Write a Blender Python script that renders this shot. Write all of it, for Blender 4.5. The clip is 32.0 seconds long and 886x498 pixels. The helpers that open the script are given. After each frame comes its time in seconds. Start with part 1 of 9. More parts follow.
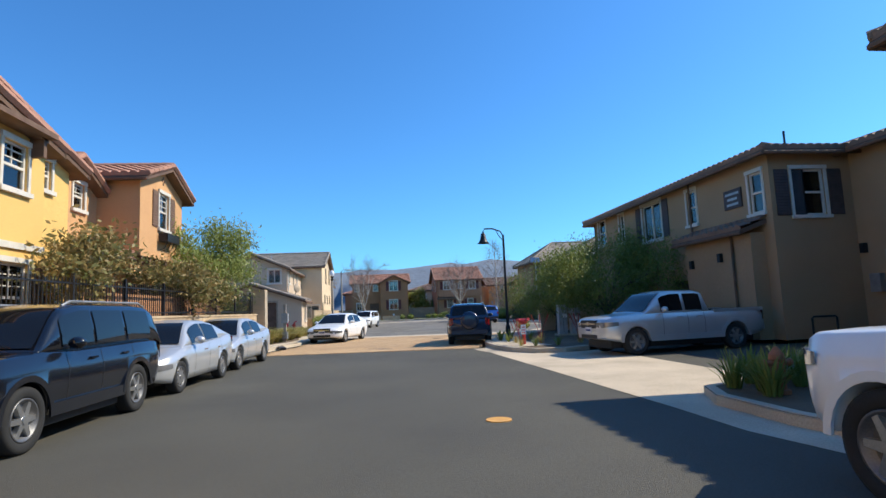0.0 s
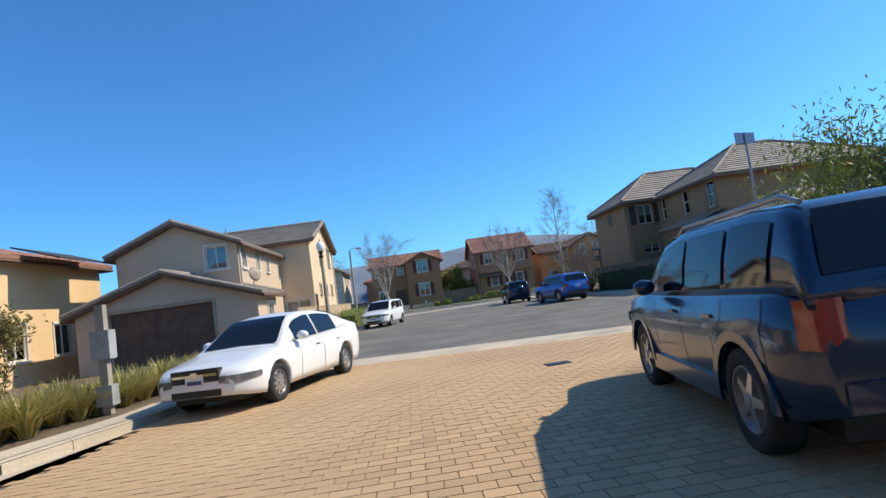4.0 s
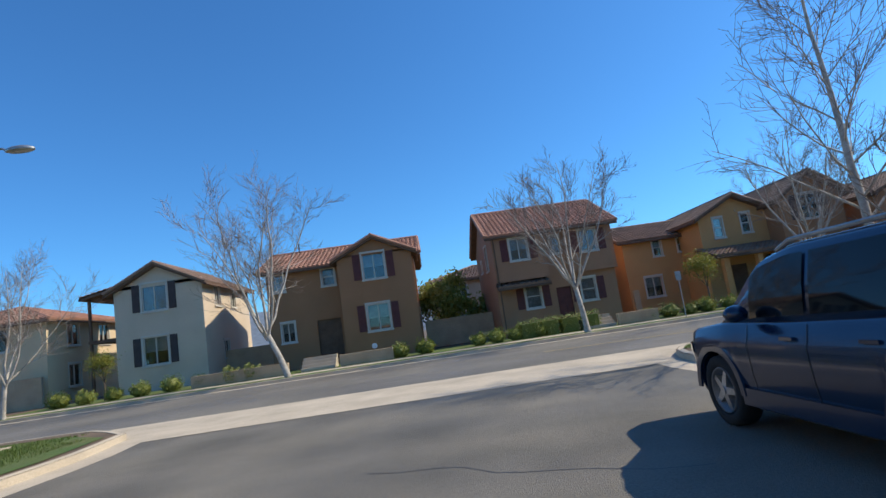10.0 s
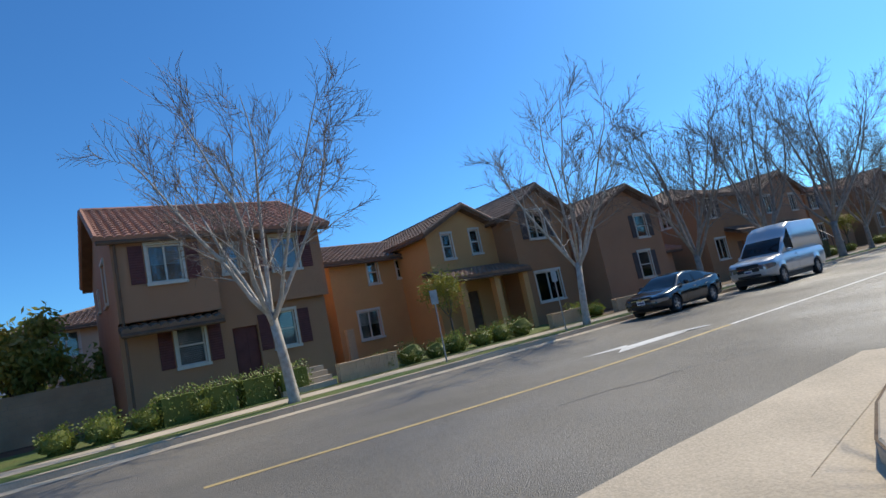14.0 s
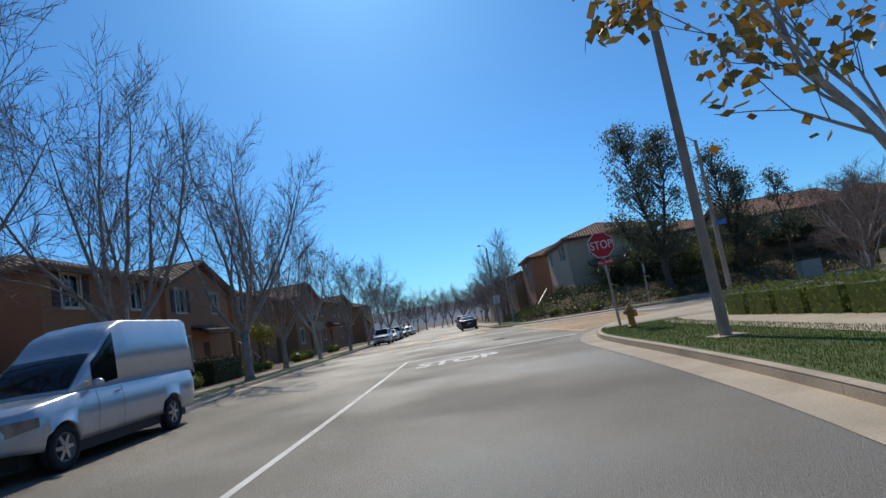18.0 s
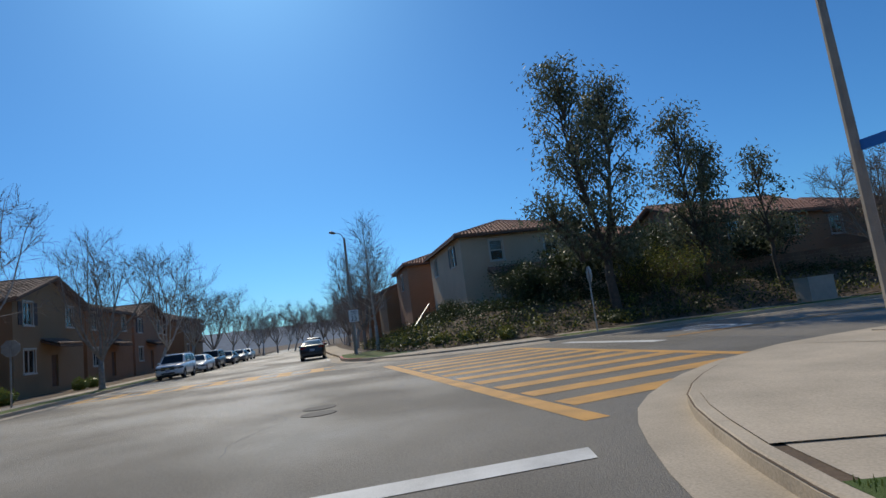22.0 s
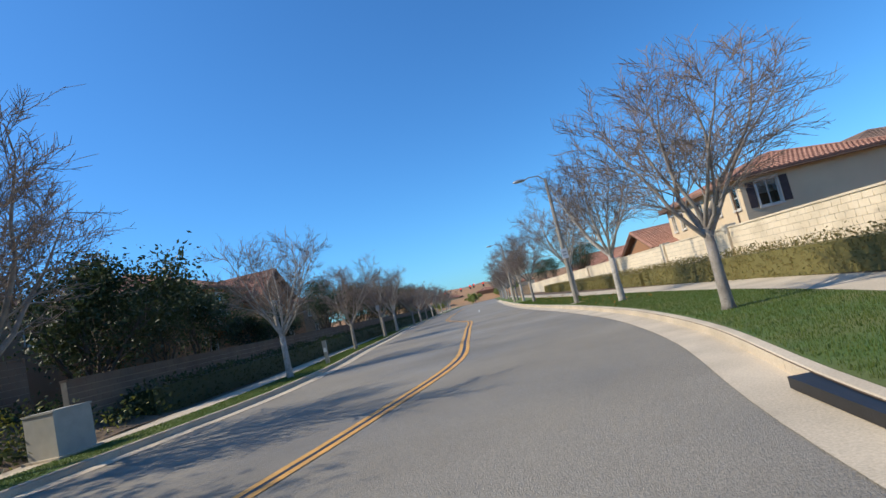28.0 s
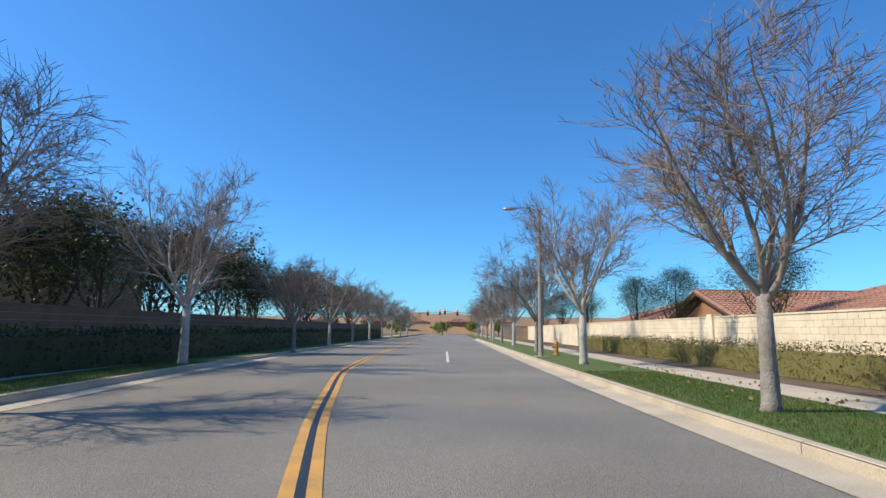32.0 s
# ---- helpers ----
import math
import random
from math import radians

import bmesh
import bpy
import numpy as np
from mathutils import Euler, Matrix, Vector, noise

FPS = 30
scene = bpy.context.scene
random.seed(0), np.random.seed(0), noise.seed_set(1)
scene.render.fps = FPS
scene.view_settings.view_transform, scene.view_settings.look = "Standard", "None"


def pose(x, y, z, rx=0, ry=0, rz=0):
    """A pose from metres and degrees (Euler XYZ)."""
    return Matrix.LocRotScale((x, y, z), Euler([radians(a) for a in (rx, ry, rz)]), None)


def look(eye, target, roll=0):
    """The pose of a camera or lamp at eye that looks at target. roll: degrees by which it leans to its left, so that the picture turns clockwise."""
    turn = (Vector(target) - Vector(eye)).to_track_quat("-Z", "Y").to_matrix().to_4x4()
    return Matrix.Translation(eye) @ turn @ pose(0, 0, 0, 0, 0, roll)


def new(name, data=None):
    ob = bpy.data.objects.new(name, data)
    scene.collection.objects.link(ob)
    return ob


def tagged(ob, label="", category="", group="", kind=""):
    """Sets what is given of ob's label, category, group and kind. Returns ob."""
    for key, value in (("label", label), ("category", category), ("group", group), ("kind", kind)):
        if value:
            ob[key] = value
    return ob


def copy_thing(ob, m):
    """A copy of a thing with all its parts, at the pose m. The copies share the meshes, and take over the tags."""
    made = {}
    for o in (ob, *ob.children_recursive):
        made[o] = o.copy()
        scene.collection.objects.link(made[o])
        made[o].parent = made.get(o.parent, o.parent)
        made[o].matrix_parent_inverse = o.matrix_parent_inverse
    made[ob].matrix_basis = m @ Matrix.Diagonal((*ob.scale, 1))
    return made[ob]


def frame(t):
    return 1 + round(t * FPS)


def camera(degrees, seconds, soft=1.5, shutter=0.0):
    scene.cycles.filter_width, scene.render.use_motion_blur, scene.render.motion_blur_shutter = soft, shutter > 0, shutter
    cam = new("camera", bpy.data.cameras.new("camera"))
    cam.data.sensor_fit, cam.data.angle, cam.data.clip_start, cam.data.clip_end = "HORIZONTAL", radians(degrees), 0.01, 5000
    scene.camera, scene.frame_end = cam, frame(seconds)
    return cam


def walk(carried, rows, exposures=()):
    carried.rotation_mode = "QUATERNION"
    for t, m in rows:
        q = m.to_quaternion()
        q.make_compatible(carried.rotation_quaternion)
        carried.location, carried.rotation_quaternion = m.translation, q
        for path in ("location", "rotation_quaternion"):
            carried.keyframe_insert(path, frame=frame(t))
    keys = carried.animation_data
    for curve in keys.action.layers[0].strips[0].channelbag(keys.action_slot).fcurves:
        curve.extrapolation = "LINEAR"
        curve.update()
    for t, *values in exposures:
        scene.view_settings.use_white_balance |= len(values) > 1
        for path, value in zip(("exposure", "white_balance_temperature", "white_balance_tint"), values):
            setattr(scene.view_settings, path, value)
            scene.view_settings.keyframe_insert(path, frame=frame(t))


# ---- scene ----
cam = camera(77.7, 32.0)
PATH = [
    (0, (0.364, 2.759, 1.464), (0.608, 4.732, 1.682), -2.4),
    (0.5, (0.531, 4.285, 1.459), (0.739, 6.262, 1.677), -3.2),
    (1, (0.659, 6.054, 1.449), (0.844, 8.036, 1.645), -1.7),
    (1.5, (0.738, 7.993, 1.436), (0.797, 9.983, 1.624), -1.2),
    (2, (0.74, 10.112, 1.431), (0.805, 12.101, 1.629), -4.3),
    (2.5, (0.812, 12.718, 1.418), (0.911, 14.706, 1.612), -5.5),
    (3, (0.884, 15.767, 1.4), (0.985, 17.756, 1.583), -4.3),
    (3.5, (0.962, 18.922, 1.374), (1.048, 20.913, 1.546), -5.5),
    (4, (1.086, 21.907, 1.363), (1.227, 23.894, 1.531), -8.1),
    (4.5, (1.274, 25.072, 1.342), (1.542, 27.047, 1.51), -12.0),
    (6.5, (3.866, 39.709, 1.353), (4.209, 41.667, 1.566), -8.0),
    (7, (4.636, 43.757, 1.414), (4.944, 45.718, 1.663), -5.9),
    (7.5, (5.019, 47.552, 1.413), (5.297, 49.514, 1.681), -4.8),
    (8, (5.402, 51.063, 1.388), (5.649, 53.028, 1.669), -4.5),
    (8.5, (5.529, 54.336, 1.397), (5.737, 56.305, 1.68), -3.7),
    (9, (5.719, 57.332, 1.407), (5.847, 59.308, 1.686), -2.7),
    (9.5, (5.892, 60.009, 1.407), (5.949, 61.988, 1.686), -4.1),
    (10, (5.828, 62.396, 1.429), (5.933, 64.374, 1.706), -8.4),
    (10.5, (5.93, 64.6, 1.42), (6.229, 66.561, 1.676), -11.5),
    (11, (6.012, 66.675, 1.426), (6.4, 68.62, 1.68), -9.8),
    (11.5, (6.193, 68.457, 1.44), (6.713, 70.371, 1.692), -11.6),
    (12, (6.69, 70.005, 1.427), (7.48, 71.828, 1.656), -13.4),
    (12.5, (7.082, 71.399, 1.406), (7.945, 73.187, 1.645), -10.8),
    (13, (7.584, 72.497, 1.408), (8.585, 74.213, 1.637), -11.8),
    (13.5, (8.09, 73.563, 1.408), (9.179, 75.222, 1.654), -11.6),
    (15.5, (11.2, 77.75, 1.42), (12.823, 78.897, 1.645), -16.0),
    (16, (12.85, 78.1, 1.41), (14.612, 79.018, 1.643), -16.3),
    (16.5, (14.9, 78.4, 1.41), (16.756, 79.102, 1.66), -15.9),
    (17, (17.55, 78.54, 1.42), (19.473, 79.03, 1.668), -14.2),
    (17.5, (20.944, 78.506, 1.436), (22.912, 78.755, 1.687), -12.1),
    (18, (24.424, 78.36, 1.435), (26.408, 78.371, 1.691), -9.7),
    (18.5, (27.675, 78.0, 1.452), (29.651, 77.833, 1.716), -7.9),
    (19, (30.4, 77.691, 1.45), (32.363, 77.418, 1.719), -6.4),
    (19.5, (32.84, 77.373, 1.392), (34.787, 77.008, 1.668), -6.5),
    (20, (35.081, 76.989, 1.358), (37.019, 76.581, 1.636), -5.3),
    (20.5, (37.186, 76.62, 1.348), (39.135, 76.269, 1.632), -3.3),
    (21, (39.147, 76.289, 1.336), (41.105, 76.009, 1.63), -3.1),
    (21.5, (40.708, 76.279, 1.391), (42.664, 75.965, 1.661), -5.5),
    (22, (42.447, 76.023, 1.375), (44.381, 75.589, 1.643), -7.4),
    (22.5, (43.902, 75.476, 1.405), (45.831, 75.014, 1.659), -7.6),
    (23, (45.192, 75.194, 1.396), (47.094, 74.631, 1.655), -7.6),
    (23.5, (46.425, 75.021, 1.379), (48.304, 74.393, 1.657), -8.1),
    (24, (47.554, 74.643, 1.403), (49.406, 73.942, 1.683), -10.3),
    (24.5, (49.293, 73.992, 1.418), (51.03, 73.031, 1.667), -15.9),
    (25, (50.758, 72.947, 1.433), (52.175, 71.545, 1.596), -21.8),
    (25.5, (52.743, 71.614, 1.394), (53.789, 69.92, 1.589), -20.4),
    (26, (54.152, 69.925, 1.414), (55.001, 68.129, 1.646), -18.8),
    (26.5, (55.224, 67.662, 1.387), (55.699, 65.729, 1.579), -23.3),
    (28.5, (53.587, 55.631, 1.54), (53.602, 53.643, 1.762), -10.4),
    (29, (53.764, 50.723, 1.456), (53.717, 48.737, 1.69), -7.4),
    (29.5, (53.956, 45.647, 1.36), (53.951, 43.661, 1.592), -3.6),
    (30, (54.211, 40.815, 1.344), (54.203, 38.83, 1.585), -4.4),
    (30.5, (54.319, 35.994, 1.401), (54.295, 34.01, 1.657), -4.3),
    (31, (54.403, 30.904, 1.392), (54.378, 28.922, 1.662), -3.6),
    (31.5, (54.541, 25.438, 1.351), (54.535, 23.458, 1.635), -1.9),
    (32, (54.857, 19.734, 1.35), (54.899, 17.755, 1.642), 0.6),
]
EXPOSURES = [(0, 0.3), (4.5, 0.17), (6.5, 0.1), (9, 0.05), (13, 0.0), (16, -0.36), (18, -0.58), (19, -0.6), (21, -0.68), (23, -0.8), (24, -0.85), (25, -0.88), (25.5, -0.7), (26, -0.33), (26.5, -0.2), (28.5, 0.1), (32, 0.13)]
walk(cam, [(t, look(eye, target, roll)) for t, eye, target, roll in PATH], exposures=EXPOSURES)
# ---- light ----
SUN_AZ, SUN_EL = 6.0, 43.0          # degrees from +x towards +y, and above the horizon
world = bpy.data.worlds.new("world")
scene.world = world
world.use_nodes = True
wn, wl = world.node_tree.nodes, world.node_tree.links
sky = wn.new("ShaderNodeTexSky")
sky.sky_type, sky.sun_disc = 'NISHITA', False
sky.sun_elevation, sky.sun_rotation = radians(SUN_EL), radians(90 - SUN_AZ)
sky.air_density, sky.dust_density, sky.ozone_density, sky.altitude = 1.0, 0.6, 4.0, 300
wn["Background"].inputs["Strength"].default_value = 0.13
deep = wn.new("ShaderNodeMixRGB")
deep.blend_type = 'MULTIPLY'
deep.inputs["Fac"].default_value = 1.0
deep.inputs["Color2"].default_value = (0.46, 0.97, 1.36, 1)
wl.new(sky.outputs["Color"], deep.inputs["Color1"])
wl.new(deep.outputs["Color"], wn["Background"].inputs["Color"])
sun = new("sun", bpy.data.lights.new("sun", 'SUN'))
sun.data.energy, sun.data.angle, sun.data.color = 4.75, radians(0.55), (1.0, 0.905, 0.73)
sun.matrix_world = look((0, 0, 0), (-math.cos(radians(SUN_AZ)) * math.cos(radians(SUN_EL)), -math.sin(radians(SUN_AZ)) * math.cos(radians(SUN_EL)), -math.sin(radians(SUN_EL))))

# ---- materials ----
def material(name, colour, rough=0.8, second=None, scale=4.0, fine=60.0, bump=0.15, metal=0.0, spec=0.5, rand=0.0, bump_scale=None, coat=0.0, detail=4.0, stretch=None, grain_mix=0.35):
    """A surface with variation at two scales, fine relief and, per object, a slight shift of tone."""
    m = bpy.data.materials.new(name)
    m.use_nodes = True
    n, l = m.node_tree.nodes, m.node_tree.links
    b = n["Principled BSDF"]
    b.inputs["Roughness"].default_value, b.inputs["Metallic"].default_value = rough, metal
    b.inputs["Specular IOR Level"].default_value = spec
    b.inputs["Coat Weight"].default_value = coat
    b.inputs["Coat Roughness"].default_value = 0.06
    second = second or tuple(c * 0.72 for c in colour)
    tc = n.new("ShaderNodeTexCoord")
    where = tc.outputs["Object"]
    if stretch:
        mp = n.new("ShaderNodeMapping")
        mp.inputs["Scale"].default_value = stretch
        l.new(where, mp.inputs["Vector"])
        where = mp.outputs["Vector"]
    big, small = n.new("ShaderNodeTexNoise"), n.new("ShaderNodeTexNoise")
    big.inputs["Scale"].default_value, big.inputs["Detail"].default_value = scale, detail
    small.inputs["Scale"].default_value, small.inputs["Detail"].default_value = fine, 3.0
    l.new(where, big.inputs["Vector"])
    l.new(where, small.inputs["Vector"])
    ramp = n.new("ShaderNodeMapRange")
    ramp.inputs["From Min"].default_value, ramp.inputs["From Max"].default_value = 0.35, 0.7
    l.new(big.outputs["Fac"], ramp.inputs["Value"])
    mix = n.new("ShaderNodeMixRGB")
    mix.inputs["Color1"].default_value, mix.inputs["Color2"].default_value = (*colour, 1), (*second, 1)
    l.new(ramp.outputs["Result"], mix.inputs["Fac"])
    grain = n.new("ShaderNodeMixRGB")
    grain.blend_type = 'OVERLAY'
    grain.inputs["Fac"].default_value = grain_mix
    l.new(mix.outputs["Color"], grain.inputs["Color1"])
    l.new(small.outputs["Fac"], grain.inputs["Color2"])
    out = grain.outputs["Color"]
    if rand:
        info, hsv, rng = n.new("ShaderNodeObjectInfo"), n.new("ShaderNodeHueSaturation"), n.new("ShaderNodeMapRange")
        rng.inputs["To Min"].default_value, rng.inputs["To Max"].default_value = 1 - rand, 1 + rand
        l.new(info.outputs["Random"], rng.inputs["Value"])
        l.new(rng.outputs["Result"], hsv.inputs["Value"])
        l.new(out, hsv.inputs["Color"])
        out = hsv.outputs["Color"]
    l.new(out, b.inputs["Base Color"])
    if bump:
        bp, bt = n.new("ShaderNodeBump"), small
        if bump_scale:
            bt = n.new("ShaderNodeTexNoise")
            bt.inputs["Scale"].default_value = bump_scale
            l.new(where, bt.inputs["Vector"])
        bp.inputs["Strength"].default_value, bp.inputs["Distance"].default_value = bump, 0.02
        l.new(bt.outputs["Fac"], bp.inputs["Height"])
        l.new(bp.outputs["Normal"], b.inputs["Normal"])
    return m


def leaf_material(name, colour, second, rough=0.5, through_=0.3):
    """Leaves that differ from one to the next and let some light through."""
    m = bpy.data.materials.new(name)
    m.use_nodes = True
    n, l = m.node_tree.nodes, m.node_tree.links
    b = n["Principled BSDF"]
    geo, mix = n.new("ShaderNodeNewGeometry"), n.new("ShaderNodeMixRGB")
    mix.inputs["Color1"].default_value, mix.inputs["Color2"].default_value = (*colour, 1), (*second, 1)
    l.new(geo.outputs["Random Per Island"], mix.inputs["Fac"])
    l.new(mix.outputs["Color"], b.inputs["Base Color"])
    b.inputs["Roughness"].default_value = rough
    b.inputs["Specular IOR Level"].default_value = 0.35
    tr, add = n.new("ShaderNodeBsdfTranslucent"), n.new("ShaderNodeMixShader")
    add.inputs["Fac"].default_value = through_
    l.new(mix.outputs["Color"], tr.inputs["Color"])
    l.new(b.outputs["BSDF"], add.inputs[1])
    l.new(tr.outputs["BSDF"], add.inputs[2])
    l.new(add.outputs["Shader"], n["Material Output"].inputs["Surface"])
    return m


def glass_material(name, tint=(0.8, 0.86, 0.88), rough=0.0, solid=0.35):
    """A window pane: mirror-like gloss over a tinted, partly see-through body."""
    m = bpy.data.materials.new(name)
    m.use_nodes = True
    n, l = m.node_tree.nodes, m.node_tree.links
    tr, gl, mx, fr = n.new("ShaderNodeBsdfTransparent"), n.new("ShaderNodeBsdfGlossy"), n.new("ShaderNodeMixShader"), n.new("ShaderNodeFresnel")
    tr.inputs["Color"].default_value = (*tint, 1)
    gl.inputs["Roughness"].default_value = rough + 0.02
    fr.inputs["IOR"].default_value = 1.0 + solid * 2.6
    l.new(fr.outputs["Fac"], mx.inputs["Fac"])
    l.new(tr.outputs["BSDF"], mx.inputs[1])
    l.new(gl.outputs["BSDF"], mx.inputs[2])
    l.new(mx.outputs["Shader"], n["Material Output"].inputs["Surface"])
    return m


def plain(name, colour, rough=0.6, metal=0.0, spec=0.5, coat=0.0):
    return material(name, colour, rough, tuple(c * 0.9 for c in colour), 3.0, 90.0, 0.0, metal, spec, 0.0, None, coat)


asphalt = material("asphalt", (0.086, 0.08, 0.062), 0.82, (0.057, 0.053, 0.043), 0.3, 38.0, 0.6, bump_scale=90.0, grain_mix=0.5, detail=8.0)
asphalt_bulb = material("bulb_asphalt", (0.2, 0.176, 0.138), 0.8, (0.105, 0.095, 0.077), 0.45, 40.0, 0.8, bump_scale=80.0, grain_mix=0.55, detail=10.0)
asphalt_avenue = material("avenue_asphalt", (0.205, 0.181, 0.145), 0.62, (0.143, 0.128, 0.104), 0.25, 42.0, 0.8, bump_scale=80.0, grain_mix=0.6, detail=8.0)
asphalt_hill = material("hill_asphalt", (0.265, 0.232, 0.183), 0.68, (0.186, 0.165, 0.133), 0.25, 42.0, 0.8, bump_scale=80.0, grain_mix=0.6, detail=8.0)


def polished(m, low, high, scale):
    """Worn patches: the gloss of a surface varies slowly over it."""
    n, l = m.node_tree.nodes, m.node_tree.links
    tc, noise, rng = n.new("ShaderNodeTexCoord"), n.new("ShaderNodeTexNoise"), n.new("ShaderNodeMapRange")
    noise.inputs["Scale"].default_value, noise.inputs["Detail"].default_value = scale, 6.0
    rng.inputs["From Min"].default_value, rng.inputs["From Max"].default_value = 0.38, 0.62
    rng.inputs["To Min"].default_value, rng.inputs["To Max"].default_value = low, high
    l.new(tc.outputs["Object"], noise.inputs["Vector"])
    l.new(noise.outputs["Fac"], rng.inputs["Value"])
    l.new(rng.outputs["Result"], n["Principled BSDF"].inputs["Roughness"])


polished(asphalt_avenue, 0.48, 0.78, 0.22)
polished(asphalt_hill, 0.6, 0.82, 0.22)
polished(asphalt_bulb, 0.65, 0.85, 0.3)
concrete = material("concrete", (0.56, 0.465, 0.345), 0.9, (0.41, 0.34, 0.25), 0.8, 40.0, 0.25)
paver = material("paver", (0.5, 0.33, 0.175), 0.9, (0.4, 0.26, 0.14), 0.35, 60.0, 0.3, rand=0.12)
joint_sand = material("joint_sand", (0.2, 0.14, 0.085), 0.95)
soil = material("soil", (0.17, 0.115, 0.07), 0.95, (0.1, 0.07, 0.045), 0.9, 30.0, 0.8, bump_scale=18.0)
mulch = material("mulch", (0.24, 0.15, 0.09), 0.95, (0.11, 0.07, 0.045), 2.5, 45.0, 1.0, bump_scale=30.0)
lawn = material("lawn", (0.08, 0.14, 0.024), 0.9, (0.14, 0.15, 0.04), 0.7, 60.0, 0.9, bump_scale=120.0)
white_paint = material("white_road_paint", (0.72, 0.71, 0.67), 0.7, (0.5, 0.49, 0.46), 1.6, 70.0, 0.2)
faded_paint = material("faded_yellow_paint", (0.55, 0.4, 0.17), 0.7, (0.4, 0.3, 0.14), 1.6, 70.0, 0.2)
yellow_paint = material("yellow_road_paint", (0.66, 0.34, 0.075), 0.7, (0.46, 0.25, 0.07), 1.6, 70.0, 0.2)
red_paint = material("red_kerb_paint", (0.45, 0.06, 0.04), 0.7)
cast_iron = material("cast_iron", (0.13, 0.115, 0.095), 0.8, (0.09, 0.08, 0.07))
tar = material("tar", (0.03, 0.03, 0.03), 0.5)
trim_white = material("white_trim", (0.64, 0.59, 0.51), 0.7, (0.55, 0.51, 0.44))
trim_tan = material("tan_trim", (0.42, 0.33, 0.23), 0.8)
wood_brown = material("brown_wood", (0.16, 0.09, 0.055), 0.75, (0.11, 0.06, 0.035), 3.0, 50.0, 0.2)
shutter_dark = material("dark_shutter", (0.075, 0.05, 0.045), 0.7)
shutter_red = material("oxblood_shutter", (0.13, 0.035, 0.03), 0.7)
glass = glass_material("window_glass")
blind = material("blind", (0.62, 0.6, 0.55), 0.8)
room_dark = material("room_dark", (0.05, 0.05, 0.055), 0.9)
iron = material("black_iron", (0.02, 0.02, 0.022), 0.45, metal=0.3)
galvanised = material("galvanised_steel", (0.42, 0.42, 0.41), 0.45, metal=0.7, fine=120.0)
pole_concrete = material("concrete_pole", (0.36, 0.31, 0.25), 0.85, (0.27, 0.235, 0.19), 2.0, 90.0, 0.3)
block = material("concrete_block", (0.79, 0.66, 0.48), 0.92, (0.62, 0.51, 0.36), 1.2, 60.0, 0.4, rand=0.05)
block_tan = material("tan_block", (0.55, 0.41, 0.26), 0.92, (0.44, 0.32, 0.2), 1.2, 60.0, 0.4, rand=0.06)
mortar = material("mortar", (0.45, 0.37, 0.27), 0.95)
bark_grey = material("grey_bark", (0.33, 0.29, 0.25), 0.95, (0.2, 0.17, 0.14), 5.0, 40.0, 0.8, bump_scale=25.0)
bark_pale = material("pale_bark", (0.5, 0.45, 0.39), 0.9, (0.32, 0.28, 0.23), 6.0, 40.0, 0.5, bump_scale=20.0)
# Garden wall block with its deep shade put into the dark brown.
wall_shade_brown = material("shade_brown_block", (0.21, 0.145, 0.095), 0.93, (0.15, 0.1, 0.07), 1.2, 60.0, 0.4, rand=0.06)
bark_dark = material("dark_bark", (0.11, 0.085, 0.065), 0.95, (0.06, 0.05, 0.04), 5.0, 40.0, 0.8, bump_scale=25.0)
twig_mat = material("twigs", (0.27, 0.205, 0.165), 0.95, (0.18, 0.135, 0.11))
leaf_euc = leaf_material("eucalyptus_leaf", (0.075, 0.095, 0.055), (0.16, 0.17, 0.105), 0.45, 0.42)
leaf_pepper = leaf_material("pepper_leaf", (0.2, 0.24, 0.05), (0.32, 0.34, 0.09))
leaf_dark = leaf_material("dark_leaf", (0.03, 0.05, 0.018), (0.07, 0.085, 0.03))
leaf_mag = leaf_material("bronze_leaf", (0.15, 0.165, 0.05), (0.36, 0.25, 0.1))
leaf_hedge = leaf_material("hedge_leaf", (0.13, 0.18, 0.035), (0.24, 0.26, 0.06))
leaf_dry = leaf_material("dry_hedge_leaf", (0.2, 0.19, 0.06), (0.34, 0.27, 0.12))
leaf_gold = leaf_material("yellow_green_leaf", (0.16, 0.17, 0.03), (0.3, 0.28, 0.05))
leaf_autumn = leaf_material("autumn_leaf", (0.34, 0.16, 0.03), (0.22, 0.2, 0.05))
leaf_grass = leaf_material("grass_blade", (0.065, 0.125, 0.018), (0.14, 0.165, 0.035))
leaf_straw = leaf_material("straw_blade", (0.5, 0.39, 0.14), (0.3, 0.29, 0.08))
leaf_pine = leaf_material("pine_needles", (0.02, 0.045, 0.018), (0.05, 0.08, 0.03))
leaf_red = leaf_material("red_flower", (0.35, 0.03, 0.03), (0.45, 0.07, 0.05))
hill_mat = material("dry_hill", (0.36, 0.19, 0.09), 0.95, (0.22, 0.15, 0.08), 0.03, 0.4, 0.0)
# The haze of distance is put into this blue-grey colour.
haze_hill = material("haze_hill", (0.17, 0.2, 0.24), 1.0, (0.14, 0.17, 0.21), 0.01, 0.1, 0.0)


def stucco(name, colour):
    return material(name, colour, 0.92, tuple(c * 0.88 for c in colour), 0.6, 45.0, 0.35, bump_scale=70.0)


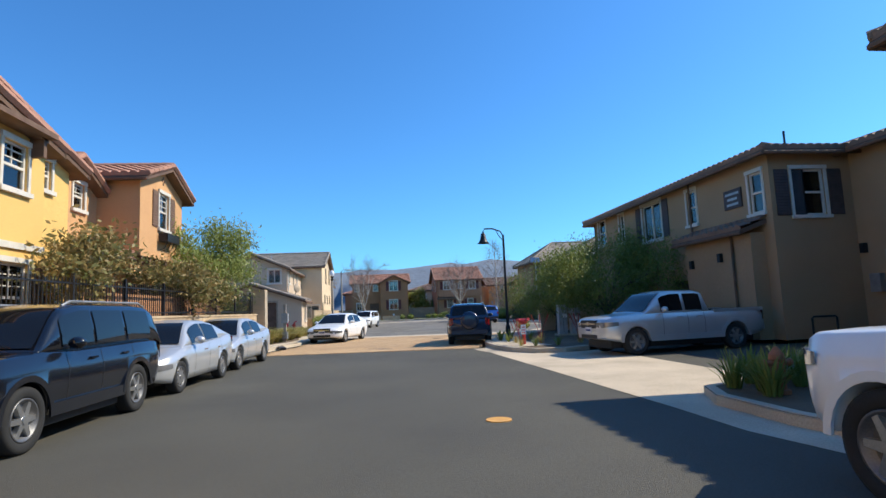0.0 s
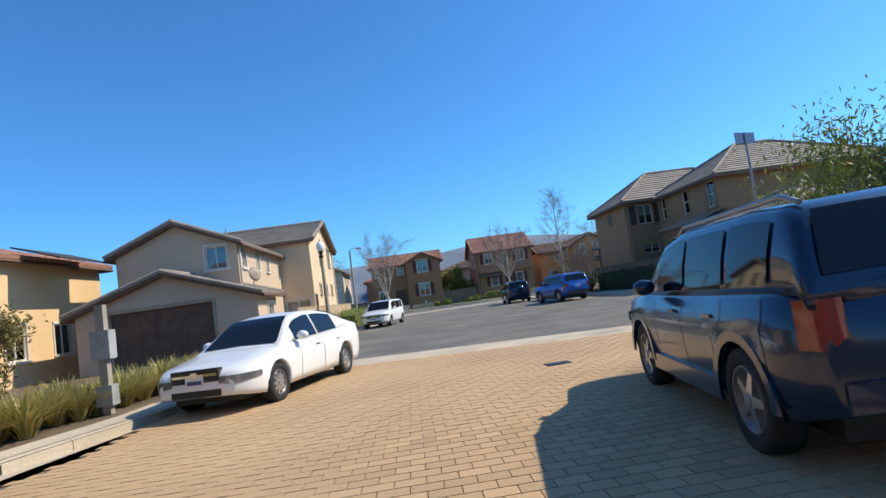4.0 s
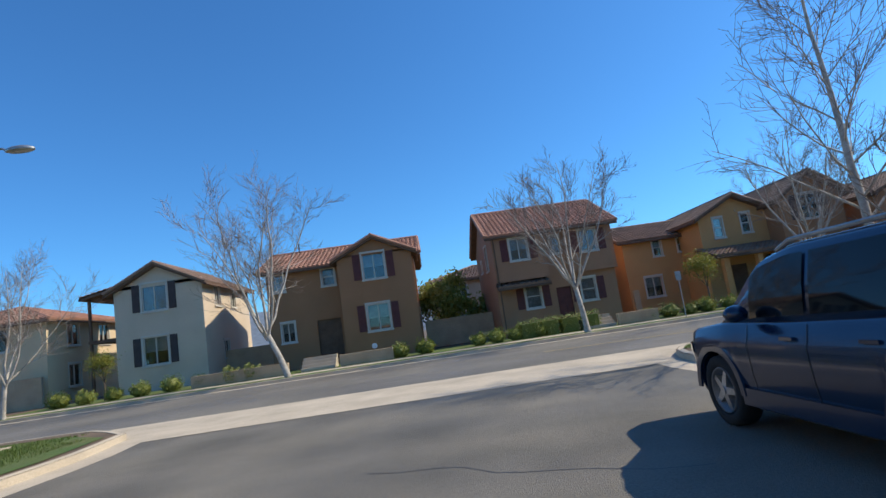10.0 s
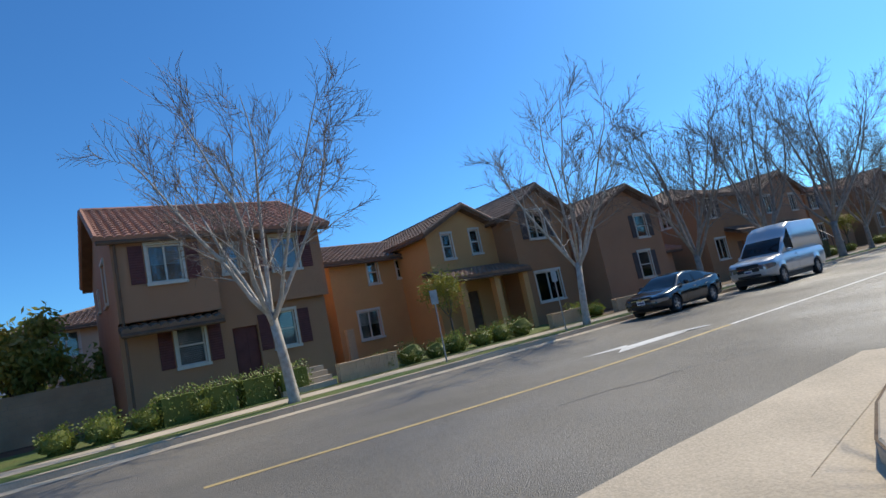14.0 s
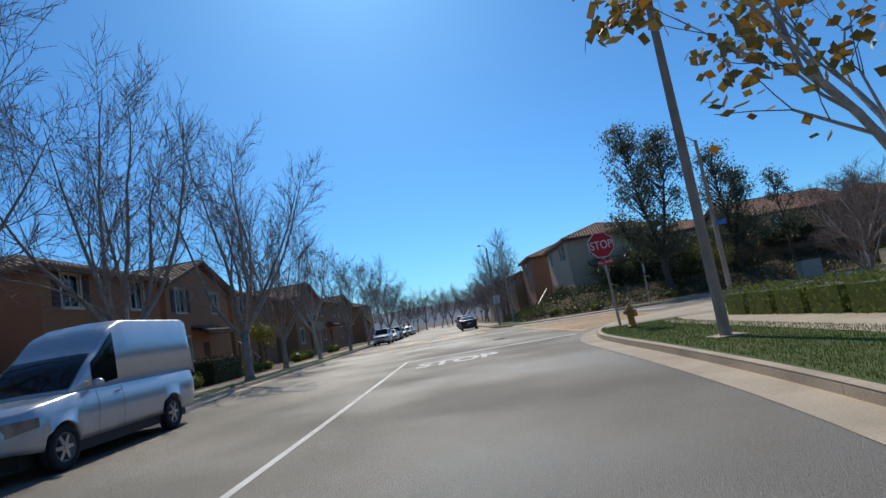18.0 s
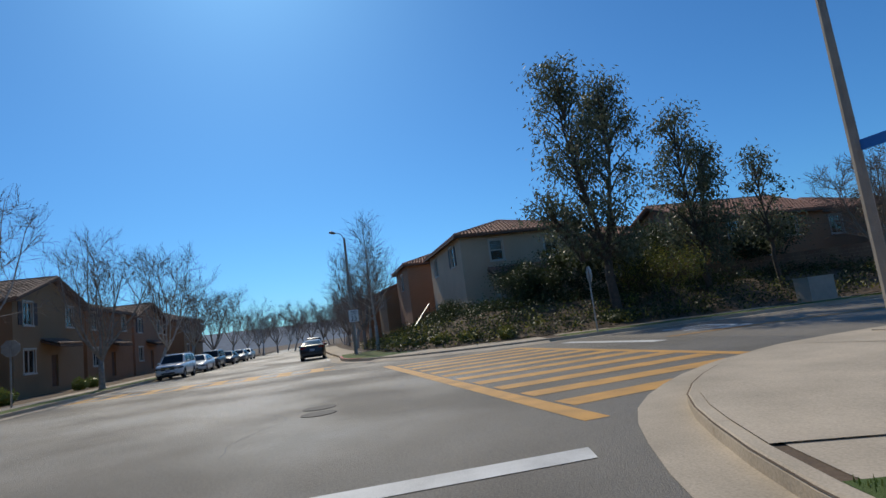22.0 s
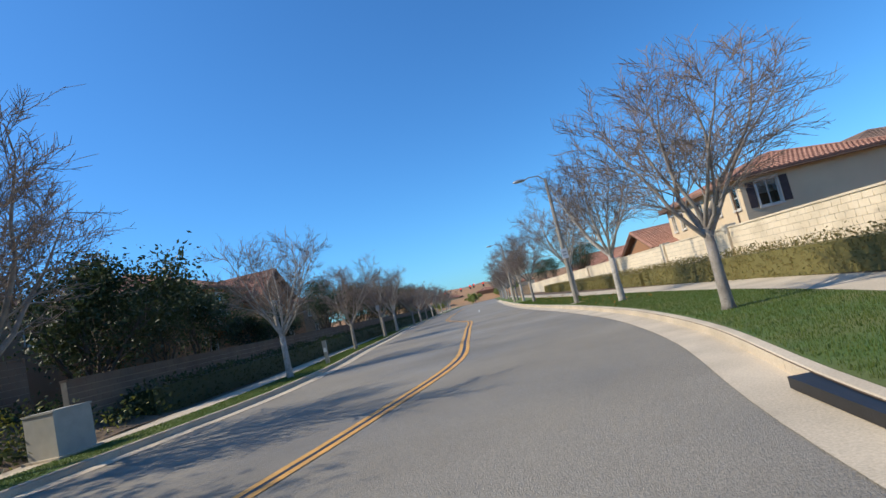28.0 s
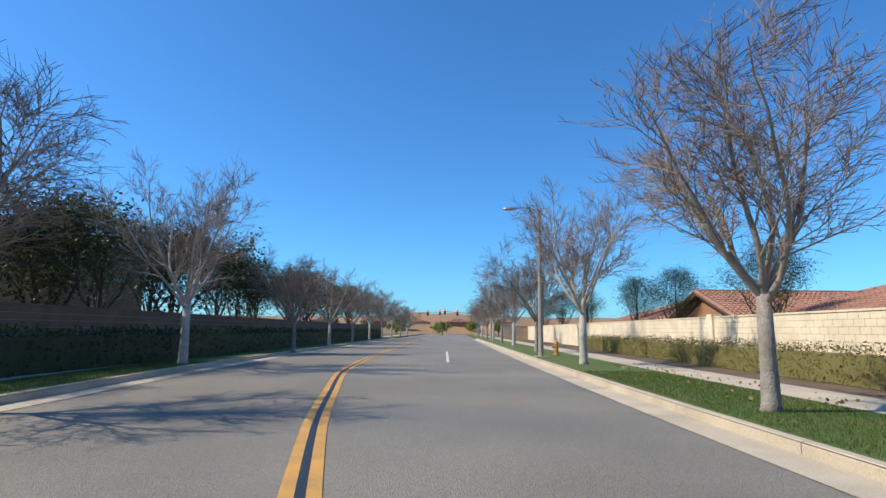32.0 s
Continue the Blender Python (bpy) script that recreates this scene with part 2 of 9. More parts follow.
st_yellow = stucco("yellow_stucco", (0.78, 0.48, 0.15))
st_tan = stucco("orange_tan_stucco", (0.6, 0.33, 0.15))
st_apricot = stucco("apricot_stucco", (0.72, 0.5, 0.27))
st_brown = stucco("brown_stucco", (0.39, 0.25, 0.135))
st_cream = stucco("cream_stucco", (0.71, 0.54, 0.34))
st_greige = stucco("greige_stucco", (0.6, 0.45, 0.31))
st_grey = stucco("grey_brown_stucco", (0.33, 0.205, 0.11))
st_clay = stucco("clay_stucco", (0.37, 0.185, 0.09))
st_orange = stucco("orange_stucco", (0.62, 0.33, 0.13))
st_pale = stucco("pale_stucco", (0.66, 0.53, 0.39))
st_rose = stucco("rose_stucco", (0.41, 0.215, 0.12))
door_grey = material("grey_door_paint", (0.27, 0.31, 0.36), 0.6)
tile_red = material("clay_tile", (0.42, 0.21, 0.14), 0.85, (0.3, 0.15, 0.1), 1.2, 30.0, 0.25)
tile_brown = material("brown_tile", (0.27, 0.17, 0.12), 0.85, (0.17, 0.11, 0.08), 1.2, 30.0, 0.25)
tile_grey = material("grey_tile", (0.34, 0.285, 0.23), 0.88, (0.24, 0.2, 0.165), 1.2, 30.0, 0.25)


# ---- building blocks ----
def add_box(bm, x0, y0, z0, x1, y1, z1):
    v = [bm.verts.new((x, y, z)) for z in (z0, z1) for x, y in ((x0, y0), (x1, y0), (x1, y1), (x0, y1))]
    for f in ((3, 2, 1, 0), (4, 5, 6, 7), (0, 1, 5, 4), (1, 2, 6, 5), (2, 3, 7, 6), (3, 0, 4, 7)):
        bm.faces.new([v[i] for i in f])


def add_tube(bm, points, radii, sides=8, cap=True):
    """A tapered tube along points."""
    rings = []
    points = [Vector(p) for p in points]
    for i, p in enumerate(points):
        d = (points[min(i + 1, len(points) - 1)] - points[max(i - 1, 0)]).normalized()
        a = d.orthogonal().normalized() if abs(d.z) < 0.99 else Vector((1, 0, 0))
        if abs(d.z) >= 0.99:
            a = (a - d * a.dot(d)).normalized()
        c = d.cross(a)
        rings.append([bm.verts.new(p + radii[i] * (math.cos(2 * math.pi * k / sides) * a + math.sin(2 * math.pi * k / sides) * c)) for k in range(sides)])
    for r, s in zip(rings, rings[1:]):
        for k in range(sides):
            bm.faces.new((r[k], r[(k + 1) % sides], s[(k + 1) % sides], s[k]))
    if cap:
        bm.faces.new(rings[0][::-1])
        bm.faces.new(rings[-1])


def add_prism(bm, outline, z0, z1):
    low, high = [bm.verts.new((x, y, z0)) for x, y in outline], [bm.verts.new((x, y, z1)) for x, y in outline]
    bm.faces.new(low[::-1])
    bm.faces.new(high)
    for i in range(len(low)):
        j = (i + 1) % len(low)
        bm.faces.new((low[i], low[j], high[j], high[i]))


def add_disc(bm, centre, axis, r, depth, sides=24):
    c, a = Vector(centre), Vector(axis).normalized()
    add_tube(bm, [c - a * depth / 2, c + a * depth / 2], [r, r], sides)


def mesh_of(bm, name, mat, smooth=False):
    bmesh.ops.recalc_face_normals(bm, faces=bm.faces)
    me = bpy.data.meshes.new(name)
    bm.to_mesh(me)
    bm.free()
    if smooth:
        me.shade_smooth()
    if mat:
        me.materials.append(mat)
    return me


def data_mesh(name, verts, faces, mat, smooth=False):
    me = bpy.data.meshes.new(name)
    me.from_pydata(verts, [], faces)
    me.update()
    if smooth:
        me.shade_smooth()
    me.materials.append(mat)
    return me


def part(name, bm, mat, parent, label="", smooth=False):
    """A bmesh, or a finished mesh, as one part under a thing."""
    me = bm if isinstance(bm, bpy.types.Mesh) else mesh_of(bm, name, mat, smooth)
    ob = new(name, me)
    ob.parent = parent
    return tagged(ob, label)


def thing(name, label, category, at=None, group="", kind=""):
    ob = new(name)
    ob.empty_display_size = 0.3
    if at is not None:
        ob.matrix_basis = at
    return tagged(ob, label, category, group, kind)


def setting(name, me, label, category):
    return tagged(new(name, me), label, category, kind="structure")


def boxes(*dims):
    bm = bmesh.new()
    for d in dims:
        add_box(bm, *d)
    return bm


def tube(points, radii, sides=8):
    bm = bmesh.new()
    add_tube(bm, points, radii if isinstance(radii, (list, tuple)) else [radii] * len(points), sides)
    return bm


# ---- roads and kerbs ----
def smooth_line(points, step=0.8):
    """A smooth curve through points, sampled about every step metres; uneven spacing makes no loops."""
    p = [Vector((*q, 0)) for q in points]
    p = [2 * p[0] - p[1]] + p + [2 * p[-1] - p[-2]]
    out = []
    for i in range(1, len(p) - 2):
        h0, h1, h2 = [(p[i + k] - p[i + k - 1]).length for k in (0, 1, 2)]
        m0 = ((p[i] - p[i - 1]) / h0 * h1 + (p[i + 1] - p[i]) / h1 * h0) / (h0 + h1) * h1
        m1 = ((p[i + 1] - p[i]) / h1 * h2 + (p[i + 2] - p[i + 1]) / h2 * h1) / (h1 + h2) * h1
        n = max(1, int(h1 / step)) if h1 <= 40 else 12
        for k in range(n):
            t = k / n
            out.append(p[i] * (2 * t ** 3 - 3 * t * t + 1) + m0 * (t ** 3 - 2 * t * t + t) + p[i + 1] * (3 * t * t - 2 * t ** 3) + m1 * (t ** 3 - t * t))
    out.append(p[-2])
    return [(v.x, v.y) for v in out]


def offset_line(line, d):
    """The line moved d metres to its right."""
    out = []
    for i, (x, y) in enumerate(line):
        (ax, ay), (bx, by) = line[max(i - 1, 0)], line[min(i + 1, len(line) - 1)]
        n = math.hypot(bx - ax, by - ay) or 1
        out.append((x + (by - ay) / n * d, y - (bx - ax) / n * d))
    return out


def band(line, d0, d1, z0, z1, top=True):
    """A strip between two offsets of a line, with a top and its side walls, as a mesh."""
    a, b = offset_line(line, d0), offset_line(line, d1)
    v, f = [], []
    for (ax, ay), (bx, by) in zip(a, b):
        v += [(ax, ay, z0), (ax, ay, z1), (bx, by, z1), (bx, by, z0)]
    for i in range(len(a) - 1):
        o, q = 4 * i, 4 * i + 4
        f += [(o + 1, o + 2, q + 2, q + 1)]
        if z1 - z0 > 0.02:
            f += [(o, o + 1, q + 1, q), (o + 2, o + 3, q + 3, q + 2)]
    if z1 - z0 > 0.02:
        f += [(0, 3, 2, 1), (len(v) - 4, len(v) - 3, len(v) - 2, len(v) - 1)]
    return v, f


KERB_H = 0.15
# Each kerb runs so that the land lies to its right.
west_a = smooth_line([(-1.0, 75.2), (-0.7, 73.0), (-0.9, 70), (-1.2, 66), (-1.6, 62.5), (-2.3, 59), (-3.0, 55), (-3.5, 50), (-3.75, 45), (-3.7, 40), (-3.45, 36), (-3.1, 33), (-3.2, 31.5), (-3.95, 29), (-4.5, 26), (-4.95, 23.5), (-5.3, 20), (-5.45, 14), (-5.45, 0), (-5.45, -60)])
west_av = smooth_line([(-160, 77.4), (-20, 77.4), (-6, 77.4), (-2.6, 76.9), (-1.0, 75.2)])
east_a = smooth_line([(5.5, -60), (5.5, 0), (5.5, 5), (5.25, 7.2), (4.95, 8.6), (4.95, 10.0), (5.3, 10.85), (6.3, 11.2), (8.6, 11.4)])
east_a2 = smooth_line([(7.0, 19.75), (6.1, 19.3), (5.2, 19.5), (4.65, 20.4), (4.4, 21.8), (4.45, 23.5), (4.7, 25.2), (5.3, 27.2), (6.7, 29.8), (8.8, 32.8), (11.4, 37.4), (13.3, 43), (13.8, 47.5), (13.4, 51), (12.8, 54), (12.3, 56.5), (11.9, 59.5), (11.5, 63.5), (11.3, 68), (11.1, 72.0), (11.2, 74.2), (11.9, 75.8), (13.6, 76.5), (17, 76.5), (24, 75.6), (30.3, 74.6), (36, 74.2), (40, 74.05), (43.0, 73.85), (45.4, 73.3), (47.2, 72.6), (48.7, 71.8), (50.0, 70.6), (51.2, 69.0), (51.9, 67.5), (52.1, 66.0), (52.0, 63.5), (51.65, 59), (51.2, 55), (50.3, 50), (49.8, 44), (49.8, 38), (50.1, 30), (50.4, 25), (50.9, 14), (51.2, 0), (51.3, -20), (51.3, -160)])
north_av = smooth_line([(200, 88.2), (60, 88.2), (20, 88.5), (-20, 88.6), (-160, 88.6)])
east_c = smooth_line([(63.9, -160), (63.8, -20), (63.4, 0), (62.4, 14), (61.9, 26), (61.1, 38), (61.3, 43), (62.3, 48), (63.5, 54), (64.5, 60), (65.2, 64), (66.1, 68.3), (68.6, 72.4), (72.8, 74.8), (82, 75.5), (200, 76.0)])

ground = setting("ground", data_mesh("ground", [(-2500, -2500, -0.06), (2500, -2500, -0.06), (2500, 2500, -0.06), (-2500, 2500, -0.06)], [(0, 1, 2, 3)], soil), "bare dry earth reaching to the horizon", "ground")


def flat(outline, z):
    bm = bmesh.new()
    bm.faces.new([bm.verts.new((x, y, z)) for x, y in outline])
    bmesh.ops.triangulate(bm, faces=bm.faces)
    return bm


def land(name, outline, label, mat=soil):
    bm = flat(outline, KERB_H - 0.012)
    return setting(name, mesh_of(bm, name, mat), label, "ground")


setting("road_side_street", mesh_of(flat([(-8, -60), (9, -60), (9, 30.5), (-8, 30.5)], 0.0), "road", asphalt), "dark asphalt of the narrow residential street", "road")
setting("road_bulb", mesh_of(flat([(-8, 30.5), (9, 30.5), (17, 40), (17, 76.6), (-8, 76.6)], 0.0), "road", asphalt_bulb), "cracked grey asphalt of the wide end of the street", "road")
setting("road_avenue", mesh_of(flat([(-160, 76.6), (17, 76.6), (17, 74), (45, 71.4), (48.5, 65), (53, 64.9), (68, 65), (74, 72.5), (200, 73), (200, 91), (-160, 91)], -0.003), "road", asphalt_avenue), "worn grey asphalt of the wide avenue", "road")
setting("road_hill_street", mesh_of(flat([(48, -160), (66, -160), (66, 45), (69, 60), (69, 65.2), (50, 65.2), (48, 45)], -0.006), "road", asphalt_hill), "worn grey asphalt of the two-lane street", "road")

land("land_west", [(-160, 75.6)] + west_av[1:] + west_a[1:] + [(-160, -60)], "planted ground west of the side street")
land("land_middle", east_a2 + [(5.0, -160), (5.0, -60)] + east_a[1:] + [(32, 11.4), (32, 18.3), (12.3, 18.3), (12.3, 19.75)], "planted ground between the side street and the hill street")
land("land_north", north_av + [(-160, 300), (200, 300)], "planted ground on the far side of the avenue")
land("land_east", east_c + [(200, -160)], "planted ground east of the hill street")


def kerb(line, name):
    """A kerb in lengths of about three metres, with its concrete gutter."""
    root = setting(name, data_mesh(name, *band(line, -0.6, 0.0, -0.015, 0.004), concrete), "pale concrete gutter along the kerb", "kerb")
    n = 4
    for i in range(0, len(line) - 1, n):
        seg = line[i:i + n + 1]
        if len(seg) < 2:
            break
        (ax, ay), (bx, by) = seg[-2], seg[-1]
        k = 1 - 0.012 / max(0.05, math.hypot(bx - ax, by - ay))
        seg = seg[:-1] + [(ax + (bx - ax) * k, ay + (by - ay) * k)]
        a, b, c, d = offset_line(seg, 0.0), offset_line(seg, 0.035), offset_line(seg, 0.16), offset_line(seg, 0.16)
        v, f = [], []
        for p, q, r in zip(a, b, c):
            v += [(*p, -0.02), (*p, KERB_H - 0.03), (*q, KERB_H), (*r, KERB_H), (*r, -0.02)]
        for j in range(len(a) - 1):
            o, w = 5 * j, 5 * j + 5
            f += [(o + m, o + m + 1, w + m + 1, w + m) for m in range(4)]
        f += [(4, 3, 2, 1, 0), tuple(len(v) - 5 + m for m in range(5))]
        part("kerb_stone", data_mesh("kerb_stone", v, f, concrete), None, root)


def strip(line, d0, d1, mat, name, label, category, z=KERB_H + 0.002):
    return setting(name, data_mesh(name, *band(line, d0, d1, z - 0.01, z), mat), label, category)


def sub(line, x0=-999, x1=999, y0=-999, y1=999):
    return [p for p in line if x0 <= p[0] <= x1 and y0 <= p[1] <= y1]
for line, nm in ((west_a, "kerb_west"), (west_av, "kerb_avenue_west"), (east_a, "kerb_east"), (east_a2, "kerb_middle"), (north_av, "kerb_avenue_north"), (east_c, "kerb_hill_street_east")):
    kerb(sub(line, -45, 130, -70, 200), nm)

# Walks and lawns along the kerbs.
av_n = sub(north_av, -60, 130)
strip(av_n, 0.16, 1.35, lawn, "lawn_avenue_north", "narrow mown lawn strip between kerb and walk", "lawn")
strip(av_n, 1.35, 2.65, concrete, "pavement_avenue_north", "pale concrete walk along the avenue", "pavement", KERB_H + 0.006)
mid_av = sub(east_a2, 10.9, 45.75, 72.4, 80)
mid_av = [p for p in mid_av if p[1] > 74.4 or p[0] > 30]
strip(mid_av, 0.16, 2.35, lawn, "lawn_avenue_south", "mown green lawn beside the avenue kerb", "lawn")
strip(sub(east_a2, 16, 46, 72.5, 80), 2.35, 4.3, concrete, "pavement_avenue_south", "pale concrete walk along the avenue", "pavement", KERB_H + 0.006)
strip(sub(east_a2, 45.6, 52.6, 60.5, 74), 0.16, 4.6, concrete, "pavement_corner", "pale concrete corner ramp", "pavement", KERB_H + 0.01)
setting("pavement_corner_landing", mesh_of(flat([(46.9, 72.5), (45.4, 73.0), (43.0, 73.5), (40.0, 73.7), (39.0, 69.4), (44.6, 69.0), (46.6, 66.6), (47.4, 60.6), (51.6, 60.6), (51.7, 66.0), (50.9, 68.6), (49.4, 70.7)], KERB_H - 0.005), "pavement_corner_landing", concrete), "pale concrete landing behind the corner ramp", "pavement")
hill_w = sub(east_a2, 49, 52.3, -160, 60.6)
strip(hill_w, 0.16, 2.7, lawn, "lawn_hill_street_west", "mown green lawn strip with fallen leaves", "lawn")
strip(hill_w, 2.7, 4.2, concrete, "pavement_hill_street_west", "pale concrete walk beside a hedge", "pavement", KERB_H + 0.006)
hill_e = sub(east_c, 60, 67.4, -160, 66)
strip(hill_e, 0.16, 1.9, lawn, "lawn_hill_street_east", "mown green lawn strip in tree shade", "lawn")
strip(hill_e, 1.9, 3.3, concrete, "pavement_hill_street_east", "pale concrete walk in tree shade", "pavement", KERB_H + 0.006)
strip(sub(east_c, 66.8, 140, 66, 80), 0.16, 1.8, concrete, "pavement_avenue_east", "pale concrete walk round the far corner", "pavement", KERB_H + 0.006)
strip(sub(east_c, 70.5, 90, 66, 80), 0.16, 2.6, lawn, "lawn_avenue_east", "mown green lawn patch round a street lamp", "lawn", KERB_H + 0.008)
strip(sub(east_c, 71.5, 80, 66, 80), 0.002, 0.158, red_paint, "kerb_paint_east", "red painted kerb at the far corner", "kerb", KERB_H + 0.006)
strip(sub(east_c, 65.5, 72.4, 66.5, 80), 0.16, 4.4, concrete, "pavement_far_corner", "pale concrete landing at the far corner", "pavement", KERB_H + 0.003)
ramp = sub(east_c, 65.6, 71.2, 66.5, 80)
low_, top_ = offset_line(ramp, -0.75), offset_line(ramp, 0.7)
setting("kerb_ramp", data_mesh("kerb_ramp", [(x, y, 0.006) for x, y in low_] + [(x, y, KERB_H + 0.012) for x, y in top_], [(i, i + 1, len(ramp) + i + 1, len(ramp) + i) for i in range(len(ramp) - 1)], concrete), "pale concrete ramp sloping down to the crossing", "pavement")
strip(sub(west_a, -9, 0, 10, 47), 0.16, 0.75, concrete, "pavement_side_street_west", "narrow pale concrete walk behind the kerb", "pavement", KERB_H + 0.006)
strip(sub(east_a2, 4, 16, 20, 58), 0.16, 1.5, concrete, "pavement_side_street_east", "pale concrete walk behind the kerb", "pavement", KERB_H + 0.006)
strip(sub(east_a2, 10, 13.4, 58, 75), 0.16, 1.7, concrete, "pavement_side_street_corner", "pale concrete walk to the avenue corner", "pavement", KERB_H + 0.006)
# Concrete aprons, gutters across the road, and the drive on the east side.
setting("driveway", mesh_of(flat([(4.35, 9.9), (5.3, 11.2), (7.3, 11.4), (7.3, 19.5), (6.2, 19.25), (5.2, 19.45), (4.6, 20.4), (4.35, 21.8), (3.95, 22.6), (4.0, 19.8), (4.2, 14.5)], 0.008), "driveway", concrete), "pale concrete drive apron meeting the street", "driveway")
setting("driveway_bulb", mesh_of(flat([(11.75, 37.7), (13.5, 43.0), (13.9, 46.2), (17.3, 46.2), (17.3, 43.8), (24.2, 43.8), (23.0, 40.0)], KERB_H + 0.004), "driveway", concrete), "pale concrete drive before a double garage", "driveway")
setting("parking_court", mesh_of(flat([(7.3, 11.45), (32, 11.45), (32, 18.25), (12.25, 18.25), (12.25, 19.7), (7.3, 19.7)], 0.006), "court", asphalt), "dark asphalt parking court before the garages", "driveway")
setting("cross_gutter", mesh_of(flat([(-0.8, 74.3), (10.9, 74.1), (12.3, 76.5), (16.8, 77.0), (16.6, 77.5), (12.6, 77.7), (-2.8, 77.9), (-2.6, 77.0)], 0.009), "gutter", concrete), "pale concrete gutter crossing the street mouth", "pavement")
setting("paver_edge", mesh_of(flat([(-3.4, 36.0), (8.0, 33.0), (9.5, 34.4), (-3.6, 37.7)], 0.009), "edge", concrete), "pale concrete band at the end of the pavers", "pavement")


def paint(name, outline, mat, label, z=0.004):
    return setting(name, mesh_of(flat(outline, z), name, mat), label, "road marking")


def line_paint(name, pts, width, mat, label, z=0.004):
    ln = smooth_line(pts, 1.0)
    return setting(name, data_mesh(name, *band(ln, -width / 2, width / 2, z - 0.01, z), mat), label, "road marking")


line_paint("centre_line", [(21.2, 81.45), (30, 81.12), (47.8, 80.75)], 0.13, white_paint, "faded cream painted centre line", 0.003)
line_paint("centre_line_start", [(10.0, 82.6), (14.0, 81.95), (17.5, 81.56), (21.15, 81.45)], 0.13, faded_paint, "faded yellow start of the centre line", 0.003)
paint("limit_line", [(47.9, 80.8), (47.5, 80.8), (47.3, 73.75), (47.7, 73.65)], white_paint, "white painted limit line before the crossing")
for dx in (-0.115, 0.115):
    line_paint("double_yellow_line", [(59.2 + dx, 65.0), (58.4 + dx, 59.5), (56.3 + dx, 51), (55.1 + dx, 45), (55.1 + dx, 37), (55.3 + dx, 28), (55.4 + dx, 21), (55.6 + dx, 17.5), (56.2 + dx, 14.6), (56.8 + dx, 11.8), (57.6 + dx, 7.1), (58.35 + dx, 2.3), (58.8 + dx, -4), (59.2 + dx, -19), (59.3 + dx, -160)], 0.13, yellow_paint, "yellow painted line, one of a pair")
line_paint("double_yellow_gap", [(59.2, 65.0), (58.4, 59.5), (56.3, 51), (55.1, 45), (55.1, 37), (55.3, 28), (55.4, 21), (55.6, 17.5), (56.2, 14.6), (56.8, 11.8), (57.6, 7.1), (58.35, 2.3), (58.8, -4), (59.2, -19), (59.3, -160)], 0.12, tar, "dark sealed strip between the yellow lines", 0.002)
line_paint("lane_line", [(55.1, -4), (55.3, -16)], 0.12, white_paint, "white painted turn lane line")
paint("limit_line", [(58.0, 66.3), (63.6, 66.95), (63.6, 66.45), (58.0, 65.8)], white_paint, "white painted limit line")
# Yellow ladder crossings.
def ladder(root_pts, far_pts, bars, name):
    """Two edge lines and the bars between them; bars holds (near point, far point)."""
    root = setting(name, data_mesh(name, *band(root_pts, -0.36, 0.0, -0.004, 0.0015), yellow_paint), "yellow painted ladder crossing", "crossing")
    part("edge_line", data_mesh("edge_line", *band(far_pts, 0.0, 0.36, -0.004, 0.0015), yellow_paint), None, root)
    for a, b in bars:
        part("bar", data_mesh("bar", *band([a, b], -0.3, 0.3, -0.004, 0.002), yellow_paint), None, root)


def clipped(x):
    """Where a bar at x ends against the gutter of the corner."""
    return 67.9 + max(0.0, 52.3 - x) * 1.25


ladder([(48.9, 72.75), (65.0, 73.7)], [(52.2, 67.9), (64.5, 68.7)],
       [((50.3 + 1.38 * i, 72.75 + 0.08 * i), (50.6 + 1.34 * i, clipped(50.6 + 1.34 * i) + 0.06 * i)) for i in range(11)], "crossing_south")
ladder([(69.9, 88.0), (67.8, 75.9)], [(72.9, 88.0), (70.8, 75.9)], [((69.8 - 0.26 * i, 87.2 - 1.5 * i), (72.7 - 0.26 * i, 87.2 - 1.5 * i)) for i in range(8)], "crossing_east")


def road_word(word, x, y, size, stretch, rz, name, label):
    cu = bpy.data.curves.new(name, 'FONT')
    cu.offset = 0.045
    cu.body, cu.size, cu.align_x, cu.align_y = word, size, 'CENTER', 'CENTER'
    tmp = bpy.data.objects.new(name, cu)
    me = bpy.data.meshes.new_from_object(tmp)
    bpy.data.objects.remove(tmp)
    me.materials.append(white_paint)
    for v in me.vertices:
        v.co.y *= stretch
    ob = setting(name, me, label, "road marking")
    ob.matrix_basis = pose(x, y, 0.004, 0, 0, rz)


road_word("STOP", 44.15, 78.65, 1.2, 2.0, -92, "stop_marking", "large white word STOP painted on the road")
road_word("STOP", 60.9, 62.4, 1.35, 2.0, 172, "stop_marking", "large white word STOP painted on the road")
paint("arrow_marking", [(18.0, 83.25), (18.9, 82.8), (18.3, 82.45), (20.9, 82.3), (20.5, 82.65), (21.6, 82.1), (21.6, 82.3), (20.9, 82.75), (19.2, 82.9), (19.5, 83.05)], white_paint, "white painted lane marking")
for x, y in ((53.5, 76.35), (54.4, 76.35)):
    bm = bmesh.new()
    add_disc(bm, (x, y, 0.004), (0, 0, 1), 0.34, 0.01)
    setting("manhole", mesh_of(bm, "manhole", cast_iron), "round iron cover set in the road", "manhole")
bm = bmesh.new()
add_disc(bm, (1.9, 10.0, 0.004), (0, 0, 1), 0.17, 0.012)
setting("valve_cover", mesh_of(bm, "valve_cover", yellow_paint), "small round cover painted yellow", "cover")


